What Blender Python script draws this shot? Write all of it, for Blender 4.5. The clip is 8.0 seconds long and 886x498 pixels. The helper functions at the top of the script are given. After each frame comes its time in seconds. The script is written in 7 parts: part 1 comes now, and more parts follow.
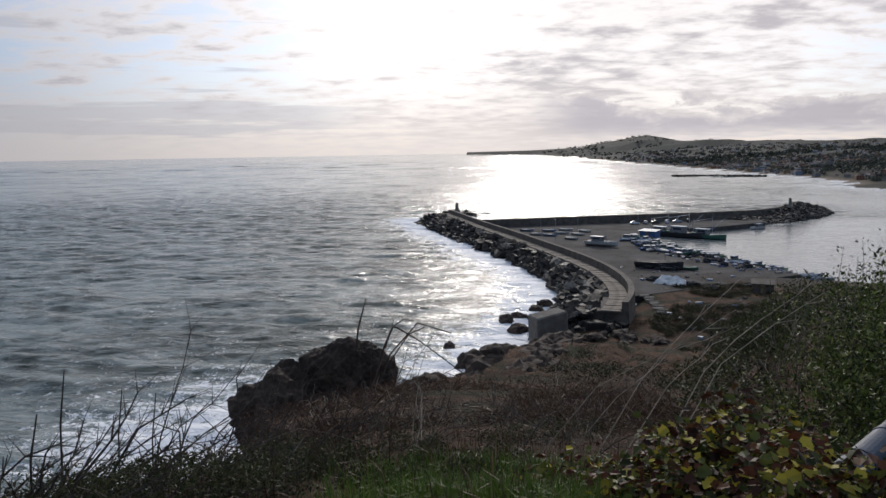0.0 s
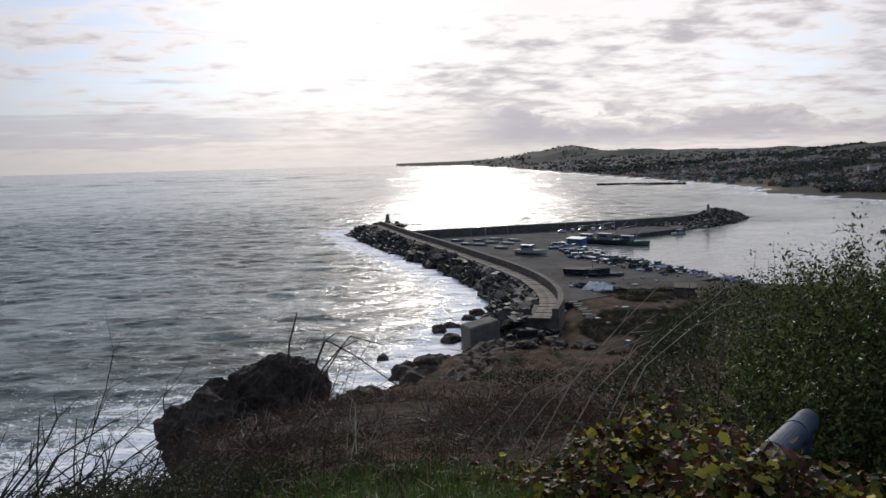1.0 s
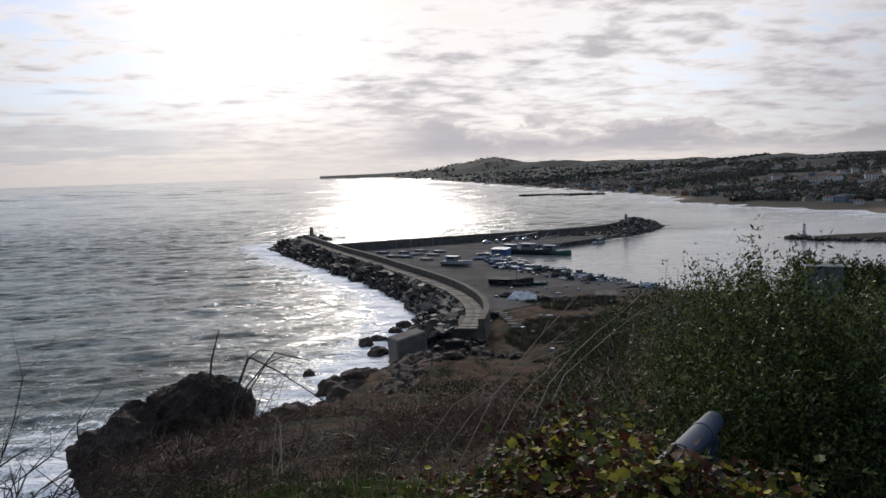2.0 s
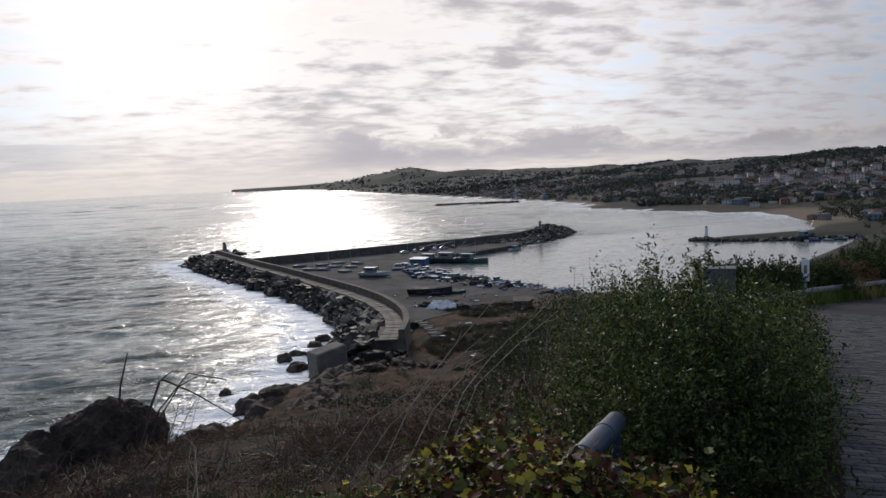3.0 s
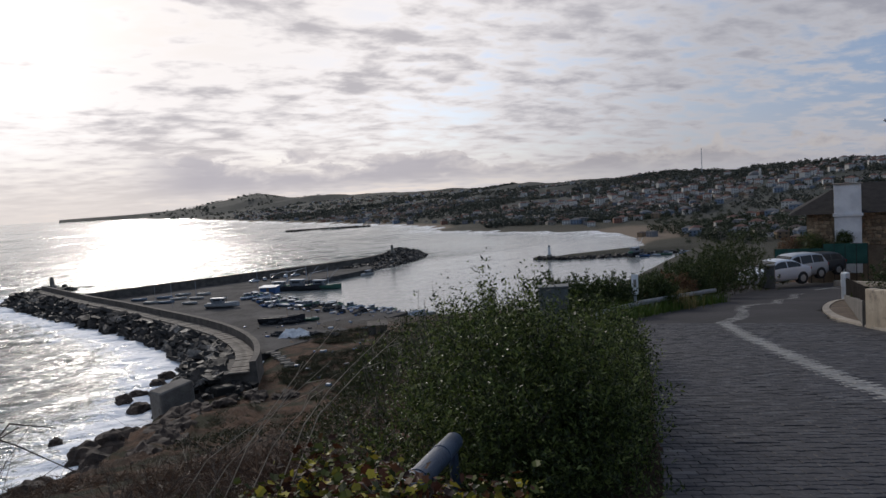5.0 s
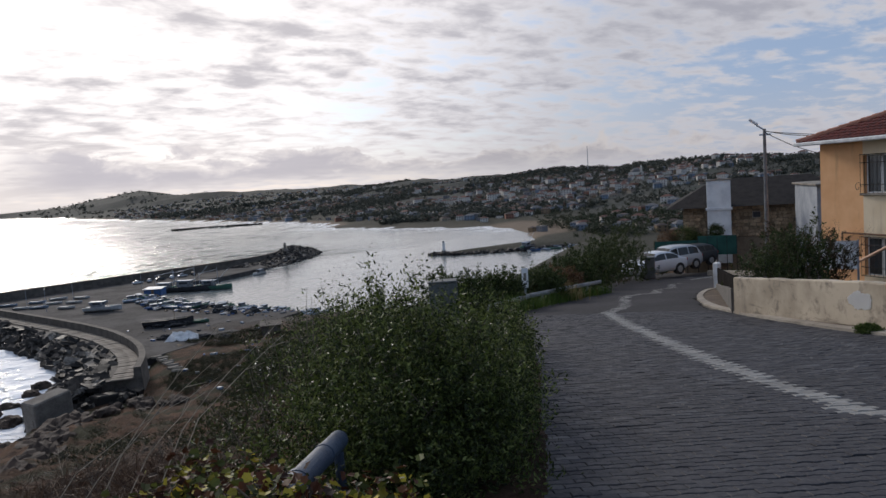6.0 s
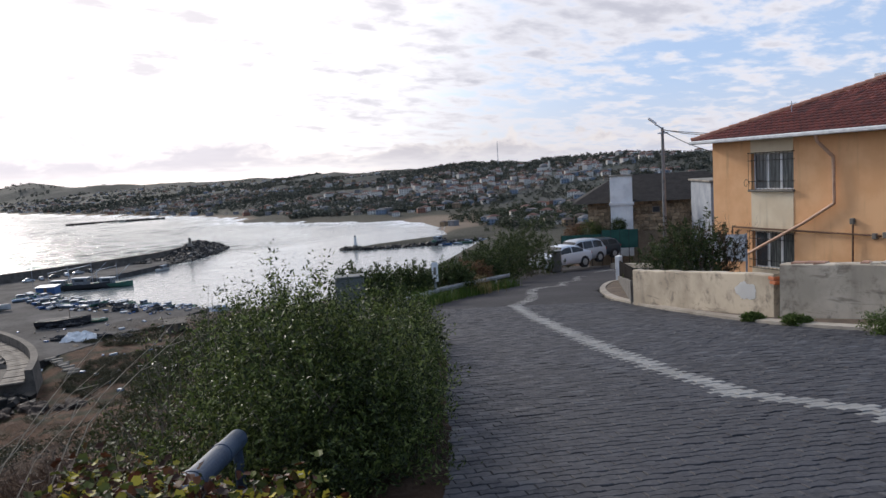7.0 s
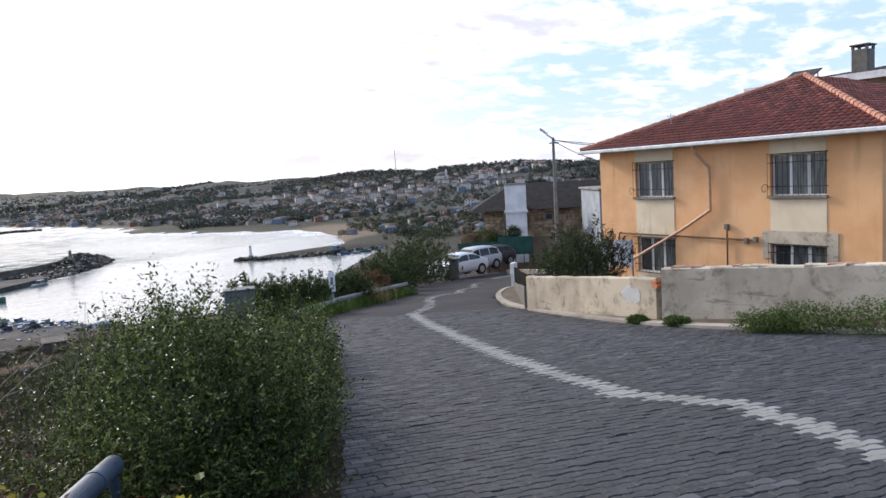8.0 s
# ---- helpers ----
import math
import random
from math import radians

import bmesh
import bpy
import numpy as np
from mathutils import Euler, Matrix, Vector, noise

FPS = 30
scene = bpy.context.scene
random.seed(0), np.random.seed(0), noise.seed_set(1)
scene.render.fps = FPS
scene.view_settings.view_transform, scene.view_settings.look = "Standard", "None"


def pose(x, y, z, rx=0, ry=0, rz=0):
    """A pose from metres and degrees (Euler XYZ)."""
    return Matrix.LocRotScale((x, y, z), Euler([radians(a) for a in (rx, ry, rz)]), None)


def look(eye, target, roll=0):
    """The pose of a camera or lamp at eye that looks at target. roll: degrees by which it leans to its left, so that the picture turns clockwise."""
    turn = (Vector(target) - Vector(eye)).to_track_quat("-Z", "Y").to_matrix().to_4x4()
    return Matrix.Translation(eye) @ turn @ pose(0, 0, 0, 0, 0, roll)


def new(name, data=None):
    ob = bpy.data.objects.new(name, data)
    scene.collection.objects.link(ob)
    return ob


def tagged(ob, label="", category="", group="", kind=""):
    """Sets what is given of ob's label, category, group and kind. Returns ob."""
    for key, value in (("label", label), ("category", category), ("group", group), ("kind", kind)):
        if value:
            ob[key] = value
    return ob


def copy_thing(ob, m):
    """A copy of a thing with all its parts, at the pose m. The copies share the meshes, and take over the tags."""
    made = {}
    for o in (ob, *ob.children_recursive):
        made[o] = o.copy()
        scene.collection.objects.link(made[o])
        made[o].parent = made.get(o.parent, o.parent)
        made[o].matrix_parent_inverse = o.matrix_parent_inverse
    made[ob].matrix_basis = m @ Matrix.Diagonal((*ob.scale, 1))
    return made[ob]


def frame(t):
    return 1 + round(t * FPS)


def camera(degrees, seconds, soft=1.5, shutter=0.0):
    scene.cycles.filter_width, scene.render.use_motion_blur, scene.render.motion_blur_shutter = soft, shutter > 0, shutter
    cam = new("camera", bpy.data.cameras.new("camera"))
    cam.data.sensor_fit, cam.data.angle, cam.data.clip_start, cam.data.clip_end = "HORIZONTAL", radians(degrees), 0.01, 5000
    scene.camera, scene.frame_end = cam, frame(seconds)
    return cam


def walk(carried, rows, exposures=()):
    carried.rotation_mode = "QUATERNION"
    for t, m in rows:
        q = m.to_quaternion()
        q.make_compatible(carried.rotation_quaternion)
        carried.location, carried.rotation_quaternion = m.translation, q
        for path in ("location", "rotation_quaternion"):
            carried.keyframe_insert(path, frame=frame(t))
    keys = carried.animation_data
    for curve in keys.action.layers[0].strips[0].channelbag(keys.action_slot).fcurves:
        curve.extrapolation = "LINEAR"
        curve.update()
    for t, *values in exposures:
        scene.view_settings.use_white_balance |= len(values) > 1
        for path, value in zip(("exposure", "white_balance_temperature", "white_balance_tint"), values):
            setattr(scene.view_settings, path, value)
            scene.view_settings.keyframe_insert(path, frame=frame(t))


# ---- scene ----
cam = camera(62.7, 8.0)
PATH = [
    (0, (0.051, 0.373, 1.393), (-0.08, 2.35, 1.128), -1.0),
    (0.5, (0.054, 0.358, 1.397), (0.021, 2.34, 1.135), -1.1),
    (1, (0.058, 0.344, 1.4), (0.116, 2.329, 1.161), -1.6),
    (2.5, (0.081, 0.236, 1.45), (0.454, 2.19, 1.244), -2.2),
    (3, (0.093, 0.19, 1.465), (0.578, 2.121, 1.271), -2.9),
    (3.5, (0.105, 0.15, 1.479), (0.698, 2.052, 1.309), -3.4),
    (4, (0.113, 0.113, 1.491), (0.795, 1.986, 1.334), -3.7),
    (5.5, (0.215, 0.15, 1.467), (1.2, 1.883, 1.306), -3.7),
    (6, (0.239, 0.13, 1.462), (1.354, 1.781, 1.283), -3.9),
    (6.5, (0.241, 0.076, 1.473), (1.461, 1.65, 1.282), -4.3),
    (7, (0.262, 0.062, 1.47), (1.566, 1.565, 1.26), -3.5),
    (7.5, (0.279, 0.028, 1.477), (1.657, 1.461, 1.262), -3.8),
    (8, (0.304, 0.023, 1.481), (1.805, 1.33, 1.277), -3.5),
]
EXPOSURES = [(0, -1.10), (2.5, -1.18), (4, -1.22), (5.5, -1.16), (6.3, -0.82), (7.2, -0.26), (8, 0.12)]
walk(cam, [(t, look(eye, target, roll)) for t, eye, target, roll in PATH], EXPOSURES)

# ---- world, sun ----
SUN_AZ, SUN_EL = 4.5, 24.0
SEA = -33.5


class Nodes:
    """Short hand for building a node tree."""

    def __init__(self, tree):
        self.tree = tree
        tree.nodes.clear()

    def add(self, kind, **inputs):
        n = self.tree.nodes.new(kind)
        for k, v in inputs.items():
            self.put(n, k, v)
        return n

    def put(self, n, k, v):
        sock = n.inputs[int(k[1:])] if k[0] == "i" and k[1:].isdigit() else n.inputs[k.replace("_", " ")]
        if isinstance(v, bpy.types.NodeSocket):
            self.tree.links.new(v, sock)
        else:
            sock.default_value = v

    def math(self, op, a, b=0.0, clamp=False):
        n = self.add("ShaderNodeMath", i0=a, i1=b)
        n.operation, n.use_clamp = op, clamp
        return n.outputs[0]

    def vmath(self, op, a, b=(0, 0, 0)):
        n = self.add("ShaderNodeVectorMath", i0=a, i1=b)
        n.operation = op
        return n.outputs["Value"] if op in ("DOT_PRODUCT", "LENGTH", "DISTANCE") else n.outputs[0]

    def step(self, v, lo, hi, a=0.0, b=1.0):
        n = self.add("ShaderNodeMapRange", Value=v, From_Min=lo, From_Max=hi, To_Min=a, To_Max=b)
        n.interpolation_type = "SMOOTHSTEP"
        return n.outputs[0]

    def noise(self, vec, scale, detail=4.0, rough=0.55, distort=0.0):
        n = self.add("ShaderNodeTexNoise", Vector=vec, Scale=scale, Detail=detail, Roughness=rough, Distortion=distort)
        return n.outputs["Fac"]

    def mix(self, fac, a, b, how="MIX"):
        n = self.tree.nodes.new("ShaderNodeMix")
        n.data_type, n.blend_type = "RGBA", how
        for i, v in ((0, fac), (6, a), (7, b)):
            if isinstance(v, bpy.types.NodeSocket):
                self.tree.links.new(v, n.inputs[i])
            else:
                n.inputs[i].default_value = v if i == 0 else (*v[:3], 1)
        return n.outputs[2]

    def ramp(self, fac, stops):
        n = self.add("ShaderNodeValToRGB", Fac=fac)
        els = n.color_ramp.elements
        while len(els) < len(stops):
            els.new(0.5)
        for e, (p, c) in zip(els, stops):
            e.position, e.color = p, (*c[:3], 1)
        return n.outputs[0]

    def scaled(self, vec, s):
        return self.vmath("MULTIPLY", vec, s)


def make_world():
    w = bpy.data.worlds.new("sky")
    scene.world = w
    w.use_nodes = True
    n = Nodes(w.node_tree)
    way = n.vmath("NORMALIZE", n.add("ShaderNodeTexCoord").outputs["Generated"])
    sep = n.add("ShaderNodeSeparateXYZ", Vector=way).outputs
    sky = n.add("ShaderNodeTexSky")
    sky.sky_type, sky.sun_disc = "NISHITA", False
    sky.sun_elevation, sky.sun_rotation = radians(SUN_EL), radians(SUN_AZ)
    sky.air_density, sky.dust_density, sky.ozone_density = 1.0, 0.3, 3.0
    blue = n.vmath("SCALE", sky.outputs[0])
    blue.node.inputs["Scale"].default_value = 0.14
    # how near a direction lies to the hidden sun
    sa, se = radians(SUN_AZ), radians(SUN_EL)
    toward = n.vmath("DOT_PRODUCT", way, (math.sin(sa) * math.cos(se), math.cos(sa) * math.cos(se), math.sin(se)))
    # bearing on the level, and a flat sheet overhead for the cloud layer
    level = n.math("SQRT", n.math("ADD", n.math("MULTIPLY", sep[0], sep[0]), n.math("MULTIPLY", sep[1], sep[1])))
    level = n.math("MAXIMUM", level, 0.001)
    east, north = n.math("DIVIDE", sep[0], level), n.math("DIVIDE", sep[1], level)
    up = n.math("ADD", n.math("MAXIMUM", sep[2], 0.0), 0.15)
    flat = n.add("ShaderNodeCombineXYZ", X=n.math("DIVIDE", sep[0], up), Y=n.math("DIVIDE", sep[1], up), Z=0.0).outputs[0]
    broad = n.noise(n.vmath("ADD", flat, (3.1, 1.7, 0)), 0.42, 3.0, 0.5)
    rolls = n.noise(n.vmath("ADD", n.scaled(flat, (0.8, 1.15, 1.0)), (7.3, 2.2, 0)), 1.9, 8.0, 0.6, 0.35)
    puffs = n.noise(n.vmath("ADD", n.scaled(flat, (0.85, 1.1, 1.0)), (1.0, 9.0, 0)), 6.0, 4.0, 0.55, 0.2)
    dens = n.math("ADD", n.math("MULTIPLY", broad, 0.22), n.math("ADD", n.math("MULTIPLY", rolls, 0.40), n.math("MULTIPLY", puffs, 0.38)))
    # thinner to the west and in the blue north-east, broken open before the sun
    ga, ge = radians(-6.0), radians(15.0)
    gap = n.vmath("DOT_PRODUCT", way, (math.sin(ga) * math.cos(ge), math.cos(ga) * math.cos(ge), math.sin(ge)))
    dens = n.math("SUBTRACT", dens, n.math("MULTIPLY", n.step(gap, 0.972, 0.999), 0.08))
    dens = n.math("SUBTRACT", dens, n.math("MULTIPLY", n.step(east, -0.10, -0.34), 0.045))
    dens = n.math("SUBTRACT", dens, n.math("MULTIPLY", n.step(east, 0.52, 0.85), 0.05))
    dens = n.math("SUBTRACT", dens, n.math("MULTIPLY", n.step(north, 0.30, -0.25), 0.16))
    mask = n.step(dens, 0.395, 0.51)
    thick = n.step(dens, 0.465, 0.610)
    lit = n.mix(n.step(toward, 0.70, 0.98), (1.13, 1.13, 1.23), (1.60, 1.53, 1.51))
    grey = n.mix(n.step(toward, 0.66, 0.97), (0.78, 0.79, 0.91), (0.86, 0.825, 0.865))
    cloud = n.mix(thick, lit, grey)
    thin = n.mix(n.step(toward, 0.6, 0.97), (1.02, 0.90, 1.0), (2.3, 2.12, 2.12))
    blue = n.mix(1.0, blue, thin, "MULTIPLY")
    pale = n.mix(n.step(toward, 0.55, 0.90), (0.66, 0.88, 1.26), (1.14, 1.19, 1.33))
    blue = n.mix(0.72, blue, pale)
    blue = n.mix(n.step(toward, 0.88, 0.99), blue, (1.55, 1.46, 1.40))
    out = n.mix(mask, blue, cloud)
    # pale haze along the horizon
    haze = n.mix(n.step(toward, 0.55, 0.93), (0.95, 0.92, 0.99), (1.28, 1.18, 1.12))
    veil = n.math("MULTIPLY", n.step(sep[2], 0.13, -0.01, 0.0, 0.92), n.step(east, 0.55, -0.05, 0.55, 1.0))
    out = n.mix(veil, out, haze)
    # low banks of grey cumulus with lumpy tops
    ring = n.add("ShaderNodeCombineXYZ", X=east, Y=north, Z=n.math("MULTIPLY", sep[2], 2.5)).outputs[0]
    lump = n.math("ADD", n.math("MULTIPLY", n.noise(ring, 5.0, 3, 0.5), 0.5), n.math("MULTIPLY", n.noise(ring, 17.0, 6, 0.6, 0.4), 0.5))
    top = n.math("ADD", n.math("MULTIPLY", n.math("SUBTRACT", lump, 0.5), 0.22), n.step(east, 0.55, 0.15, 0.045, 0.066))
    depth = n.math("SUBTRACT", top, sep[2])
    bank = n.math("MULTIPLY", n.step(depth, 0.0, 0.010), n.step(sep[2], 0.008, 0.034, 0.15, 0.92))
    bank = n.math("MULTIPLY", bank, n.step(east, 0.02, 0.14, 0.0, 1.0))
    body = n.mix(n.step(n.math("ADD", depth, n.math("MULTIPLY", n.math("SUBTRACT", n.noise(ring, 24.0, 5, 0.6), 0.5), 0.05)), 0.0, 0.030), (1.15, 1.08, 1.08), (0.80, 0.765, 0.83))
    out = n.mix(bank, out, body)
    # a long soft band low over the open sea
    far = n.noise(n.vmath("MULTIPLY", ring, (2.0, 2.0, 14.0)), 2.2, 5, 0.55, 0.3)
    band = n.math("MULTIPLY", n.step(n.math("ADD", far, n.step(n.math("ABSOLUTE", n.math("SUBTRACT", sep[2], 0.048)), 0.0, 0.045, 0.14, -0.14)), 0.47, 0.58), n.step(east, -0.13, -0.26, 0.0, 0.55))
    out = n.mix(band, out, (0.88, 0.885, 0.97))
    glow = n.math("POWER", n.math("MAXIMUM", gap, 0.0), 90.0)
    out = n.mix(1.0, out, n.mix(glow, (0, 0, 0), (0.55, 0.50, 0.46)), "ADD")
    # brighter towards the hidden sun
    out = n.mix(1.0, out, n.mix(n.step(toward, 0.70, 0.95), (1.0, 1.0, 1.0), (1.40, 1.39, 1.40)), "MULTIPLY")
    bg = n.add("ShaderNodeBackground", Color=out, Strength=1.0)
    n.add("ShaderNodeOutputWorld", Surface=bg.outputs[0])


make_world()
sun = new("sun", bpy.data.lights.new("sun", "SUN"))
sun.data.energy, sun.data.angle, sun.data.color = 3.4, radians(9), (1.0, 0.93, 0.86)
sun.matrix_world = look((math.sin(radians(SUN_AZ)) * 400, math.cos(radians(SUN_AZ)) * 400, 400 * math.tan(radians(SUN_EL))), (0, 0, 0))

# ---- materials ----
def material(name, build):
    m = bpy.data.materials.new(name)
    m.use_nodes = True
    n = Nodes(m.node_tree)
    n.place = n.add("ShaderNodeNewGeometry").outputs["Position"]
    n.own = n.add("ShaderNodeTexCoord").outputs["Object"]
    n.rand = n.add("ShaderNodeObjectInfo").outputs["Random"]
    n.isle = n.add("ShaderNodeNewGeometry").outputs["Random Per Island"]
    n.b = n.add("ShaderNodeBsdfPrincipled")
    n.surface = n.b.outputs[0]
    build(n)
    n.add("ShaderNodeOutputMaterial", Surface=n.surface)
    return m


def bump(n, height, strength, dist):
    n.put(n.b, "Normal", n.add("ShaderNodeBump", Height=height, Strength=strength, Distance=dist).outputs[0])


def plain(name, dark, light, scale=3.0, rough=0.8, metal=0.0, relief=0.3, vary=0.0, own=True, spec=0.4):
    """A surface with two scales of variation between two colours and a fine relief."""
    def build(n):
        vec = n.own if own else n.place
        f = n.math("ADD", n.math("MULTIPLY", n.noise(vec, scale, 5, 0.6), 0.65), n.math("MULTIPLY", n.noise(vec, scale * 9, 4, 0.65), 0.35))
        c = n.mix(n.step(f, 0.34, 0.66), dark, light)
        if vary:
            c = n.mix(1.0, c, n.mix(n.rand, (1 - vary,) * 3, (1 + vary,) * 3), "MULTIPLY")
        n.put(n.b, "Base Color", c)
        n.put(n.b, "Roughness", rough)
        n.put(n.b, "Metallic", metal)
        n.put(n.b, "Specular IOR Level", spec)
        bump(n, n.noise(vec, scale * 12, 4, 0.6), relief, 0.02)
    return material(name, build)


def foliage(name, stops, shade=0.25, gloss=0.55):
    """Leaves: each island its own tint, a little light through them."""
    def build(n):
        c = n.ramp(n.isle, stops)
        n.put(n.b, "Base Color", c)
        n.put(n.b, "Roughness", gloss)
        n.put(n.b, "Specular IOR Level", 0.2)
        tr = n.add("ShaderNodeBsdfTranslucent", Color=c)
        n.surface = n.add("ShaderNodeMixShader", i0=shade, i1=n.b.outputs[0], i2=tr.outputs[0]).outputs[0]
    return material(name, build)


def ground_build(n):
    # bare brown earth, rubble and dry grass; sand near the far water, green and dark scrub on the hills
    p = n.place
    sep = n.add("ShaderNodeSeparateXYZ", Vector=p).outputs
    earth = n.mix(n.step(n.noise(p, 0.35, 6, 0.62), 0.35, 0.65), (0.038, 0.021, 0.013), (0.105, 0.056, 0.033))
    earth = n.mix(n.step(n.noise(p, 3.0, 5, 0.7), 0.5, 0.72), earth, (0.125, 0.080, 0.054))
    weeds = n.mix(n.noise(p, 1.3, 4), (0.014, 0.018, 0.008), (0.036, 0.033, 0.016))
    near = n.mix(n.step(n.noise(p, 0.16, 5, 0.6), 0.46, 0.60), earth, weeds)
    # hill tones lightened and cooled, with the haze of distance in their colour
    hill = n.mix(n.step(n.noise(p, 0.011, 6, 0.62), 0.38, 0.62), (0.036, 0.039, 0.036), (0.068, 0.068, 0.062))
    hill = n.mix(n.step(n.noise(p, 0.05, 5, 0.65), 0.48, 0.60), hill, (0.046, 0.054, 0.044))
    hill = n.mix(n.step(n.noise(p, 0.02, 6, 0.7), 0.55, 0.66, 0.0, 0.6), hill, (0.078, 0.077, 0.064))
    flat = n.mix(n.noise(p, 0.06, 5), (0.034, 0.036, 0.027), (0.072, 0.066, 0.050))
    hill = n.mix(n.step(sep[2], SEA + 6.0, SEA + 2.6), hill, flat)
    sand = n.mix(n.noise(p, 0.3, 5), (0.15, 0.115, 0.085), (0.22, 0.17, 0.125))
    att = n.add("ShaderNodeAttribute")
    att.attribute_name = "kinds"
    kinds = n.add("ShaderNodeSeparateColor", Color=att.outputs["Color"]).outputs
    c = n.mix(kinds[0], near, hill)
    c = n.mix(kinds[1], c, sand)
    quay = n.mix(n.noise(p, 0.4, 6, 0.65), (0.045, 0.04, 0.036), (0.10, 0.09, 0.082))
    c = n.mix(kinds[2], c, quay)
    n.put(n.b, "Base Color", c)
    n.put(n.b, "Roughness", 0.95)
    n.put(n.b, "Specular IOR Level", 0.15)
    bump(n, n.noise(p, 1.7, 9, 0.72), 0.9, 0.5)


def sea_build(n):
    p = n.place
    att = n.add("ShaderNodeAttribute")
    att.attribute_name = "kinds"
    kinds = n.add("ShaderNodeSeparateColor", Color=att.outputs["Color"]).outputs
    calm, surf = kinds[1], kinds[0]
    glitter_patch = kinds[2]
    drawn = n.scaled(p, (0.62, 1.3, 1.0))
    big = n.noise(drawn, 0.085, 3, 0.5, 0.6)
    mid = n.noise(drawn, 0.28, 4, 0.6, 0.8)
    small = n.noise(drawn, 1.1, 5, 0.65, 0.5)
    crest = n.math("SUBTRACT", 1.0, n.math("ABSOLUTE", n.math("MULTIPLY", n.math("SUBTRACT", n.noise(drawn, 0.14, 4, 0.55, 0.9), 0.5), 4.0)))
    chop = n.math("SUBTRACT", 1.0, n.math("ABSOLUTE", n.math("MULTIPLY", n.math("SUBTRACT", n.noise(drawn, 0.42, 4, 0.6, 0.6), 0.5), 4.0)))
    off = n.vmath("LENGTH", p)
    h = n.math("ADD", n.math("MULTIPLY", mid, 1.7), n.math("ADD", n.math("MULTIPLY", big, 1.9), n.math("MULTIPLY", small, 0.3)))
    h = n.math("ADD", h, n.math("ADD", n.math("MULTIPLY", crest, 1.05), n.math("MULTIPLY", chop, 0.30)))
    h = n.math("MULTIPLY", h, n.math("MULTIPLY", n.step(calm, 0.0, 1.0, 1.0, 0.10), n.step(off, 400.0, 900.0, 0.30, 0.14)))
    ridge = n.noise(n.scaled(p, (0.4, 1.2, 1.0)), 0.010, 1.5, 0.5, 0.5)
    h = n.math("ADD", h, n.math("MULTIPLY", ridge, n.step(off, 900.0, 2400.0, 0.0, 20.0)))
    # foam: lace near the rocks and a few white caps further out
    lace = n.noise(n.vmath("ADD", n.scaled(p, (0.8, 1.1, 1)), (5, 3, 0)), 0.16, 8, 0.72, 1.8)
    vein = n.math("SUBTRACT", 1.0, n.math("ABSOLUTE", n.math("MULTIPLY", n.math("SUBTRACT", n.noise(n.scaled(p, (0.8, 1.2, 1)), 0.30, 5, 0.6, 1.2), 0.5), 5.0)))
    fine = n.noise(p, 1.6, 6, 0.7, 0.8)
    f = n.math("ADD", n.math("MULTIPLY", lace, 0.55), n.math("ADD", n.math("MULTIPLY", fine, 0.35), n.math("MULTIPLY", vein, 0.10)))
    foam = n.step(n.math("ADD", f, n.math("MULTIPLY", surf, 0.36)), 0.62, 0.70)
    caps = n.math("MULTIPLY", n.step(crest, 0.72, 0.95), n.step(n.math("ADD", n.math("MULTIPLY", lace, 0.5), n.math("MULTIPLY", fine, 0.5)), 0.54, 0.64))
    caps = n.math("MULTIPLY", caps, n.step(calm, 0.0, 0.5, 0.5, 0.0))
    foam = n.math("MAXIMUM", foam, caps)
    # bright crests and dark hollows of the waves are painted into the base colour
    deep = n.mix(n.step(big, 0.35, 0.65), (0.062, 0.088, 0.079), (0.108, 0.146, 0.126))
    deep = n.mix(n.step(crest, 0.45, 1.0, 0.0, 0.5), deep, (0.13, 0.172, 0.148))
    # wind ruffles in long streaks; light and dark wave faces painted into the colour
    ruffle_tone = n.math("ADD", n.math("MULTIPLY", n.noise(n.scaled(p, (0.42, 1.0, 1.0)), 0.15, 5, 0.65, 0.9), 0.5), n.math("MULTIPLY", n.noise(n.scaled(p, (0.36, 1.0, 1.0)), 0.045, 5, 0.65, 0.9), 0.5))
    ruffle_tone = n.math("ADD", n.math("MULTIPLY", ruffle_tone, 0.62), n.math("MULTIPLY", n.noise(n.scaled(p, (0.45, 1.1, 1.0)), 0.42, 4, 0.6, 0.7), 0.38))
    ruffle_tone = n.step(ruffle_tone, 0.43, 0.57)
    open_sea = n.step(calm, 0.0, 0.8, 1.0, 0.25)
    deep = n.mix(n.math("MULTIPLY", open_sea, 0.75), deep, n.mix(ruffle_tone, (0.020, 0.030, 0.027), (0.21, 0.25, 0.235)))
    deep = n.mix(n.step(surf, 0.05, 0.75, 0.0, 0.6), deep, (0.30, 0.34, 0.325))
    # sky reflection of the calm harbour, put in as a pale grey base
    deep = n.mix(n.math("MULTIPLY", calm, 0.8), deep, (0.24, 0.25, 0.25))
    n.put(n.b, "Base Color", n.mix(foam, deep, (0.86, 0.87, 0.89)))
    wet = n.math("ADD", n.math("MULTIPLY", glitter_patch, 0.03), n.math("ADD", n.step(off, 380.0, 850.0, 0.15, 0.07), n.math("MULTIPLY", n.step(ruffle_tone, 0.0, 1.0), 0.05)))
    n.put(n.b, "Roughness", n.math("ADD", n.math("MULTIPLY", foam, 0.5), wet))
    n.put(n.b, "IOR", 1.40)
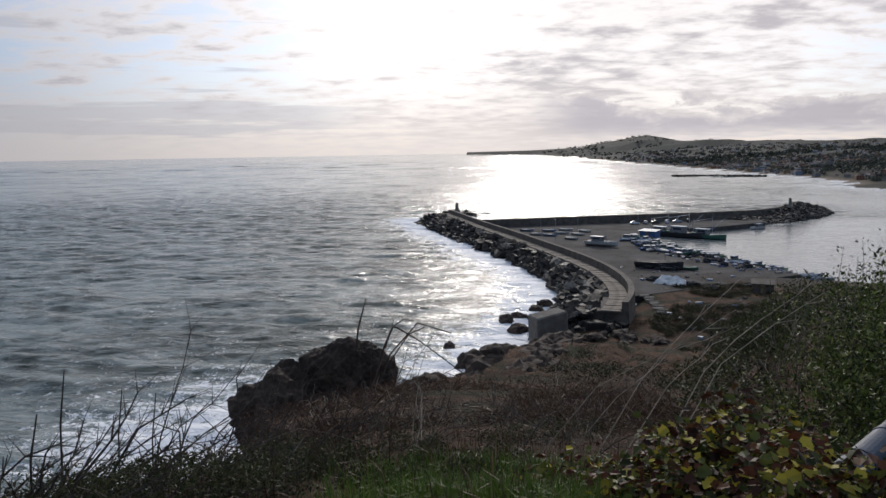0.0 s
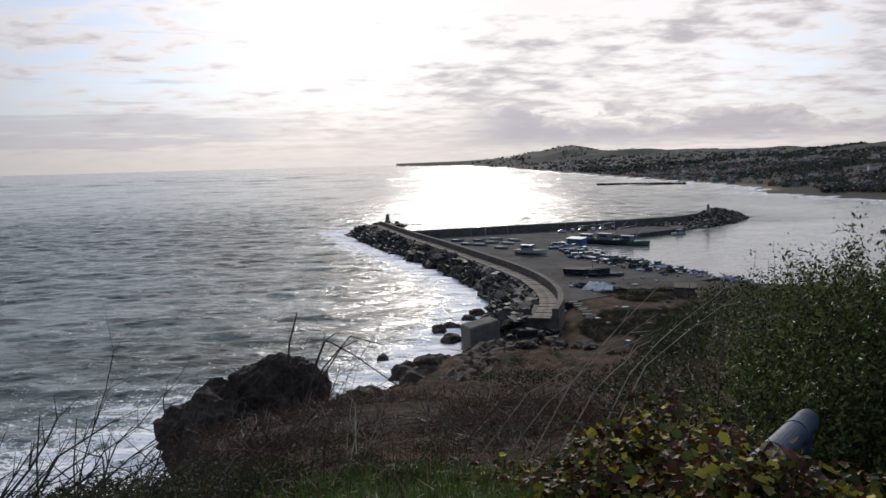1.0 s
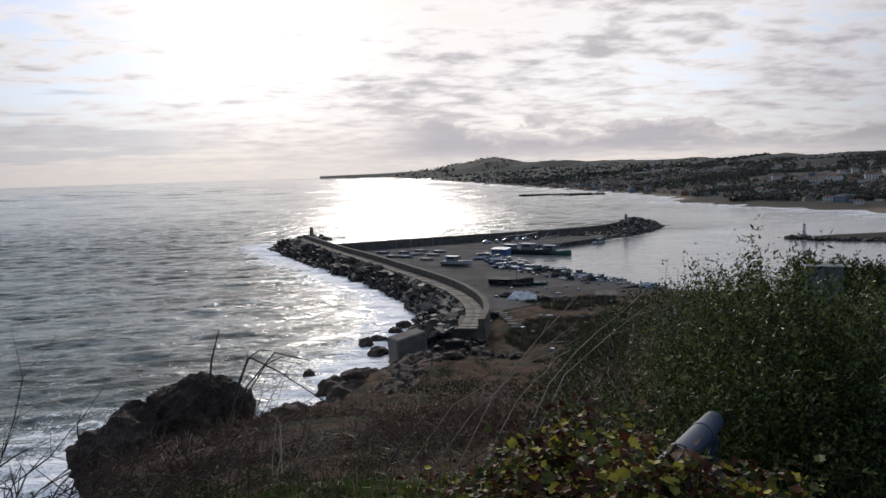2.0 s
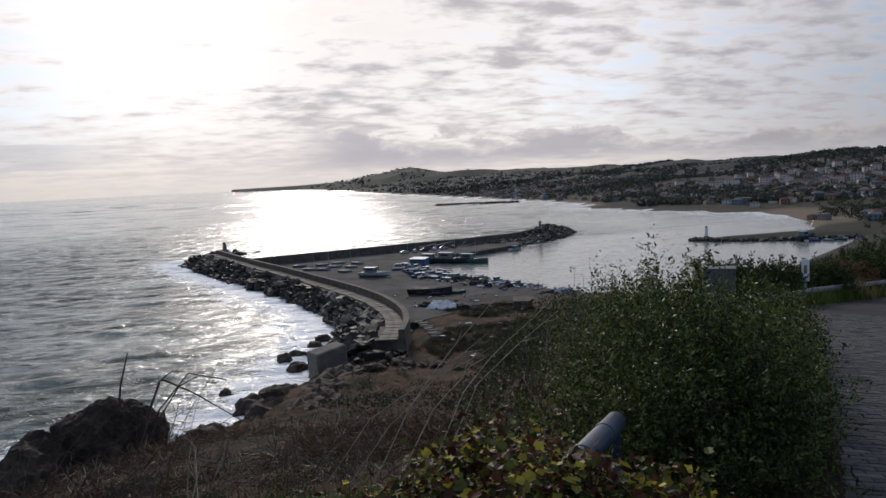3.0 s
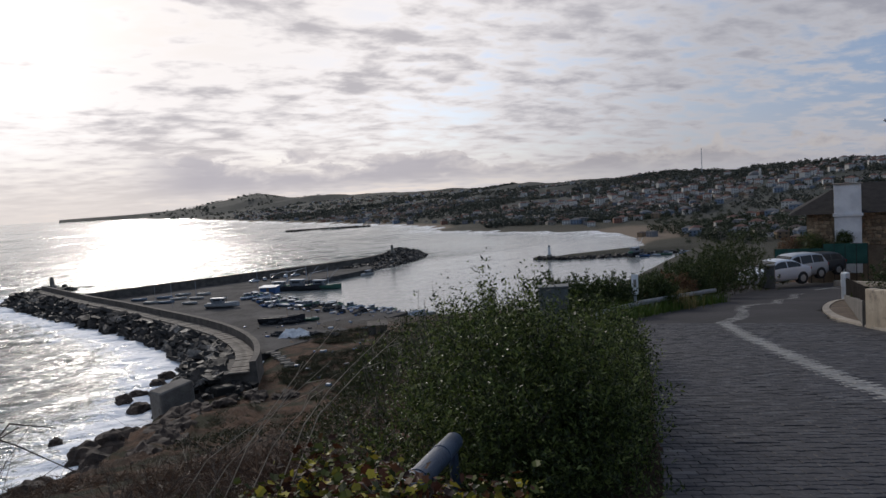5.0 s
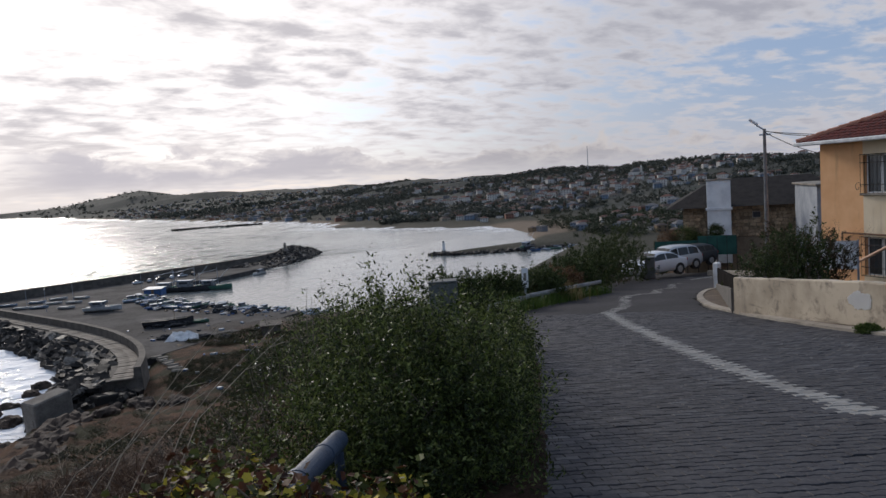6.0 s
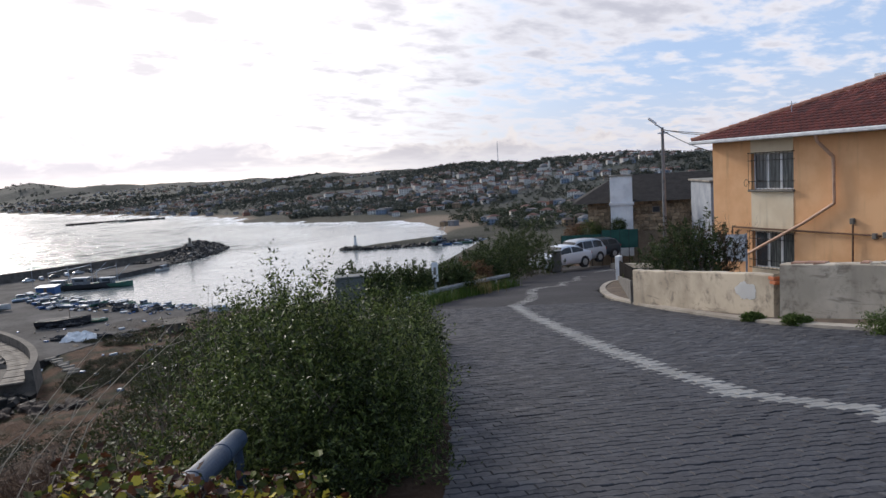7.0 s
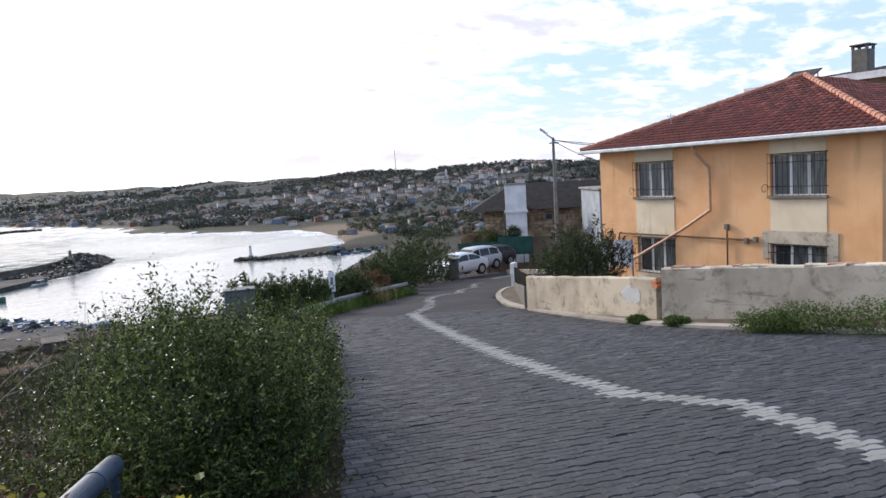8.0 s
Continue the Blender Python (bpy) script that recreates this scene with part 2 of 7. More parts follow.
    n.put(n.b, "Specular IOR Level", n.math("ADD", 0.5, n.math("MULTIPLY", n.math("SUBTRACT", ruffle_tone, 0.55), n.math("MULTIPLY", open_sea, 0.6))))
    bump(n, h, 1.0, 1.0)


def stucco(name, a, b, stain, grime=0.0):
    def build(n):
        p = n.own
        c = n.mix(n.step(n.noise(p, 0.8, 5, 0.6), 0.38, 0.64), a, b)
        streak = n.noise(n.scaled(p, (2.2, 2.2, 0.25)), 1.0, 6, 0.65)
        c = n.mix(n.step(streak, 0.55, 0.78, 0.0, 0.5), c, stain)
        c = n.mix(n.step(n.noise(p, 14, 4, 0.7), 0.6, 0.8, 0.0, 0.25), c, stain)
        if grime:
            blot = n.math("ADD", n.math("MULTIPLY", n.noise(p, 2.3, 7, 0.7, 0.5), 0.7), n.math("MULTIPLY", n.noise(p, 9, 5, 0.7), 0.3))
            c = n.mix(n.step(blot, 0.5, 0.66, 0.0, grime), c, stain)
            c = n.mix(n.step(n.noise(n.scaled(p, (0.7, 0.7, 5.0)), 1.6, 5, 0.6), 0.6, 0.68, 0.0, grime * 0.6), c, tuple(v * 0.7 for v in stain))
        n.put(n.b, "Base Color", c)
        n.put(n.b, "Roughness", 0.9)
        bump(n, n.noise(p, 45, 4, 0.6), 0.25, 0.01)
    return material(name, build)


def paver_build(light):
    def build(n):
        p = n.place
        base = n.ramp(n.isle, [(0.0, (0.026, 0.0265, 0.033)), (0.55, (0.040, 0.040, 0.047)), (0.9, (0.054, 0.054, 0.062)), (1.0, (0.095, 0.096, 0.104))]) if not light else n.mix(n.isle, (0.21, 0.205, 0.195), (0.29, 0.285, 0.27))
        base = n.mix(n.step(n.noise(p, 0.7, 5, 0.6), 0.4, 0.66, 0.0, 0.45), base, (0.038, 0.036, 0.038) if not light else (0.17, 0.165, 0.155))
        base = n.mix(n.step(n.noise(p, 30, 4, 0.7), 0.42, 0.7, 0.0, 0.4), base, (0.105, 0.102, 0.10) if not light else (0.15, 0.145, 0.14))
        n.put(n.b, "Base Color", base)
        n.put(n.b, "Roughness", n.step(n.noise(p, 6, 3), 0.3, 0.7, 0.62, 0.85))
        n.put(n.b, "Specular IOR Level", 0.2)
        bump(n, n.noise(p, 60, 3, 0.6), 0.3, 0.006)
    return build


def glass_build(n):
    n.put(n.b, "Base Color", n.mix(n.noise(n.own, 1.5), (0.02, 0.024, 0.028), (0.06, 0.065, 0.07)))
    n.put(n.b, "Roughness", 0.06)
    n.put(n.b, "Specular IOR Level", 0.9)


GROUND = material("earth_and_scrub", ground_build)
WATER = material("sea_water", sea_build)
CONCRETE = plain("weathered_concrete", (0.13, 0.114, 0.095), (0.27, 0.245, 0.21), 0.6, 0.9, relief=0.4)
MOLE_TOP = plain("worn_pale_concrete", (0.19, 0.165, 0.135), (0.38, 0.34, 0.285), 0.5, 0.85)
def armour_build(n):
    """Wet broken slabs: most nearly black, a few worn pale."""
    own = n.math("FRACT", n.math("ADD", n.isle, n.math("MULTIPLY", n.rand, 7.0)))
    c = n.ramp(own, [(0.0, (0.010, 0.009, 0.008)), (0.55, (0.030, 0.026, 0.023)), (0.82, (0.060, 0.052, 0.045)), (0.86, (0.12, 0.105, 0.09)), (1.0, (0.22, 0.20, 0.175))])
    f = n.noise(n.place, 1.1, 5, 0.65)
    c = n.mix(n.step(f, 0.40, 0.66, 0.0, 0.7), c, (0.020, 0.018, 0.016))
    n.put(n.b, "Base Color", c)
    n.put(n.b, "Roughness", n.step(f, 0.3, 0.7, 0.55, 0.85))
    n.put(n.b, "Specular IOR Level", 0.3)
    bump(n, n.noise(n.place, 4.0, 5, 0.65), 0.5, 0.06)


ARMOUR = material("wet_armour_block", armour_build)
ROCK = plain("dark_weathered_rock", (0.020, 0.014, 0.011), (0.075, 0.052, 0.038), 0.5, 0.9, relief=0.9, own=False)
QUAY_DARK = plain("dark_stained_concrete", (0.055, 0.046, 0.038), (0.13, 0.112, 0.094), 0.5, 0.9, relief=0.5)
QUAY_BLOCK = plain("stained_block_concrete", (0.10, 0.088, 0.076), (0.20, 0.18, 0.155), 0.5, 0.9, relief=0.5)
PAVER = material("grey_concrete_paver", paver_build(False))
PAVER_W = material("white_concrete_paver", paver_build(True))
JOINT = plain("dark_joint_sand", (0.012, 0.012, 0.012), (0.026, 0.025, 0.025), 8, 0.95, own=False)
ORANGE = stucco("orange_stucco", (0.73, 0.39, 0.185), (0.81, 0.465, 0.235), (0.40, 0.22, 0.11))
CREAM = stucco("cream_stucco", (0.68, 0.55, 0.38), (0.76, 0.64, 0.46), (0.36, 0.28, 0.18))
WALL_GREY = stucco("rough_grey_render", (0.30, 0.25, 0.185), (0.47, 0.40, 0.305), (0.12, 0.10, 0.08), 0.85)
# lighter copy of the grey render: missing sunlight on the high wall put into colour
WALL_PALE = stucco("lightened_grey_render", (0.42, 0.355, 0.27), (0.62, 0.53, 0.415), (0.20, 0.165, 0.125), 0.9)
WHITE = stucco("white_paint", (0.62, 0.62, 0.62), (0.78, 0.78, 0.77), (0.42, 0.41, 0.39))
ROOF = plain("red_clay_tile", (0.085, 0.020, 0.014), (0.19, 0.042, 0.028), 2.5, 0.75, vary=0.3)
RIDGE = plain("pale_ridge_tile", (0.30, 0.12, 0.075), (0.45, 0.22, 0.15), 3, 0.8)
DARK_ROOF = plain("dark_slate_roof", (0.016, 0.014, 0.014), (0.035, 0.031, 0.029), 2, 0.9, spec=0.15)
GLASS = material("window_glass", glass_build)
STEEL = plain("galvanised_steel", (0.30, 0.33, 0.38), (0.48, 0.51, 0.56), 4, 0.42, 0.75)
BLUE_STEEL = plain("blue_grey_painted_steel", (0.024, 0.039, 0.069), (0.049, 0.073, 0.115), 5, 0.5, 0.0)
DARK_METAL = plain("dark_iron", (0.02, 0.02, 0.02), (0.06, 0.055, 0.05), 6, 0.6, 0.6)


# ---- mesh helpers ----
def mesh_of(name, verts, faces, mats, which=None, smooth=False):
    me = bpy.data.meshes.new(name)
    me.from_pydata([tuple(map(float, v)) for v in verts] if not isinstance(verts, np.ndarray) else verts.tolist(),
                   [], faces if isinstance(faces, list) else faces.tolist())
    for m in mats if isinstance(mats, (list, tuple)) else [mats]:
        me.materials.append(m)
    if which is not None:
        me.polygons.foreach_set("material_index", np.asarray(which, dtype=np.int32))
    if smooth:
        me.polygons.foreach_set("use_smooth", np.ones(len(me.polygons), dtype=bool))
    me.update()
    return me


def holder(name, m, label, category, group="", kind=""):
    """An Empty at a thing's base."""
    ob = new(name)
    ob.empty_display_size = 0.1
    ob.matrix_basis = m
    return tagged(ob, label, category, group, kind)


def part(name, data, material=None, parent=None, label=""):
    """One mesh object, from a bmesh or a mesh, under a thing or a part."""
    if isinstance(data, bmesh.types.BMesh):
        me = bpy.data.meshes.new(name)
        data.to_mesh(me)
        data.free()
        me.materials.append(material)
        data = me
    ob = new(name, data)
    ob.parent = parent
    return tagged(ob, label)


def box(bm, lo, hi, m=None, bevel=0.0):
    """A box from corner to corner, with worn edges if asked."""
    size = [h - l for l, h in zip(lo, hi)]
    mid = [(l + h) / 2 for l, h in zip(lo, hi)]
    mat = Matrix.Translation(mid) @ Matrix.Diagonal((*size, 1))
    got = bmesh.ops.create_cube(bm, size=1, matrix=mat)
    verts = got["verts"]
    if bevel:
        edges = list({e for v in verts for e in v.link_edges})
        out = bmesh.ops.bevel(bm, geom=edges, offset=bevel, segments=1, affect="EDGES")
        verts = list({v for f in out["faces"] for v in f.verts} | {v for v in verts if v.is_valid})
    if m is not None:
        bmesh.ops.transform(bm, matrix=m, verts=[v for v in verts if v.is_valid])
    return verts


def boxed(lo, hi, m=None, bevel=0.0):
    bm = bmesh.new()
    box(bm, lo, hi, m, bevel)
    return bm


def rod(bm, a, b, r1, r2=None, sides=8):
    """A tapered rod between two points."""
    a, b = Vector(a), Vector(b)
    d = b - a
    m = Matrix.Translation((a + b) / 2) @ d.to_track_quat("Z", "Y").to_matrix().to_4x4()
    bmesh.ops.create_cone(bm, cap_ends=True, segments=sides, radius1=r1, radius2=r1 if r2 is None else r2, depth=d.length, matrix=m)


def poly_dist(px, py, line):
    """Distance to a line of points, and the side: above zero to the left of the way along it."""
    best = np.full(px.shape, 1e9)
    side = np.zeros(px.shape)
    for (ax, ay), (bx, by) in zip(line[:-1], line[1:]):
        dx, dy = bx - ax, by - ay
        t = np.clip(((px - ax) * dx + (py - ay) * dy) / (dx * dx + dy * dy), 0, 1)
        ox, oy = px - ax - t * dx, py - ay - t * dy
        d = np.hypot(ox, oy)
        near = d < best
        best = np.where(near, d, best)
        side = np.where(near, np.sign(dx * (py - ay) - dy * (px - ax)), side)
    return best, side


def ease(v, lo, hi):
    t = np.clip((v - lo) / (hi - lo), 0, 1)
    return t * t * (3 - 2 * t)


def graded(lo, hi, mid, fine, growth):
    """Grid lines, close together round mid and wider further off."""
    out = [mid]
    while out[-1] < hi:
        out.append(out[-1] + max(fine, growth * (out[-1] - mid)))
    back = [mid]
    while back[-1] > lo:
        back.append(back[-1] - max(fine, growth * (mid - back[-1])))
    return np.array(back[:0:-1] + out)


def even_then_wide(lo, a, b, hi, fine, growth):
    """Grid lines at even steps between a and b, wider and wider outside."""
    out = list(np.arange(a, b, fine))
    while out[-1] < hi:
        out.append(out[-1] + fine + growth * (out[-1] - b))
    back = [a]
    while back[-1] > lo:
        back.append(back[-1] - fine - growth * (a - back[-1]))
    return np.array(back[:0:-1] + out)


def sheet(xs, ys):
    nx, ny = len(xs), len(ys)
    i = np.arange(nx * ny).reshape(ny, nx)
    return np.stack([i[:-1, :-1], i[:-1, 1:], i[1:, 1:], i[1:, :-1]], -1).reshape(-1, 4)


def fractal(xs, ys, zs, scale, octaves=5):
    return np.array([noise.fractal((x * scale, y * scale, z * scale), 0.9, 2.1, octaves, noise_basis="PERLIN_ORIGINAL") for x, y, z in zip(xs, ys, zs)])


def set_kinds(me, rgb):
    att = me.color_attributes.new("kinds", "FLOAT_COLOR", "POINT")
    flat = np.ones((len(me.vertices), 4), dtype=np.float32)
    flat[:, :3] = rgb
    att.data.foreach_set("color", flat.ravel())


# ---- the lie of the land ----
ROAD_LEFT = [(-40, 6), (-20, 4), (-6, 2.2), (0, 2.0), (2.0, 2.3), (3.0, 3.3), (6.3, 7.1), (10.0, 12.3), (13.5, 16.0), (17.5, 19.3), (26.7, 26.4), (41, 37), (62, 52), (90, 74)]
COAST = [(-110, -60), (-44, -30), (-27, -8), (-23, 5), (-21, 14), (-20, 28), (-21, 37), (-20, 46), (-13, 51), (-9, 55), (-6, 66), (-2.5, 86), (2, 108),
         (5, 120), (7, 127), (15, 136), (28, 152), (46, 215), (64, 222), (78, 192), (120, 170), (200, 225), (250, 259.5), (254, 259), (257, 261), (257, 264), (254, 266), (250, 266.5), (224, 272), (201, 290), (203, 301), (222, 299), (240, 298), (256, 297), (270, 308), (288, 332), (300, 357),
         (322, 396), (334, 436), (322, 470), (309, 525), (303, 600), (291, 637), (312, 662), (335, 720), (345, 850), (335, 1380), (345, 2590), (335, 2900),
         (200, 4000), (-200, 4420), (-640, 4560), (-640, 4900)]
FAR_AZ = [-9, -6, -2, 3, 7, 10, 11.8, 14, 16.2, 20, 26, 90]
FAR_EL = [-0.17, -0.12, -0.08, -0.02, 0.14, 0.62, 0.92, 0.5, 0.34, 0.38, 0.3, 0.3]
RIDGE_Y = [-200, 300, 560, 627, 703, 786, 855, 930, 987, 1033, 1132, 1228, 1243, 1323, 1400, 1488, 1560, 1624, 1800, 2129, 2860, 3700, 4300]
RIDGE_H = [20, 10, 4, 5, 13.5, 16.5, 18.5, 19.5, 18, 15, 11.5, 7.5, 15, 16.5, 15, 10, 14, 21.5, 20, 20.5, 21.5, 44, 52]


def road_z(x, y):
    s = (x + y) * 0.70711
    z = np.where(s > 2, 0.23 - 0.1185 * s, 0.10 - 0.053 * np.clip(s, -6, 2))
    return np.where(s > 62, 0.23 - 0.1185 * 62 - 0.1 * (s - 62), z)


def land_z(px, py):
    """Height of the land, without its roughness, and the masks of its kinds."""
    d = np.hypot(px, py)
    off, side = poly_dist(px, py, ROAD_LEFT)
    e = off * side
    rz = road_z(px, py)
    wide = np.clip((px - 1.0) * 0.8, 0.3, 7.0)
    shoulder = rz - 0.05 - 0.10 * np.clip(e, 0, 7) - 0.62 * np.clip(e - wide, 0, None)
    slope = np.interp(d, [0, 3, 10, 40, 60, 80, 105, 125, 150, 200], [0.1, 0.0, -2.4, -11.6, -17.5, -22.3, -27.6, -31.4, -31.9, -31.9])
    slope = slope - 0.02 * np.clip(px - 10, 0, 40) - 0.36 * np.clip(-px - 3, 0, 10) * ease(d, 8, 30)
    bear = -np.degrees(np.arctan2(px, np.maximum(py, 0.01)))
    slope = slope - 0.125 * d * ease(bear, 17.0, 21.5) * ease(d, 5.5, 9)
    verge = rz - 0.06 + 0.11 * ease(e, -0.25, 0.2)
    head = np.where(e > 0, np.maximum(np.maximum(shoulder, slope), verge - 2.0 * np.clip(e - 0.3, 0, None)), verge)
    cd, cs = poly_dist(px, py, COAST)
    sd = -cd * cs
    ridge = np.interp(py, RIDGE_Y, RIDGE_H)
    rise = ease(px, 400, 900) * 0.68 + 0.32 * np.clip((px - 345) / 555, 0, 1)
    rise = rise * (1 - 0.85 * ease(px, 960, 1300))
    far_hill = np.where(py > 3200, 1 - ease(np.abs(px - 500 + (py - 3200) * 0.55), 200, 900) * 0.6, rise)
    hills = SEA + 1.7 + np.clip(sd * 0.012, 0, 3) + (ridge - SEA - 3) * np.where(py > 3200, far_hill * ease(sd, 0, 500), rise)
    bear = np.degrees(np.arctan2(px, py))
    skyline = 1.4 + 4250 * np.tan(np.radians(np.interp(bear, FAR_AZ, FAR_EL)))
    hills = hills + (skyline - hills) * ease(d, 3000, 4100) * ease(sd, 0, 120)
    z = np.maximum(np.maximum(head, SEA + 1.7), hills)
    near = (py < 145) & (px < 32)
    steep = np.where(near, 2.6, np.where(py > 345, np.where(py > 3000, 0.25, 0.07), 0.45))
    z = np.minimum(z, SEA - 0.35 + steep * sd)
    z = np.maximum(z, SEA - 9)
    return z, e, sd, d


def land(gx, gy):
    """Height of the land with its roughness, and its masks."""
    gx, gy = np.asarray(gx, dtype=float), np.asarray(gy, dtype=float)
    z, e, sd, d = land_z(gx, gy)
    rough = np.where(d < 200, 0.10 + 1.3 * ease(d, 12, 75), 1.0 + 6.0 * ease(d, 300, 1200))
    rough = rough * np.where(e > 0, ease(e, 0.15, 2.5), np.where(d > 200, 1, 0.0)) * np.where((z < SEA + 3.2) & (d > 120), 0.18, 1.0)
    f1 = fractal(gx, gy, z, 0.085)
    f2 = fractal(gx, gy, z * 0.3, 0.9, 4)
    f3 = fractal(gx, gy, z * 0, 0.006, 5)
    z = z + rough * np.where(d < 200, 0.95 * f1 + 0.45 * f2, f3 * ease(gx, 420, 700))
    return z, e, sd, d


def land_at(x, y):
    return float(land([x], [y])[0][0])


def build_ground():
    xs = graded(-140, 1500, 1.0, 0.36, 0.022)
    ys = graded(-130, 4800, 5.0, 0.36, 0.022)
    gx, gy = [a.ravel() for a in np.meshgrid(xs, ys)]
    z, e, sd, d = land(gx, gy)
    me = mesh_of("ground", np.stack([gx, gy, z], -1), sheet(xs, ys), GROUND, smooth=True)
    wide = 26 + 45 * np.exp(-((gx - 325) ** 2 + (gy - 385) ** 2) / 70.0 ** 2)
    sand = ease(-sd, -wide, -wide * 0.4) * ease(gy, 302, 322) * ease(gx, 258, 275)
    sand = sand * (1 - 0.85 * ease(gy, 432, 450) * (1 - ease(gy, 630, 660)))
    quay = ease(-z, 28.5, 30.5) * (1 - ease(d, 230, 300)) * ease(gy, 168, 190)
    set_kinds(me, np.stack([ease(d, 190, 290), sand, quay], -1))
    tagged(new("ground", me), "brown eroded headland, sandy bay and dark green hills", "ground", kind="structure")


ROCK_EDGE = [(6.5, 127), (8.5, 142), (14, 154), (17, 170), (15.8, 187), (14, 205), (9, 222), (3.2, 236), (-10.7, 280), (-26, 322), (-41, 374), (-28, 384)]


def wave_field(gx, gy, spacing, damp):
    """Wind waves: many crossing trains that run in from the open sea, with sharpened crests."""
    rng = np.random.default_rng(71)
    dx, dy, dz = np.zeros(len(gx)), np.zeros(len(gx)), np.zeros(len(gx))
    for length in np.geomspace(2.6, 34.0, 60):
        way = rng.normal(-1.35, 0.45)
        k = 2 * math.pi / length
        phase = k * (gx * math.cos(way) + gy * math.sin(way)) + rng.uniform(0, 6.283)
        # trains come in groups
        group = 0.65 + 0.35 * np.sin(phase * 0.13 + rng.uniform(0, 6.283) + 0.02 * gx)
        amp = 0.066 * math.exp(-0.5 * (math.log(length / 6.5) / 0.75) ** 2) / k * damp * group * np.clip((length / spacing - 2.0) / 2.0, 0, 1)
        dz += amp * np.sin(phase)
        dx += amp * 0.9 * math.cos(way) * np.cos(phase)
        dy += amp * 0.9 * math.sin(way) * np.cos(phase)
    # longer waves carry the far water
    far = np.clip((spacing - 1.3) / 2.5, 0, 1)
    for length in np.geomspace(10.0, 170.0, 44):
        way = rng.normal(-1.4, 0.35)
        k = 2 * math.pi / length
        phase = k * (gx * math.cos(way) + gy * math.sin(way)) + rng.uniform(0, 6.283)
        dz += 0.021 / k * damp * far * np.clip((length / spacing - 2.0) / 2.0, 0, 1) * np.clip((14.0 - length / spacing) / 6.0, 0, 1) * np.sin(phase)
    return dx, dy, dz


def build_sea():
    xs = even_then_wide(-4800, -270, 52, 420, 1.0, 0.03)
    ys = even_then_wide(-300, 45, 460, 5200, 0.8, 0.014)
    gx, gy = [a.ravel() for a in np.meshgrid(xs, ys)]
    sx, sy = [a.ravel() for a in np.meshgrid(np.gradient(xs), np.gradient(ys))]
    r = np.hypot(gx, gy)
    z = SEA + np.clip((r - 2600) / 2300, 0, 1.05) * 18.3
    calm = ease(gx, 40, 75) * (1 - ease(gy - 0.28 * gx, 285, 345))
    calm = np.maximum(calm, 0.75 * ease(gx, 150, 230) * (1 - ease(gy, 420, 640)))
    dx, dy, dz = wave_field(gx, gy, np.maximum(sx * 0.6, sy), (1 - 0.94 * calm) * (1 - ease(r, 2200, 3400)))
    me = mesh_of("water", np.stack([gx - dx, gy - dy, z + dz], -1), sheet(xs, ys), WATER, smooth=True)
    cd, cs = poly_dist(gx, gy, COAST[:17])
    md, ms = poly_dist(gx, gy, ROCK_EDGE)
    bd, bs = poly_dist(gx, gy, COAST[37:48])
    surf = np.maximum(np.maximum(np.exp(-cd / 16.0), np.exp(-md / 11.0)), 0.40 * np.exp(-bd / 45.0))
    surf = np.maximum(surf, 0.72 * np.exp(-((gx + 24) ** 2 + (gy - 82) ** 2) / (2 * 24.0 ** 2)))
    # a rougher patch on the sun's bearing, added to place its glitter
    bear = np.degrees(np.arctan2(gx, np.maximum(gy, 1.0)))
    glitter_patch = ease(r, 300, 460) * (1 - ease(r, 520, 900)) * np.exp(-((bear - 5.5) / 7.0) ** 2)
    surf = surf * (1 - 0.38 * ease(-gx, 12, 24) * (1 - ease(gy, 60, 85)))
    surf = surf * (1 - 0.9 * ease(gx, 45, 70) * (gy < 345))
    set_kinds(me, np.stack([surf, calm, glitter_patch], -1))
    tagged(new("water", me), "grey green choppy sea with white foam along the rocks", "sea", kind="structure")


build_ground()
build_sea()


# ---- breakwaters and quay ----
MOLE = [(25.3, 136.5), (28.4, 146), (30.2, 157), (30.4, 168), (29.4, 181), (26.6, 196), (22.8, 211), (17.5, 230), (8.5, 262), (-1, 292), (-10, 325), (-20, 362)]


def resample(line, step):
    pts = [Vector((x, y, 0)) for x, y in line]
    out, left = [pts[0].copy()], step
    for a, b in zip(pts[:-1], pts[1:]):
        seg, at = (b - a).length, 0.0
        while seg - at >= left:
            at += left
            out.append(a.lerp(b, at / seg))
            left = step
        left -= seg - at
    return out


def smooth_line(line, step):
    pts = resample(line, step)
    for _ in range(6):
        pts = [pts[0]] + [(a + b * 2 + c) / 4 for a, b, c in zip(pts[:-2], pts[1:-1], pts[2:])] + [pts[-1]]
    return pts


def sweep(bm, pts, section):
    """A band along a line: section is a closed ring of (offset to the left, height)."""
    rings = []
    for i, p in enumerate(pts):
        t = (pts[min(i + 1, len(pts) - 1)] - pts[max(i - 1, 0)]).normalized()
        left = Vector((-t.y, t.x, 0))
        rings.append([bm.verts.new(p + left * o + Vector((0, 0, h))) for o, h in section])
    k = len(section)
    for a, b in zip(rings[:-1], rings[1:]):
        for j in range(k):
            bm.faces.new((a[j], b[j], b[(j + 1) % k], a[(j + 1) % k]))
    bm.faces.new(rings[0])
    bm.faces.new(rings[-1][::-1])
    bmesh.ops.recalc_face_normals(bm, faces=bm.faces)


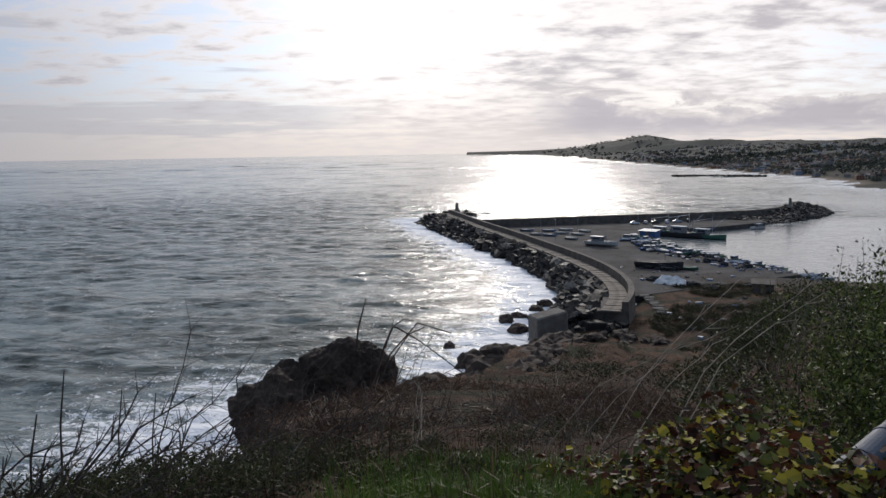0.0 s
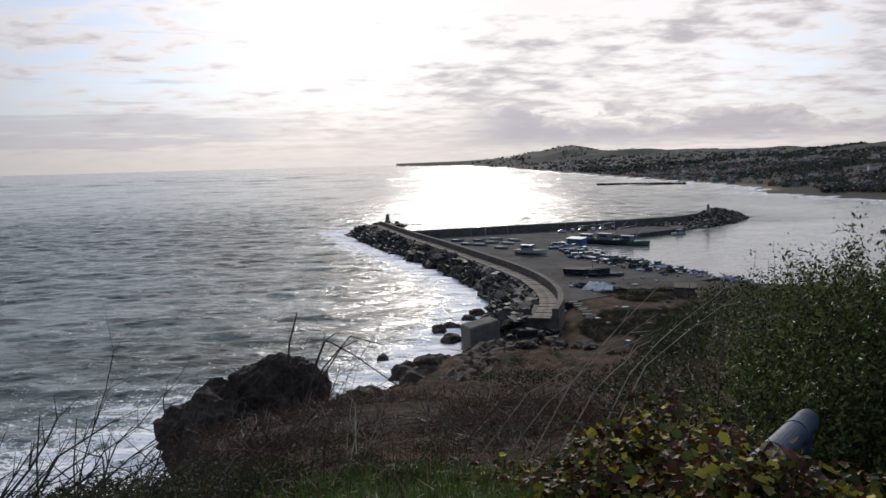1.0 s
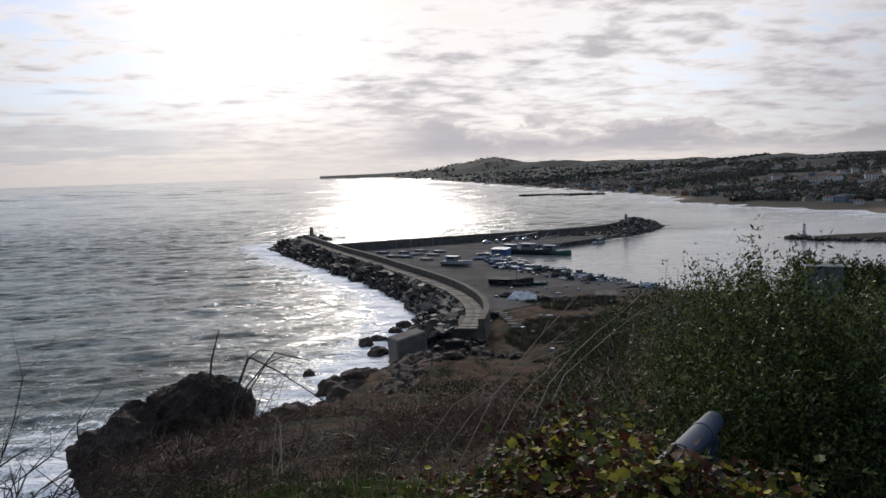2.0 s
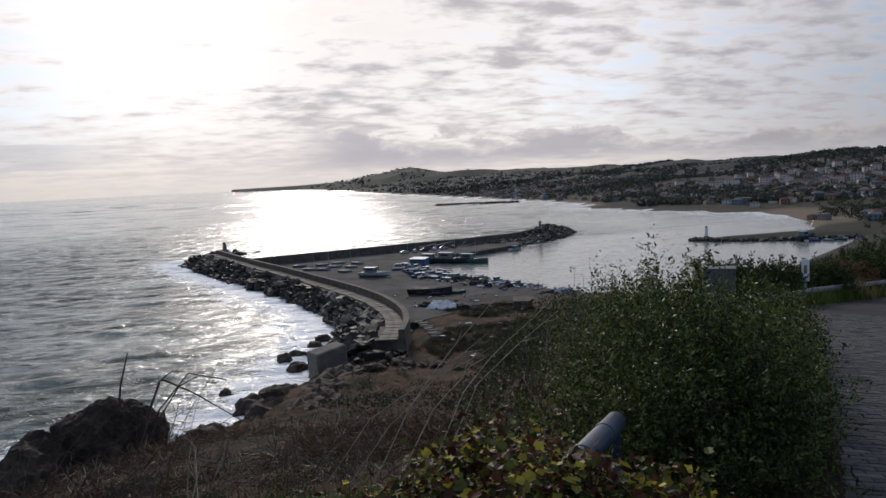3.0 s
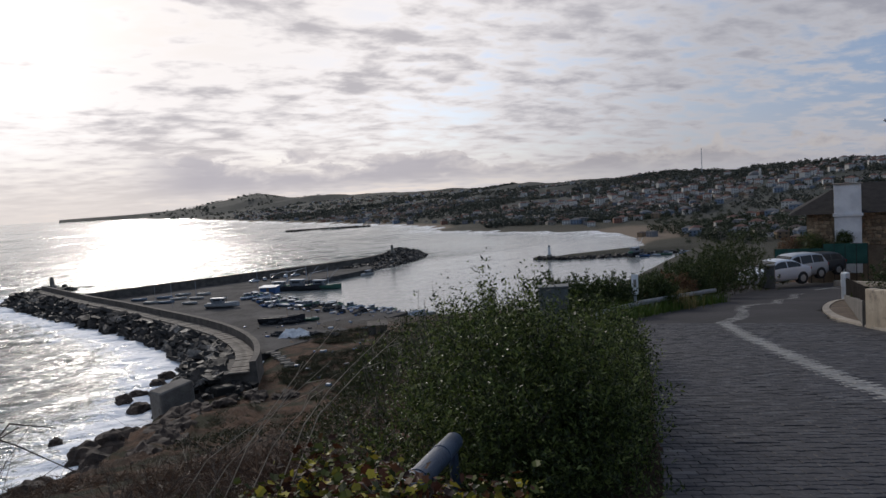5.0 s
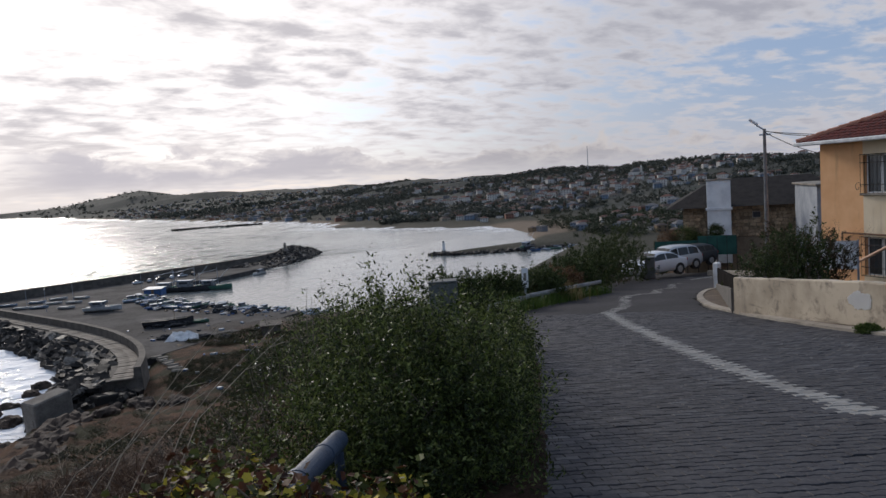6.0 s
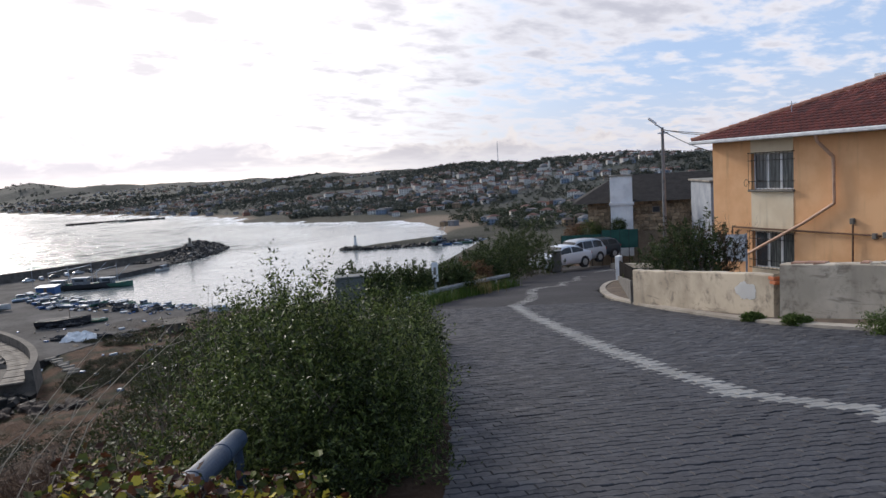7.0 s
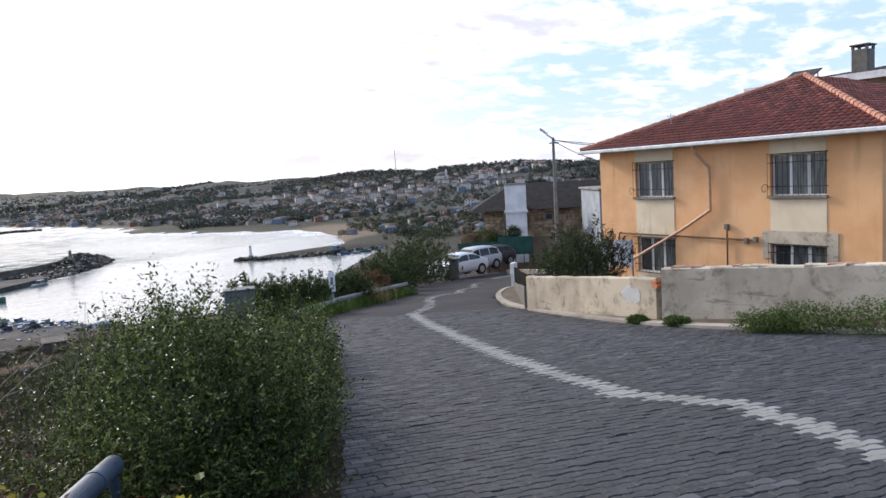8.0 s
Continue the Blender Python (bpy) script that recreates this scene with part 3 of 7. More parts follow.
def block_mesh(name, mat, seed, jag=0.12, round_=0.1):
    """A worn, slightly crooked block of unit size."""
    rng = random.Random(seed)
    bm = boxed((-0.5, -0.5, -0.5), (0.5, 0.5, 0.5), bevel=round_)
    for v in bm.verts:
        v.co += Vector((rng.uniform(-jag, jag), rng.uniform(-jag, jag), rng.uniform(-jag, jag)))
    me = bpy.data.meshes.new(name)
    bm.to_mesh(me)
    bm.free()
    me.materials.append(mat)
    return me


def merge_copies(meshes, poses):
    """Verts and faces of many posed copies, for one joined mesh."""
    vs, fs, base = [], [], 0
    raw = [(np.array([v.co for v in m.vertices]), [tuple(p.vertices) for p in m.polygons]) for m in meshes]
    for i, m in poses:
        v, f = raw[i]
        mm = np.array(m)
        vs.append(v @ mm[:3, :3].T + mm[:3, 3])
        fs += [tuple(j + base for j in face) for face in f]
        base += len(v)
    return np.concatenate(vs), fs


BLOCKS = [block_mesh("armour_block", ARMOUR, s, 0.07, 0.06) for s in range(5)]
BOULDERS = [block_mesh("boulder", ROCK, 20 + s, 0.17, 0.2) for s in range(5)]


def build_mole():
    mole = holder("breakwater", pose(0, 0, 0), "long curved concrete breakwater with a parapet and armour blocks", "breakwater")
    pts = smooth_line(MOLE, 2.0)
    bm = bmesh.new()
    sweep(bm, pts, [(-0.9, SEA + 0.2), (0.7, SEA + 0.2), (0.7, SEA + 6.3), (-0.5, SEA + 6.3)])
    part("parapet", bm, QUAY_DARK, mole, "stained concrete parapet wall")
    bm = bmesh.new()
    sweep(bm, pts, [(0.7, SEA - 2), (7.4, SEA - 2), (6.2, SEA + 4.3), (0.7, SEA + 4.3)])
    part("core", bm, QUAY_DARK, mole)
    slab = boxed((-0.66, -1.85, 0), (0.66, 1.85, 0.3), bevel=0.05)
    me = bpy.data.meshes.new("walkway_slab")
    slab.to_mesh(me)
    slab.free()
    me.materials.append(plain("worn_walkway_concrete", (0.095, 0.078, 0.060), (0.25, 0.215, 0.175), 0.5, 0.85))
    rng = random.Random(3)
    walk_pts = resample([(p.x, p.y) for p in pts], 1.62)
    for a, b in zip(walk_pts[:-1], walk_pts[1:]):
        t = (b - a).normalized()
        left = Vector((-t.y, t.x, 0))
        ob = new("walkway_slab", me)
        ob.parent = mole
        ob.matrix_basis = pose(*(a + left * 2.75 + Vector((0, 0, SEA + 4.32 + rng.uniform(-0.06, 0.06)))), rng.uniform(-1, 1), rng.uniform(-1.5, 1.5), math.degrees(math.atan2(t.y, t.x)) + rng.uniform(-1, 1))
    # armour blocks tumbled down the seaward side
    edge = resample(ROCK_EDGE, 1.0)
    poses = []
    for k in range(1500):
        p = pts[min(int(rng.random() ** 1.25 * len(pts)), len(pts) - 1)]
        q = min(edge, key=lambda v: (v - p).length + abs((v - p).y) * 0.2)
        u = rng.random()
        side = (q - p)
        far = side.length
        side.normalize()
        where = p + side * (6.4 + u * max(far - 6.4, 5.0) + rng.uniform(-0.6, 0.6))
        zz = SEA + 4.2 * (1 - u) ** 0.8 + rng.uniform(-0.9, 0.7)
        big = rng.uniform(1.0, 2.7)
        m = pose(where.x, where.y, zz, rng.uniform(-34, 34), rng.uniform(-34, 34), rng.uniform(0, 180)) @ Matrix.Diagonal((big * rng.uniform(1.0, 1.9), big, big * rng.uniform(0.22, 0.55), 1))
        poses.append((rng.randrange(5), m))
    for k in range(90):
        m = pose(rng.uniform(8, 25), rng.uniform(127, 141), SEA + rng.uniform(0.5, 2.6), rng.uniform(-28, 28), rng.uniform(-28, 28), rng.uniform(0, 180)) @ Matrix.Diagonal((rng.uniform(0.9, 2.4), rng.uniform(0.8, 1.8), rng.uniform(0.5, 1.3), 1))
        poses.append((rng.randrange(5), m))
    for k in range(60):
        a = rng.uniform(0, 6.3)
        where = Vector((-24, 370, 0)) + Vector((math.cos(a), math.sin(a), 0)) * rng.uniform(3, 17)
        m = pose(where.x, where.y, SEA + rng.uniform(0, 3.5), rng.uniform(-30, 30), rng.uniform(-30, 30), rng.uniform(0, 180)) @ Matrix.Diagonal((3.2, 2.6, 1.8, 1))
        poses.append((rng.randrange(5), m))
    poses.sort(key=lambda q: q[1].translation.y)
    for i, m in poses[:300]:
        ob = new("armour_block", BLOCKS[i])
        ob.parent = mole
        ob.matrix_basis = m
    v, f = merge_copies(BLOCKS, poses[300:])
    tagged(part("armour_rest", mesh_of("armour_rest", v, f, ARMOUR), None, mole), kind="stuff")


build_mole()


def extrude_poly(line, z0, z1):
    bm = bmesh.new()
    low = [bm.verts.new((x, y, z0)) for x, y in line]
    top = [bm.verts.new((x, y, z1)) for x, y in line]
    n = len(line)
    bm.faces.new(top)
    for i in range(n):
        bm.faces.new((low[i], low[(i + 1) % n], top[(i + 1) % n], top[i]))
    bmesh.ops.recalc_face_normals(bm, faces=bm.faces)
    return bm


QUAY = [(31, 163), (30.3, 181), (27.5, 196), (23.7, 211), (18.5, 230), (9.5, 262), (0, 292), (-5, 314), (36, 324), (97, 338), (124, 348), (120, 326), (97, 310), (74, 302), (63, 296), (59, 264), (60, 242), (65, 227), (71, 212), (80, 191)]
quay = part("quay", extrude_poly(QUAY, SEA - 3, SEA + 1.9), plain("oily_quay_concrete", (0.045, 0.042, 0.040), (0.105, 0.098, 0.094), 0.12, 0.95, own=False, spec=0.1))
tagged(quay, "grey concrete quay apron with puddles and stains", "quay", kind="structure")


def build_mole_two():
    mole = holder("breakwater", pose(0, 0, 0), "straight harbour breakwater with a dark wall and rubble head", "breakwater")
    bm = bmesh.new()
    sweep(bm, smooth_line([(-6, 315.5), (36, 326.5), (68, 335), (98, 341), (126, 351), (150, 375)], 4), [(-1.5, SEA), (1.5, SEA), (1.2, SEA + 5.2), (-1.0, SEA + 5.2)])
    part("wall", bm, QUAY_DARK, mole)
    rng = random.Random(8)
    poses = []
    for k in range(1700):
        u = rng.random()
        mid = Vector((112, 338, 0)).lerp(Vector((172, 389, 0)), u)
        wide = 13 * math.sin(math.pi * (0.25 + 0.62 * u))
        off = rng.uniform(-1, 1)
        where = mid + Vector((0.65, -0.76, 0)) * off * wide
        zz = SEA - 0.3 + (1 - abs(off)) * (2.6 + 4.2 * math.exp(-((u - 0.66) / 0.22) ** 2)) + rng.uniform(-0.3, 0.3)
        big = rng.uniform(0.9, 2.1)
        poses.append((rng.randrange(5), pose(where.x, where.y, zz, rng.uniform(-25, 25), rng.uniform(-25, 25), rng.uniform(0, 180)) @ Matrix.Diagonal((big * 1.3, big, big * 0.8, 1))))
    v, f = merge_copies(BOULDERS, poses)
    tagged(part("rubble_head", mesh_of("rubble_head", v, f, ARMOUR), None, mole), kind="stuff")
    return mole


build_mole_two()


# ---- road ----
KERB = [(10.6, -8), (10.2, -2), (10.3, 1.7), (10.9, 4.9), (11.7, 6.2), (13.5, 8.9), (14.3, 9.8), (15.3, 11.0), (17.2, 12.7), (19.1, 14.2), (21.8, 16.0), (24.2, 17.3), (25.2, 16.8), (30, 18)]
LINE_NEAR = [(13.1, 12.3), (10.9, 9.7), (8.0, 6.0), (6.5, 3.9), (5.95, 2.95), (5.9, 2.0), (5.5, 1.4), (4.9, 0.8), (4.2, 0.1), (3.4, -0.9)]
LINE_FAR = [(29, 22.5), (27.9, 22.2), (24.5, 19.5), (23.7, 19.5), (20.9, 17.3), (20.3, 17.6), (19.1, 17.1), (16.9, 15.2), (14.9, 13.4), (13.1, 12.3)]
ROW = np.array([0.87, -0.493])
ACROSS = np.array([0.493, 0.87])


def on_road(px, py, inset=0.0):
    d, s = poly_dist(px, py, ROAD_LEFT)
    k, ks = poly_dist(px, py, KERB)
    right = np.where(px + py * 0.35 > 31.0, True, ks * k > inset)
    return (d * s < -inset) & right


def build_road():
    xs, ys = np.arange(-30, 62, 0.4), np.arange(-14, 54, 0.4)
    gx, gy = [a.ravel() for a in np.meshgrid(xs, ys)]
    faces = sheet(xs, ys)
    cx, cy = gx[faces].mean(1), gy[faces].mean(1)
    keep = on_road(cx, cy) & ((cx + cy) * 0.7071 < 62)
    near = paved(cx, cy)
    lower = np.zeros(len(gx))
    lower[np.unique(faces[near])] = -0.014
    me = mesh_of("road", np.stack([gx, gy, road_z(gx, gy) + lower], -1), faces[keep], [ROAD_FAR, JOINT], near[keep].astype(int))
    road = tagged(new("road", me), "grey interlocking concrete paver road sloping downhill", "road", kind="structure")
    # interlocking pavers in rows, each with wavy long sides
    L, W, gap, wave = 0.160, 0.080, 0.005, 0.011
    ring = np.array([(0, 0), (0.25, wave / W), (0.75, -wave / W), (1, 0), (1, 1), (0.75, 1 + wave / W), (0.25, 1 - wave / W), (0, 1)])
    ii, jj = np.meshgrid(np.arange(-115, 256), np.arange(-155, 424))
    ii, jj = ii.ravel(), jj.ravel()
    u, v = (ii + 0.5 * (jj % 2)) * L, jj * W
    c = u[:, None] * ROW + v[:, None] * ACROSS + 0.5 * (L * ROW + W * ACROSS)
    white = line_mask(c[:, 0], c[:, 1])
    ok = on_road(c[:, 0], c[:, 1], -0.1) & (paved(c[:, 0], c[:, 1]) | white)
    u, v, white, c = u[ok], v[ok], white[ok], c[ok]
    rng = np.random.default_rng(5)
    n = len(u)
    lift = rng.normal(0, 0.0022, n)
    tip = rng.normal(0, 0.003, (n, 2))

    def rings(inset, down):
        iu = inset - 0.0015
        ru = iu + ring[:, 0] * (L - 2 * iu)
        iv = inset + 0.0006
        rv = iv + ring[:, 1] * (W - 2 * iv)
        pu, pv = u[:, None] + ru, v[:, None] + rv
        x = pu * ROW[0] + pv * ACROSS[0]
        y = pu * ROW[1] + pv * ACROSS[1]
        z = road_z(x, y) + lift[:, None] - down + tip[:, :1] * (ru - L / 2) + tip[:, 1:] * (rv - W / 2)
        return np.stack([x, y, z], -1)
    vs = np.concatenate([rings(gap / 2 + 0.004, 0.0), rings(gap / 2, 0.005), rings(gap / 2, 0.03)], 1)
    base = [tuple(range(8))] + [(8 + k, 8 + (k + 1) % 8, (k + 1) % 8, k) for k in range(8)] + [(16 + k, 16 + (k + 1) % 8, 8 + (k + 1) % 8, 8 + k) for k in range(8)]
    order = np.argsort((c[:, 0] - 4.2) ** 2 + (c[:, 1] - 2.6) ** 2)
    for i in order[:300]:
        ob = part("paver", mesh_of("paver", vs[i], base, PAVER_W if white[i] else PAVER), None, road)
    rest = order[300:]
    verts = vs[rest].reshape(-1, 3)
    faces = [tuple(24 * k + q for q in f) for k in range(len(rest)) for f in base]
    mats = np.repeat(white[rest].astype(int), len(base))
    tagged(part("paver_field", mesh_of("paver_field", verts, faces, [PAVER, PAVER_W], mats), None, road), kind="stuff")
    # pale kerb round the wall's foot
    bm = bmesh.new()
    pts = smooth_line(KERB[1:13], 0.5)
    for p in pts:
        p.z = float(road_z(p.x, p.y))
    sweep(bm, pts, [(0.05, -0.1), (0.05, 0.045), (-0.13, 0.055), (-0.13, -0.1)])
    bed = bmesh.new()
    sweep(bed, pts, [(-0.135, -0.1), (-0.135, 0.035), (-0.9, 0.05), (-0.9, -0.1)])
    tagged(part("kerb_bed", bed, plain("brown_verge_soil", (0.055, 0.038, 0.026), (0.13, 0.095, 0.068), 2.5, 0.95, own=False)), "brown soil strip between kerb and wall", "soil", kind="structure")
    tagged(part("kerb", bm, MOLE_TOP), "pale concrete kerb along the garden wall", "kerb", kind="structure")


def paved(px, py):
    return ((px - 4) ** 2 + (py - 3.5) ** 2 < 12.5 ** 2) & (px > -2.5) & (py > -7)


def line_mask(px, py):
    a, _ = poly_dist(px, py, LINE_NEAR)
    b, _ = poly_dist(px, py, LINE_FAR)
    return (a < 0.125) | (b < 0.16)


def far_road(n):
    p = n.place
    c = n.mix(n.step(n.noise(p, 0.5, 5, 0.6), 0.38, 0.66), (0.027, 0.0255, 0.029), (0.041, 0.0385, 0.042))
    turned = n.add("ShaderNodeVectorRotate", Vector=p, Angle=radians(29.5)).outputs[0]
    br = n.add("ShaderNodeTexBrick", Vector=turned, Scale=6.25, Mortar_Size=0.02, Color1=(0.8, 0.8, 0.8, 1), Color2=(1.25, 1.25, 1.25, 1), Mortar=(0.4, 0.4, 0.4, 1))
    c = n.mix(1.0, c, br.outputs[0], "MULTIPLY")
    n.put(n.b, "Base Color", c)
    n.put(n.b, "Roughness", 0.85)
    n.put(n.b, "Specular IOR Level", 0.15)


ROAD_FAR = material("distant_pavers", far_road)
build_road()


# ---- garden wall, gate ----
def wall_piece(parent, name, a, b, za, zb, ta, tb, thick, mat):
    """An upright wall between two plan points; z and top heights at each end."""
    a, b = Vector((*a, 0)), Vector((*b, 0))
    t = (b - a).normalized()
    out = Vector((-t.y, t.x, 0)) * thick / 2
    bm = bmesh.new()
    n = max(2, int((b - a).length / 0.25))
    rng = random.Random(len(name) + n)
    rows = []
    for i in range(n + 1):
        p = a.lerp(b, i / n)
        z0, z1 = za + (zb - za) * i / n - 0.25, ta + (tb - ta) * i / n + rng.uniform(-0.012, 0.012)
        rows.append([bm.verts.new(p + out * sgn + Vector((0, 0, z))) for sgn, z in ((1, z0), (1, z1 - 0.02), (0.85, z1), (-0.85, z1), (-1, z1 - 0.02), (-1, z0))])
    for r, q in zip(rows[:-1], rows[1:]):
        for k in range(5):
            bm.faces.new((r[k], q[k], q[k + 1], r[k + 1]))
    bm.faces.new(rows[0])
    bm.faces.new(rows[-1][::-1])
    bmesh.ops.recalc_face_normals(bm, faces=bm.faces)
    return part(name, bm, mat, parent)


garden_wall = holder("garden_wall", pose(0, 0, 0), "low rendered grey garden wall with stains and worn patches", "wall", kind="structure")
wall_piece(garden_wall, "low_wall", (13.9, 9.3), (11.62, 5.15), -1.65, -1.18, -0.93, -0.44, 0.2, WALL_GREY)
# this face gets little sun, which its lighter colour makes up for
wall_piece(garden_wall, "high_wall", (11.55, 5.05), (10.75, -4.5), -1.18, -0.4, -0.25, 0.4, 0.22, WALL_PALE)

# ---- plants ----
def leaf_mesh(name, centres, sizes, mat, rng, up=0.4, fold=0.25, slim=0.45, out=None):
    """Many small folded leaves, each an island of two faces."""
    n = len(centres)
    d = rng.normal(size=(n, 3))
    d[:, 2] = d[:, 2] * 0.6 + up
    if out is not None:
        d += out
    d /= np.linalg.norm(d, axis=1)[:, None]
    side = np.cross(d, rng.normal(size=(n, 3)))
    side /= np.linalg.norm(side, axis=1)[:, None] + 1e-9
    nor = np.cross(d, side)
    L = sizes[:, None]
    a = centres
    tip = centres + d * L
    mid = centres + d * L * 0.45
    l = mid + side * L * slim * 0.5 + nor * L * fold * 0.3
    r = mid - side * L * slim * 0.5 + nor * L * fold * 0.3
    vs = np.stack([a, l, tip, r], 1).reshape(-1, 3)
    base = np.arange(n)[:, None] * 4
    faces = np.concatenate([base + np.array([0, 1, 2]), base + np.array([0, 2, 3])], 1).reshape(-1, 3)
    return mesh_of(name, vs, faces, mat)


def crown_points(rng, n, centre, radii, lumps=3.0, hollow=0.5, seed=0.0, uneven=0.42):
    """Points in the outer part of an uneven, gappy crown."""
    d = rng.normal(size=(n * 2, 3))
    d /= np.linalg.norm(d, axis=1)[:, None]
    bulge = np.array([noise.fractal((x * lumps + seed, y * lumps, z * lumps), 0.8, 2.0, 3) for x, y, z in d])
    keep = rng.random(n * 2) < 0.55 + 0.5 * np.clip(bulge + 0.35, 0, 1)
    d, bulge = d[keep][:n], bulge[keep][:n]
    r = (hollow + (1 - hollow) * rng.random(len(d)) ** 0.5) * (1 + uneven * bulge)
    return np.asarray(centre) + d * r[:, None] * np.asarray(radii), d


SHRUB_LEAF = foliage("shrub_leaf", [(0.0, (0.010, 0.014, 0.005)), (0.5, (0.036, 0.053, 0.014)), (0.85, (0.110, 0.142, 0.034)), (1.0, (0.20, 0.225, 0.080))], 0.28, 0.42)
TWIG = plain("dry_twig", (0.07, 0.055, 0.042), (0.20, 0.165, 0.13), 8, 0.85)


def shrub(name, base, centre, radii, leaves, size, seed, label, mat=None, stems=14, hollow=0.5, more=(), shoot=0.0):
    rng = np.random.default_rng(seed)
    ob = holder(name, pose(*base), label, "shrub")
    c = np.asarray(centre) - np.asarray(base)
    pts, out = crown_points(rng, leaves, c, radii, 4.0 if shoot else 3.0, hollow, seed, 0.62 if shoot else 0.42)
    for centre_b, radii_b, count in more:
        pts = np.concatenate([pts, crown_points(rng, count, np.asarray(centre_b) - np.asarray(base), radii_b, 4.0, hollow, seed + centre_b[0], 0.6)[0]])
    pts = pts[pts[:, 2] > (-0.9 if more else -0.3)]
    if shoot:
        # leaves gathered along short upright shoots
        seeds = pts[rng.choice(len(pts), len(pts) // 26, replace=False)]
        way = (seeds - c) / np.asarray(radii) * 0.45 + rng.normal(size=seeds.shape) * 0.32 + np.array([0, 0, 0.75])
        way /= np.linalg.norm(way, axis=1)[:, None]
        span = shoot * rng.uniform(0.5, 1.5, len(seeds))
        u = rng.random((len(seeds), 22)) - 0.35
        pts = (seeds[:, None, :] + way[:, None, :] * (u * span[:, None])[:, :, None] + rng.normal(size=(len(seeds), 22, 3)) * 0.016).reshape(-1, 3)
    bm = bmesh.new()
    for k in range(stems):
        p = pts[rng.integers(len(pts))]
        foot = Vector((rng.normal() * 0.35, rng.normal() * 0.35, -0.15)) * (radii[0] / 1.5)
        mid = foot.lerp(Vector(p), 0.55) + Vector((0, 0, 0.15 * radii[2]))
        rod(bm, foot, mid, 0.016 * radii[0], 0.010 * radii[0], 5)
        rod(bm, mid, Vector(p), 0.010 * radii[0], 0.003, 5)
    tagged(part("branch_tangle", bm, TWIG, ob), kind="stuff")
    sizes = size * rng.uniform(0.6, 1.35, len(pts))
    tagged(part("foliage", leaf_mesh("foliage", pts, sizes, mat or SHRUB_LEAF, rng, up=0.75, slim=0.36), None, ob), kind="stuff")
    return ob




# ---- buildings by the road ----
def local_box(parent, name, lo, hi, mat, bevel=0.0, label=""):
    return part(name, boxed(lo, hi, None, bevel), mat, parent, label)


def window(parent, x, z0, z1, w, y=0.0, panes=3, barred=True, sill=True):
    """A window set back in a wall that faces -y: frame, casements, panes, sill and an iron grille before it."""
    win = part("window", boxed((x + 0.001, y + 0.03, z0 + 0.001), (x + w - 0.001, y + 0.10, z1 - 0.001)), DARK_METAL, parent, "white framed window behind a dark iron grille")
    f = 0.045
    for a, b in (((x + 0.02, z0), (x + w - 0.02, z0 + f)), ((x + 0.02, z1 - f), (x + w - 0.02, z1)), ((x + 0.02, z0 + f), (x + 0.02 + f, z1 - f)), ((x + w - 0.02 - f, z0 + f), (x + w - 0.02, z1 - f))):
        part("frame", boxed((a[0], y - 0.02, a[1]), (b[0], y + 0.03, b[1]), bevel=0.006), WHITE, win)
    step = (w - 2 * f) / panes
    for k in range(panes):
        part("pane", boxed((x + f + k * step + 0.03, y + 0.0, z0 + f), (x + f + (k + 1) * step - 0.03, y + 0.018, z1 - f)), GLASS if k == 0 else CURTAIN, win)
        if k:
            part("mullion", boxed((x + f + k * step - 0.05, y - 0.025, z0 + f), (x + f + k * step + 0.05, y + 0.03, z1 - f), bevel=0.008), WHITE, win)
    if sill:
        part("sill", boxed((x - 0.06, -0.13, z0 - 0.07), (x + w + 0.06, y, z0 - 0.001), bevel=0.01), CONCRETE, win)
    if barred:
        bm = bmesh.new()
        n, g = 11, -0.11
        for k in range(n + 1):
            xx = x - 0.03 + (w + 0.06) * k / n
            rod(bm, (xx, g, z0 - 0.02), (xx, g, z1 + 0.04), 0.0075, sides=5)
        for zz in (z0, z0 + 0.30, z1 - 0.26, z1 + 0.02):
            rod(bm, (x - 0.05, g, zz), (x + w + 0.05, g, zz), 0.013, sides=5)
            for xx in (x - 0.04, x + w + 0.04):
                rod(bm, (xx, g, zz), (xx, 0.0, zz), 0.011, sides=5)
        if sill:
            # scroll work at the grille's side
            for k in range(14):
                a0, a1 = 0.45 * k, 0.45 * (k + 1)
                r0, r1 = 0.15 - 0.008 * k, 0.15 - 0.008 * (k + 1)
                rod(bm, (x - 0.14 + r0 * math.cos(a0), g, z0 + 0.22 + r0 * 1.3 * math.sin(a0)), (x - 0.14 + r1 * math.cos(a1), g, z0 + 0.22 + r1 * 1.3 * math.sin(a1)), 0.010, sides=4)
        part("grille", bm, DARK_METAL, win, "dark iron window grille")
    return win


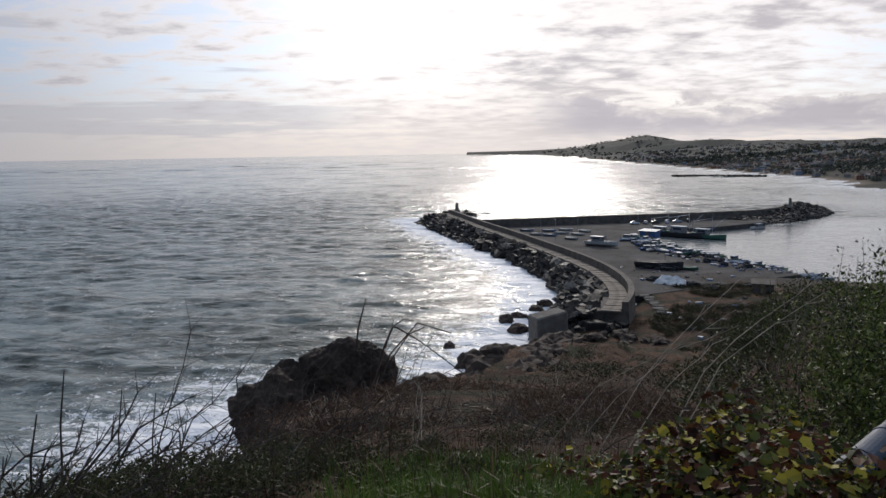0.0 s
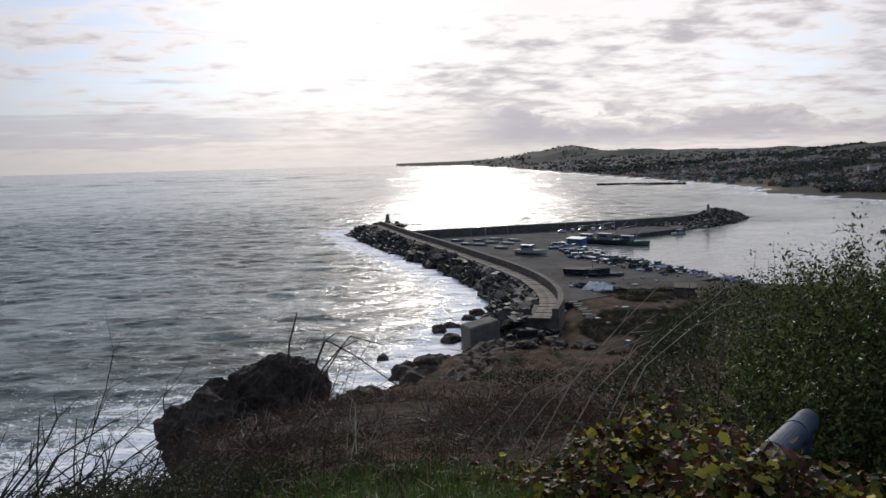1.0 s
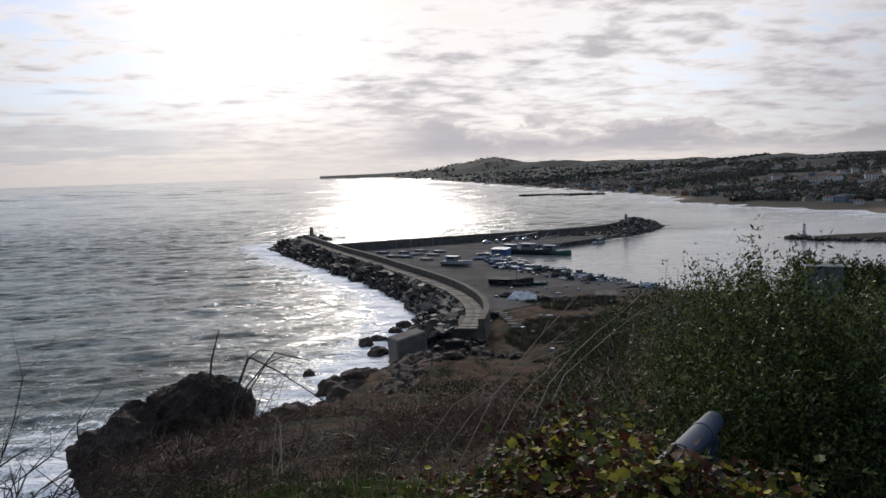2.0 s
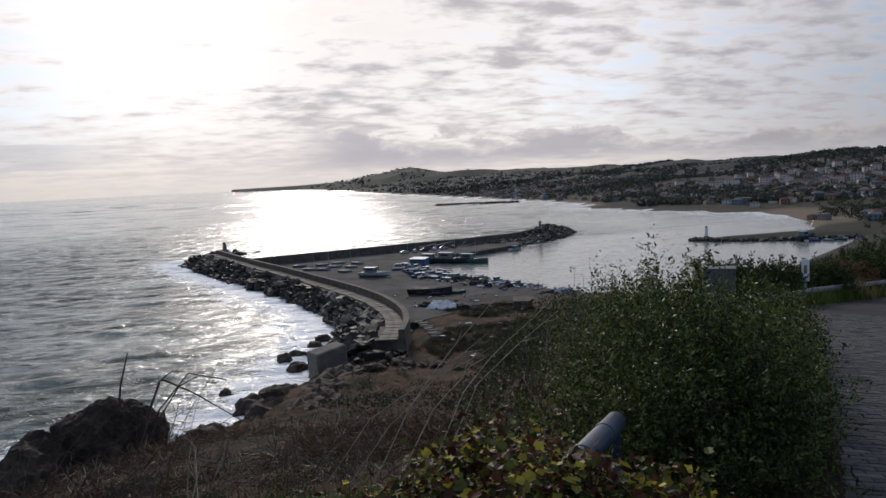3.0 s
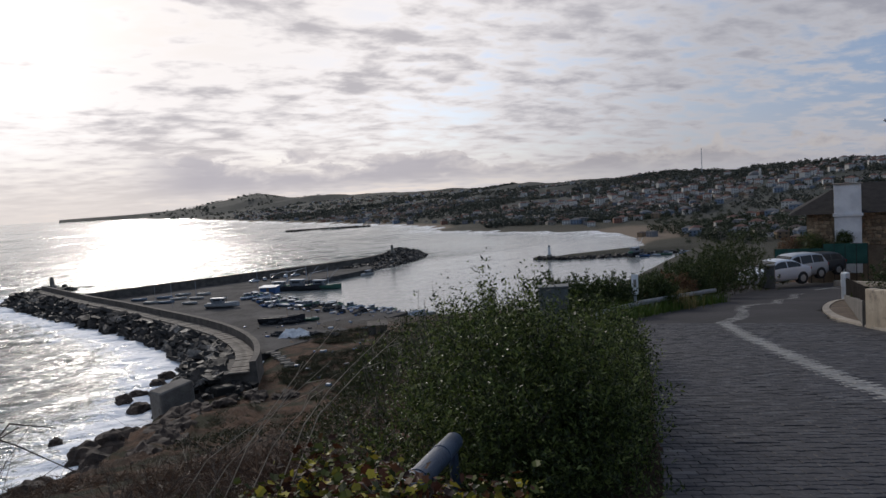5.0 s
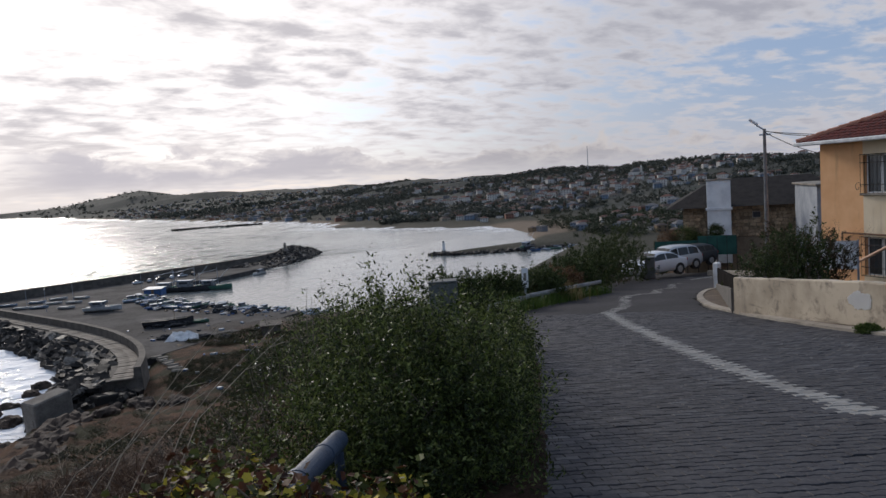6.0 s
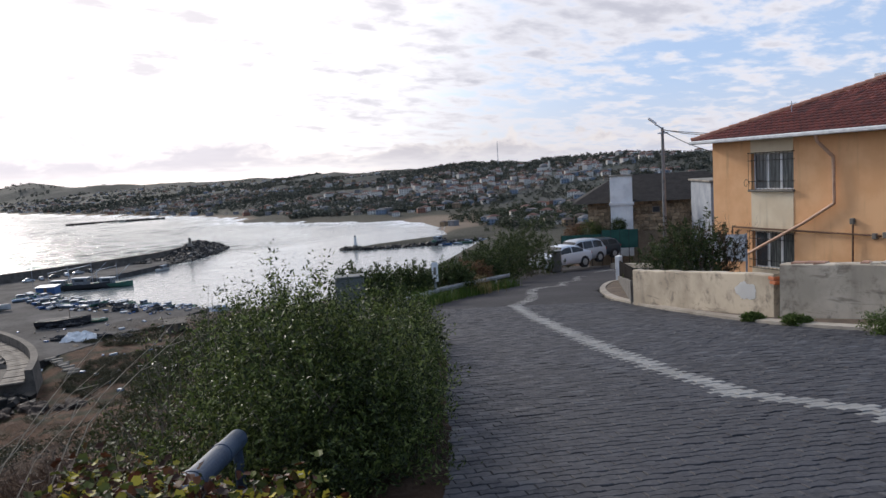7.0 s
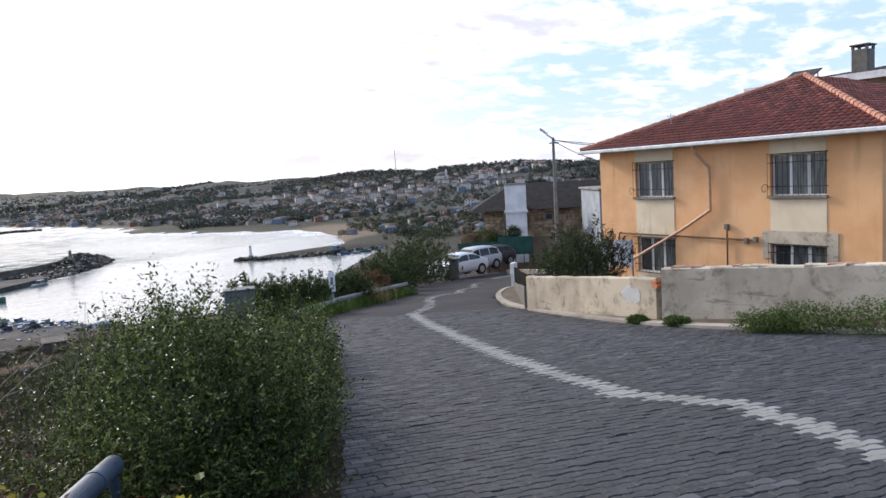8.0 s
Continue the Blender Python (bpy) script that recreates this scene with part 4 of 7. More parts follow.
def hip_tiles(parent, L, D, o, z0, rise):
    """A hip roof: a dark bed and rows of clay tiles on the two slopes that show, ridge caps along the hips."""
    cx, h = L / 2, rise
    bm = bmesh.new()
    ring = [bm.verts.new(p) for p in ((-o, -o, z0), (L + o, -o, z0), (L + o, D + o, z0), (-o, D + o, z0))]
    e1, e2 = bm.verts.new((cx, cx, z0 + h)), bm.verts.new((cx, D - cx + 0.01, z0 + h))
    for f in ((ring[0], ring[1], e1), (ring[1], ring[2], e2, e1), (ring[2], ring[3], e2), (ring[3], ring[0], e1, e2), tuple(ring[::-1])):
        bm.faces.new(f)
    roof = part("roof", bm, ROOF, parent, "red clay tiled hip roof")
    run = cx + o
    slope = math.atan2(h, run)
    long = math.hypot(h, run)
    tw, th = 0.24, 0.30
    # one barrel tile
    bm = bmesh.new()
    k = 6
    rows = []
    for j, y in enumerate((0.0, th * 1.12)):
        lift = 0.055 if j == 0 else 0.02
        rows.append([bm.verts.new((-tw / 2 + tw * i / k, y, lift + 0.05 * math.sin(math.pi * i / k))) for i in range(k + 1)])
    for i in range(k):
        bm.faces.new((rows[0][i], rows[0][i + 1], rows[1][i + 1], rows[1][i]))
    low = [bm.verts.new((v.co.x, 0, v.co.z - 0.03)) for v in rows[0]]
    for i in range(k):
        bm.faces.new((low[i], low[i + 1], rows[0][i + 1], rows[0][i]))
    tile = bpy.data.meshes.new("tile")
    bm.to_mesh(tile)
    bm.free()
    tile.materials.append(ROOF)
    rng = random.Random(4)
    poses = []
    for face in range(2):
        frame_m = Matrix.Translation((-o, -o, z0)) if face == 0 else Matrix.Translation((L + o, -o, z0)) @ pose(0, 0, 0, 0, 0, 90)
        width = L + 2 * o if face == 0 else D + 2 * o
        for r in range(int(long / th)):
            yy = r * th
            plan = yy * math.cos(slope)
            lo, hi = plan, width - plan if face == 0 else width
            c = math.ceil(lo / tw) * tw + tw / 2
            while c < min(hi, width - plan) - tw * 0.3:
                poses.append((0, frame_m @ Matrix.Translation((c, plan, yy * math.sin(slope))) @ pose(0, 0, 0, math.degrees(slope) + rng.uniform(-0.8, 0.8), 0, rng.uniform(-1.5, 1.5))))
                c += tw
    for i, m in poses[:300]:
        ob = new("tile", tile)
        ob.parent = roof
        ob.matrix_basis = m
    v, f = merge_copies([tile], poses[300:])
    tagged(part("tile_field", mesh_of("tile_field", v, f, ROOF_ISLE), None, roof), kind="stuff")
    for foot in ((-o, -o), (L + o, -o)):
        a, b = Vector((*foot, z0 + 0.06)), Vector((cx, cx, z0 + h + 0.08))
        n = int((b - a).length / 0.36)
        for i in range(n):
            bm = bmesh.new()
            rod(bm, a.lerp(b, i / n), a.lerp(b, (i + 1.12) / n), 0.13, 0.105, 8)
            part("ridge_cap", bm, RIDGE, roof)
    return roof


def curtain(n):
    f = n.noise(n.scaled(n.own, (9, 9, 0.6)), 2.0, 3)
    n.put(n.b, "Base Color", n.mix(n.step(f, 0.35, 0.65), (0.05, 0.055, 0.055), (0.17, 0.18, 0.17)))
    n.put(n.b, "Roughness", 0.12)


def roof_isle(n):
    c = n.ramp(n.isle, [(0.0, (0.075, 0.018, 0.014)), (0.5, (0.15, 0.034, 0.024)), (0.92, (0.22, 0.055, 0.036)), (1.0, (0.30, 0.11, 0.08))])
    c = n.mix(n.step(n.noise(n.own, 1.2, 5, 0.6), 0.5, 0.75, 0, 0.6), c, (0.060, 0.026, 0.022))
    n.put(n.b, "Base Color", c)
    n.put(n.b, "Roughness", 0.8)


CURTAIN = material("glass_before_curtain", curtain)
ROOF_ISLE = material("red_clay_tiles", roof_isle)
GUTTER = plain("white_gutter", (0.55, 0.55, 0.55), (0.75, 0.75, 0.74), 4, 0.5)
PVC = plain("faded_orange_pipe", (0.42, 0.24, 0.15), (0.58, 0.36, 0.24), 4, 0.55)


def orange_house():
    house = holder("house", pose(27.2, 14.66, 0, 0, 0, -106.26), "orange two storey house with a red tiled hip roof", "house")
    # outer leaf of the front with openings, cream bays a little proud
    bays = [(1.86, 3.69, [(0.13, 1.45), (-2.75, -1.41)]), (7.54, 9.40, [(0.14, 1.46), (-2.80, -1.42)])]
    local_box(house, "wall", (0, 0.30, -4.2), (11, 13, 1.95), ORANGE)
    for x0, x1 in ((0, 1.86), (3.69, 7.54), (9.40, 11)):
        local_box(house, "wall", (x0, 0, -4.2), (x1, 0.299, 1.95), ORANGE)
    for i, (x0, x1, holes) in enumerate(bays):
        (u0, u1), (d0, d1) = holes
        for z0, z1, mat in ((u1, 1.945, CREAM), (d1, u0, CREAM), (-4.2, d0, CREAM)):
            label = "cream plaster panel with hairline cracks"
            local_box(house, "plaster_panel", (x0 + 0.002, -0.02, z0), (x1 - 0.002, 0.299, z1), mat, label=label)
    local_box(house, "plaster_panel", (7.25, -0.032, -1.40), (9.75, -0.021, -0.98), WALL_PALE, label="unpainted grey patch over the lower window")
    for x0, x1 in ((7.25, 7.535), (9.405, 9.75)):
        local_box(house, "plaster_panel", (x0, -0.032, -1.9), (x1, -0.001, -1.40), WALL_PALE, label="unpainted grey patch beside the lower window")
    for i, (x0, x1, holes) in enumerate(bays):
        for j, (z0, z1) in enumerate(holes):
            window(house, x0, z0, z1, x1 - x0, y=0.16, sill=j == 0)
    local_box(house, "soffit", (-0.5, -0.5, 1.95), (11.5, 13.5, 2.02), WHITE)
    hip_tiles(house, 11, 13, 0.55, 2.02, 2.32)
    local_box(house, "gutter", (-0.6, -0.68, 1.93), (11.6, -0.55, 2.07), GUTTER, 0.03, "white eaves gutter")
    local_box(house, "gutter", (11.55, -0.6, 1.93), (11.68, 13.6, 2.07), GUTTER, 0.03, "white eaves gutter")
    bm = bmesh.new()
    path = [(5.0, -0.6, 1.95), (5.02, -0.5, 1.72), (5.3, -0.12, 1.2), (5.33, -0.12, -0.32), (4.2, -0.14, -1.0), (1.45, -0.25, -2.45)]
    for a, b in zip(path[:-1], path[1:]):
        rod(bm, a, b, 0.055)
    part("downpipe", bm, PVC, house, "faded orange rain pipe running slantwise")
    bm = bmesh.new()
    for a, b in (((1.0, -0.08, -1.28), (6.9, -0.08, -1.32)), ((1.0, -0.08, -1.28), (1.0, -0.08, -2.6)), ((5.95, -0.08, -1.0), (5.95, -0.08, -2.4))):
        rod(bm, a, b, 0.03, sides=6)
    part("gas_pipe", bm, plain("brown_gas_pipe", (0.10, 0.05, 0.03), (0.17, 0.09, 0.05), 6, 0.5), house)
    for x, z in ((5.85, -0.9), (6.6, -1.35), (6.95, -1.3)):
        local_box(house, "meter_box", (x, -0.12, z - 0.09), (x + 0.15, -0.0, z + 0.1), CONCRETE, 0.02)
    bm = bmesh.new()
    rod(bm, (2.4, 1.5, 2.4), (2.4, 1.5, 3.3), 0.015, sides=5)
    rod(bm, (2.2, 1.5, 3.2), (2.6, 1.5, 3.2), 0.012, sides=5)
    part("aerial", bm, STEEL, house)


orange_house()


def rear_house():
    m = pose(43.9, 14.9, 0, 0, 0, -104)
    h = holder("house", m, "taller house behind with a dark roof and a big chimney", "house")
    local_box(h, "wall", (1.9, 0, -4), (22, 12, 5.0), WALL_GREY)
    bm = bmesh.new()
    ring = [bm.verts.new(p) for p in ((1.1, -0.8, 5.15), (22.8, -0.8, 5.15), (22.8, 12.8, 5.15), (1.1, 12.8, 5.15))]
    tops = [bm.verts.new((7.5, 6, 6.1)), bm.verts.new((16, 6, 6.1))]
    for f in ((ring[0], ring[1], tops[1], tops[0]), (ring[1], ring[2], tops[1]), (ring[2], ring[3], tops[0], tops[1]), (ring[3], ring[0], tops[0]), tuple(ring[::-1])):
        bm.faces.new(f)
    part("roof", bm, DARK_ROOF, h)
    local_box(h, "fascia", (1.08, -0.86, 4.85), (22.82, -0.8, 5.2), GUTTER, label="pale grey fascia board")
    c = part("chimney", boxed((6.2, 0.6, 5.0), (7.0, 1.4, 6.5), bevel=0.03), QUAY_BLOCK, h, "square concrete chimney with a cap")
    part("cap", boxed((6.13, 0.53, 6.68), (7.07, 1.47, 6.76), bevel=0.02), QUAY_BLOCK, c)
    for x in (6.2, 6.88):
        for y in (0.6, 1.28):
            part("pillar", boxed((x, y, 6.5), (x + 0.12, y + 0.12, 6.68)), QUAY_BLOCK, c)
    panel = part("solar_panel", boxed((0, 0, 0), (1.6, 1.3, 0.06), pose(3.0, -0.3, 5.32, 24, 0, 0), 0.01), DARK_METAL, h, "tilted dark solar panel")
    for x in (3.1, 4.4):
        part("strut", boxed((x, 0.7, 5.2), (x + 0.05, 0.75, 5.75)), STEEL, panel)


rear_house()


def stone_house():
    """Dark roofed house with rubble stone walls and a pale chimney breast."""
    d = 60.0
    m = pose(d * math.sin(radians(51.9)), d * math.cos(radians(51.9)), 0, 0, 0, -54)
    h = holder("house", m, "low stone house with a dark hipped roof and pale chimney", "house")
    wall = local_box(h, "wall", (0.6, 0, -8.0), (12.5, 9, -1.6), plain("stone_mortar", (0.16, 0.12, 0.08), (0.26, 0.2, 0.14), 1, 0.9))
    stones = [block_mesh("stone", STONE, 60 + s, 0.1, 0.16) for s in range(4)]
    rng = random.Random(12)
    z = -4.1
    while z < -1.8:
        x = 0.65
        while x < 12.3:
            w = rng.uniform(0.26, 0.5)
            if not 2.4 < x + w / 2 < 4.1:
                ob = new("stone", stones[rng.randrange(4)])
                ob.parent = wall
                ob.matrix_basis = pose(x + w / 2, -0.02, z + 0.13, 0, rng.uniform(-8, 8), 0) @ Matrix.Diagonal((w * 0.92, 0.18, 0.235, 1))
            x += w
        z += 0.26
    bm = bmesh.new()
    ring = [bm.verts.new(p) for p in ((-0.6, -0.8, -1.75), (13.6, -0.8, -1.75), (13.6, 9.8, -1.75), (-0.6, 9.8, -1.75))]
    tops = [bm.verts.new((3.0, 4.5, 0.28)), bm.verts.new((10.2, 4.5, 0.28))]
    for f in ((ring[0], ring[1], tops[1], tops[0]), (ring[1], ring[2], tops[1]), (ring[2], ring[3], tops[0], tops[1]), (ring[3], ring[0], tops[0]), tuple(ring[::-1])):
        bm.faces.new(f)
    part("roof", bm, DARK_ROOF, h)
    c = part("chimney", boxed((2.4, -0.95, -6), (4.1, -0.1, 0.3), bevel=0.03), WHITE, h, "broad pale grey chimney")
    part("cap", boxed((2.3, -1.05, -1.95), (4.2, -0.05, -1.75)), WHITE, c)
    part("cap", boxed((2.32, -1.03, 0.3), (4.18, -0.02, 0.4)), CONCRETE, c)
    for x in (5.6, 8.6):
        w = part("window", boxed((x, -0.14, -2.7), (x + 0.6, 0.05, -2.2)), CONCRETE, h)
        part("pane", boxed((x + 0.05, -0.16, -2.65), (x + 0.55, -0.1, -2.25)), GLASS, w)


STONE = plain("warm_rubble_stone", (0.15, 0.105, 0.065), (0.42, 0.31, 0.20), 0.8, 0.9, vary=0.45, own=False)
stone_house()


def blue_grey_house():
    d = 52.0
    m = pose(d * math.sin(radians(59.4)), d * math.cos(radians(59.4)), 0, 0, 0, -36 - 12)
    h = holder("house", m, "small blue grey house with a flat roof slab", "house")
    local_box(h, "wall", (1.9, 0, -6.5), (4.2, 6, -0.3), plain("blue_grey_render", (0.22, 0.24, 0.27), (0.33, 0.35, 0.38), 1, 0.9))
    local_box(h, "roof", (1.75, -0.3, -0.3), (4.5, 6.3, -0.15), CONCRETE, 0.03)
    w = part("window", boxed((3.15, -0.06, -2.15), (3.95, 0.04, -1.2)), WHITE, h)
    part("pane", boxed((3.22, -0.09, -2.08), (3.88, -0.05, -1.27)), GLASS, w)


blue_grey_house()


def garden_gate():
    """Dark sheet gate beside the end of the wall, with a white post."""
    post = holder("gate_post", pose(24.0, 16.95, 0), "white painted concrete gate post", "post")
    part("shaft", boxed((-0.1, -0.1, -3.4), (0.1, 0.1, -2.3), bevel=0.012), WHITE, post)
    part("cap", boxed((-0.12, -0.12, -2.75), (0.12, 0.12, -2.2), bevel=0.04), WHITE, post)
    side = holder("side_wall", pose(0, 0, 0), "dark grey return wall with a dark sheet metal panel", "wall", kind="structure")
    wall_piece(side, "plinth", (23.7, 16.7), (14.0, 9.45), -3.2, -1.75, -2.95, -1.2, 0.16, plain("dark_grey_block", (0.07, 0.066, 0.06), (0.14, 0.13, 0.12), 2, 0.9))
    wall_piece(side, "sheet_panel", (23.7, 16.7), (14.0, 9.45), -2.8, -1.05, -2.36, -0.93, 0.05, plain("black_sheet", (0.014, 0.013, 0.013), (0.03, 0.028, 0.027), 2, 1.0, spec=0.0))


garden_gate()
# a few bricks bared where the wall steps up, and a pale patch of fresh plaster
BRICK_DULL = plain("weathered_orange_brick", (0.24, 0.13, 0.085), (0.42, 0.24, 0.16), 5, 0.9)
BRICK = plain("orange_hollow_brick", (0.42, 0.13, 0.055), (0.55, 0.2, 0.1), 6, 0.85)
for k in range(2):
    part("brick", boxed((-0.105, -0.07, 0), (0.105, 0.07, 0.06), pose(11.63 + 0.015 * k, 5.17 + 0.03 * k, -0.60 + 0.064 * k, 0, 0, -29), 0.008), BRICK, garden_wall)
brng = random.Random(44)
y = 4.9
while y > -4.4:
    long = brng.uniform(0.10, 0.34)
    x = float(np.interp(y - long / 2, [-4.5, 5.05], [10.75, 11.55]))
    z = float(np.interp(y - long / 2, [-4.5, 5.05], [0.4, -0.25]))
    part("brick", boxed((-0.10 + brng.uniform(0, 0.02), -long / 2 + 0.006, -0.03), (0.10, long / 2 - 0.006, brng.uniform(0.006, 0.022)), pose(x, y - long / 2, z, brng.uniform(-1, 1), 0, 5 + brng.uniform(-3, 3)), 0.008), BRICK_DULL if brng.random() < 0.6 else WALL_PALE, garden_wall)
    y -= long + (brng.uniform(0.0, 0.5) if brng.random() < 0.35 else 0.0)
bm = bmesh.new()
out = []
for k in range(28):
    a = k / 28 * 6.283
    r = 0.21 * (1 + 0.22 * math.sin(2 * a + 0.6) + 0.10 * math.sin(5 * a) + 0.06 * math.sin(11 * a + 2))
    out.append(bm.verts.new((0, r * 1.15 * math.cos(a), r * 0.8 * math.sin(a))))
bmesh.ops.solidify(bm, geom=[bm.faces.new(out)], thickness=0.012)
bmesh.ops.transform(bm, matrix=pose(11.862, 5.815, -0.80, 0, 0, -28.8) @ pose(0, 0, 0, -18, 0, 0), verts=bm.verts)
part("plaster_patch", bm, WHITE, garden_wall, "white plaster patch")


# ---- the slope below the road: rock, boulders, plants ----
def lumpy(name, radii, mat, seed, jag=0.35, detail=5, freq=1.3):
    bm = bmesh.new()
    bmesh.ops.create_icosphere(bm, subdivisions=detail, radius=1.0)
    for v in bm.verts:
        d = v.co.normalized()
        f = noise.fractal(d * freq + Vector((seed * 3.7, seed, 0)), 0.85, 2.1, 5)
        ridge = abs(noise.noise(d * freq * 2.3 + Vector((seed, 9, 0))))
        v.co = d * (1 + jag * f - jag * 0.35 * ridge)
        v.co = Vector((v.co.x * radii[0], v.co.y * radii[1], v.co.z * radii[2]))
    me = bpy.data.meshes.new(name)
    bm.to_mesh(me)
    bm.free()
    me.materials.append(mat)
    return me


rock = new("boulder", lumpy("boulder", (3.0, 2.9, 3.5), ROCK, 2, 0.34, 6, 1.1))
rock.matrix_basis = pose(-8.9, 42.5, -13.2, 0, 8, 20)
tagged(rock, "huge dark brown rock on the edge of the slope", "rock")
rock = new("boulder", lumpy("boulder", (3.4, 2.8, 3.0), ROCK, 5, 0.34, 6, 1.4))
rock.matrix_basis = pose(-11.9, 41.0, -14.2, 0, 0, 60)
tagged(rock, "dark rock leaning against the huge one", "rock")
shore_rng = random.Random(21)
SHORE_ROCKS = [(-4.4, 46.5, 0.9), (-3.6, 48.5, 0.7), (-11.5, 101, 2.6), (-8.5, 106, 2.0), (-3.5, 117, 2.2), (-7.5, 127, 1.1), (0.5, 121, 2.6), (2.6, 124, 2.0),
               (-1.0, 112, 2.4), (3, 147, 1.6), (6, 150, 1.4), (10, 157, 1.5), (9, 149, 1.3), (12, 163, 1.6), (5, 139, 1.7), (-16, 98, 2.2)]
for k, (x, y, r) in enumerate(SHORE_ROCKS):
    ob = new("boulder", lumpy("boulder", (r * 1.3, r, r * 0.8), ROCK, 30 + k, 0.45, 3))
    z = max(land_at(x, y), SEA)
    ob.matrix_basis = pose(x, y, z + r * 0.15, 0, 0, shore_rng.uniform(0, 360))
    tagged(ob, "wet dark boulder lying at the water's edge" if y > 60 else "brown boulder on the slope", "rock", "shore boulders")

for k, (x, y, r) in enumerate(((0.6, 54, 1.0), (2.2, 61, 1.6), (3.4, 69, 2.0), (5.0, 79, 2.2), (6.5, 90, 2.4), (8.2, 102, 2.6), (9.6, 112, 2.8), (12.5, 121, 2.8), (17.5, 125, 2.6), (23.5, 127, 2.4), (-1.6, 51, 0.8), (28, 124, 2.2))):
    ob = new("rock_ledge", lumpy("rock_ledge", (r * 1.7, r * 1.1, r * 0.75), ROCK, 130 + k, 0.5, 4, 1.6))
    ob.matrix_basis = pose(x, y, land_at(x, y) - 0.35 * r, 0, 0, 60 + 25 * math.sin(k * 2.3))
    tagged(ob, "rugged brown rock ledge above the shore", "rock", "rock ledges")

block = holder("concrete_block", pose(10.4, 129.5, SEA + 0.6, 4, -6, 30), "big tilted concrete block at the root of the breakwater", "block")
part("body", boxed((-3.3, -1.6, 0), (3.3, 1.6, 5.4), bevel=0.22), QUAY_BLOCK, block)
block = holder("concrete_block", pose(19.0, 134.0, SEA + 0.2, 0, 5, 20), "broken concrete block beside the parapet", "block")
part("body", boxed((-2.0, -1.4, 0), (2.0, 1.4, 3.0), bevel=0.2), ARMOUR, block)

VINE_LEAF = foliage("vine_leaf", [(0.0, (0.022, 0.010, 0.007)), (0.26, (0.085, 0.030, 0.015)), (0.40, (0.13, 0.055, 0.022)), (0.46, (0.018, 0.027, 0.009)), (0.80, (0.105, 0.120, 0.027)), (0.91, (0.27, 0.23, 0.035)), (1.0, (0.56, 0.45, 0.05))])
GRASS = foliage("green_grass", [(0.0, (0.035, 0.062, 0.010)), (0.7, (0.080, 0.140, 0.020)), (1.0, (0.13, 0.155, 0.040))])
DRY = foliage("dry_grass", [(0.0, (0.028, 0.017, 0.011)), (0.7, (0.080, 0.048, 0.028)), (1.0, (0.22, 0.155, 0.10))])
GOLD = foliage("golden_grass", [(0.0, (0.14, 0.10, 0.04)), (1.0, (0.36, 0.28, 0.13))])
SCRUB_LEAF = foliage("scrub_leaf", [(0.0, (0.012, 0.015, 0.008)), (0.6, (0.030, 0.033, 0.016)), (1.0, (0.075, 0.068, 0.036))])
BROWN_LEAF = foliage("withered_leaf", [(0.0, (0.05, 0.03, 0.018)), (1.0, (0.20, 0.11, 0.055))])


def blades(name, xs, ys, lengths, width, mat, rng, lean=0.5, zs=None):
    """Thin bent blades standing on the land, three joints each."""
    n = len(xs)
    z = land(xs, ys)[0] if zs is None else zs
    base = np.stack([xs, ys, z - 0.02], -1)
    a = rng.uniform(0, 6.283, n)
    tilt = np.abs(rng.normal(0, lean, n))
    h = np.stack([np.cos(a), np.sin(a), np.zeros(n)], -1)
    up = np.array([0, 0, 1.0])
    side = np.stack([-np.sin(a), np.cos(a), np.zeros(n)], -1) * (width * rng.uniform(0.6, 1.4, n))[:, None]
    L = lengths[:, None]
    mid = base + up * L * 0.55 * np.cos(tilt * 0.5)[:, None] + h * L * 0.55 * np.sin(tilt * 0.5)[:, None]
    tip = mid + up * L * 0.45 * np.cos(tilt * 1.6)[:, None] + h * L * 0.45 * np.sin(tilt * 1.6)[:, None]
    vs = np.stack([base - side, base + side, mid + side * 0.7, mid - side * 0.7, tip], 1).reshape(-1, 3)
    faces = []
    for k in range(n):
        b = 5 * k
        faces += [(b, b + 1, b + 2, b + 3), (b + 3, b + 2, b + 4)]
    return mesh_of(name, vs, faces, mat)


def twig_bush(name, base, count, length, spread, aim, seed, label, mat=None, thick=0.008, forks=3):
    """Bare, forking dead twigs out of one root, leaning along aim."""
    rng = np.random.default_rng(seed)
    ob = holder(name, pose(*base), label, "dead shrub")
    bm = bmesh.new()
    for k in range(count):
        p = Vector((rng.normal() * spread * 0.35, rng.normal() * spread * 0.35, -0.1))
        d = (Vector(aim) + Vector(rng.normal(size=3)) * 0.38).normalized()
        L = length * rng.uniform(0.45, 1.15)
        r = thick * rng.uniform(0.6, 1.3)
        for j in range(5):
            q = p + d * L / 5
            rod(bm, p, q, r, r * 0.8, 5)
            if j > 1:
                for _ in range(forks - 1):
                    dd = (d + Vector(rng.normal(size=3)) * 0.55).normalized()
                    rod(bm, q, q + dd * L * rng.uniform(0.12, 0.3), r * 0.6, r * 0.25, 4)
            p, r = q, r * 0.8
            d = (d + Vector(rng.normal(size=3)) * 0.2 + Vector((0, 0, -0.06))).normalized()
    tagged(part("twig_tangle", bm, mat or TWIG, ob), kind="stuff")
    return ob


# shrubs at the road's edge
def along_edge(s, off):
    """A point beside the road's left edge, s metres along it."""
    return 3.0 + 0.656 * s - 0.755 * off, 3.3 + 0.755 * s + 0.656 * off


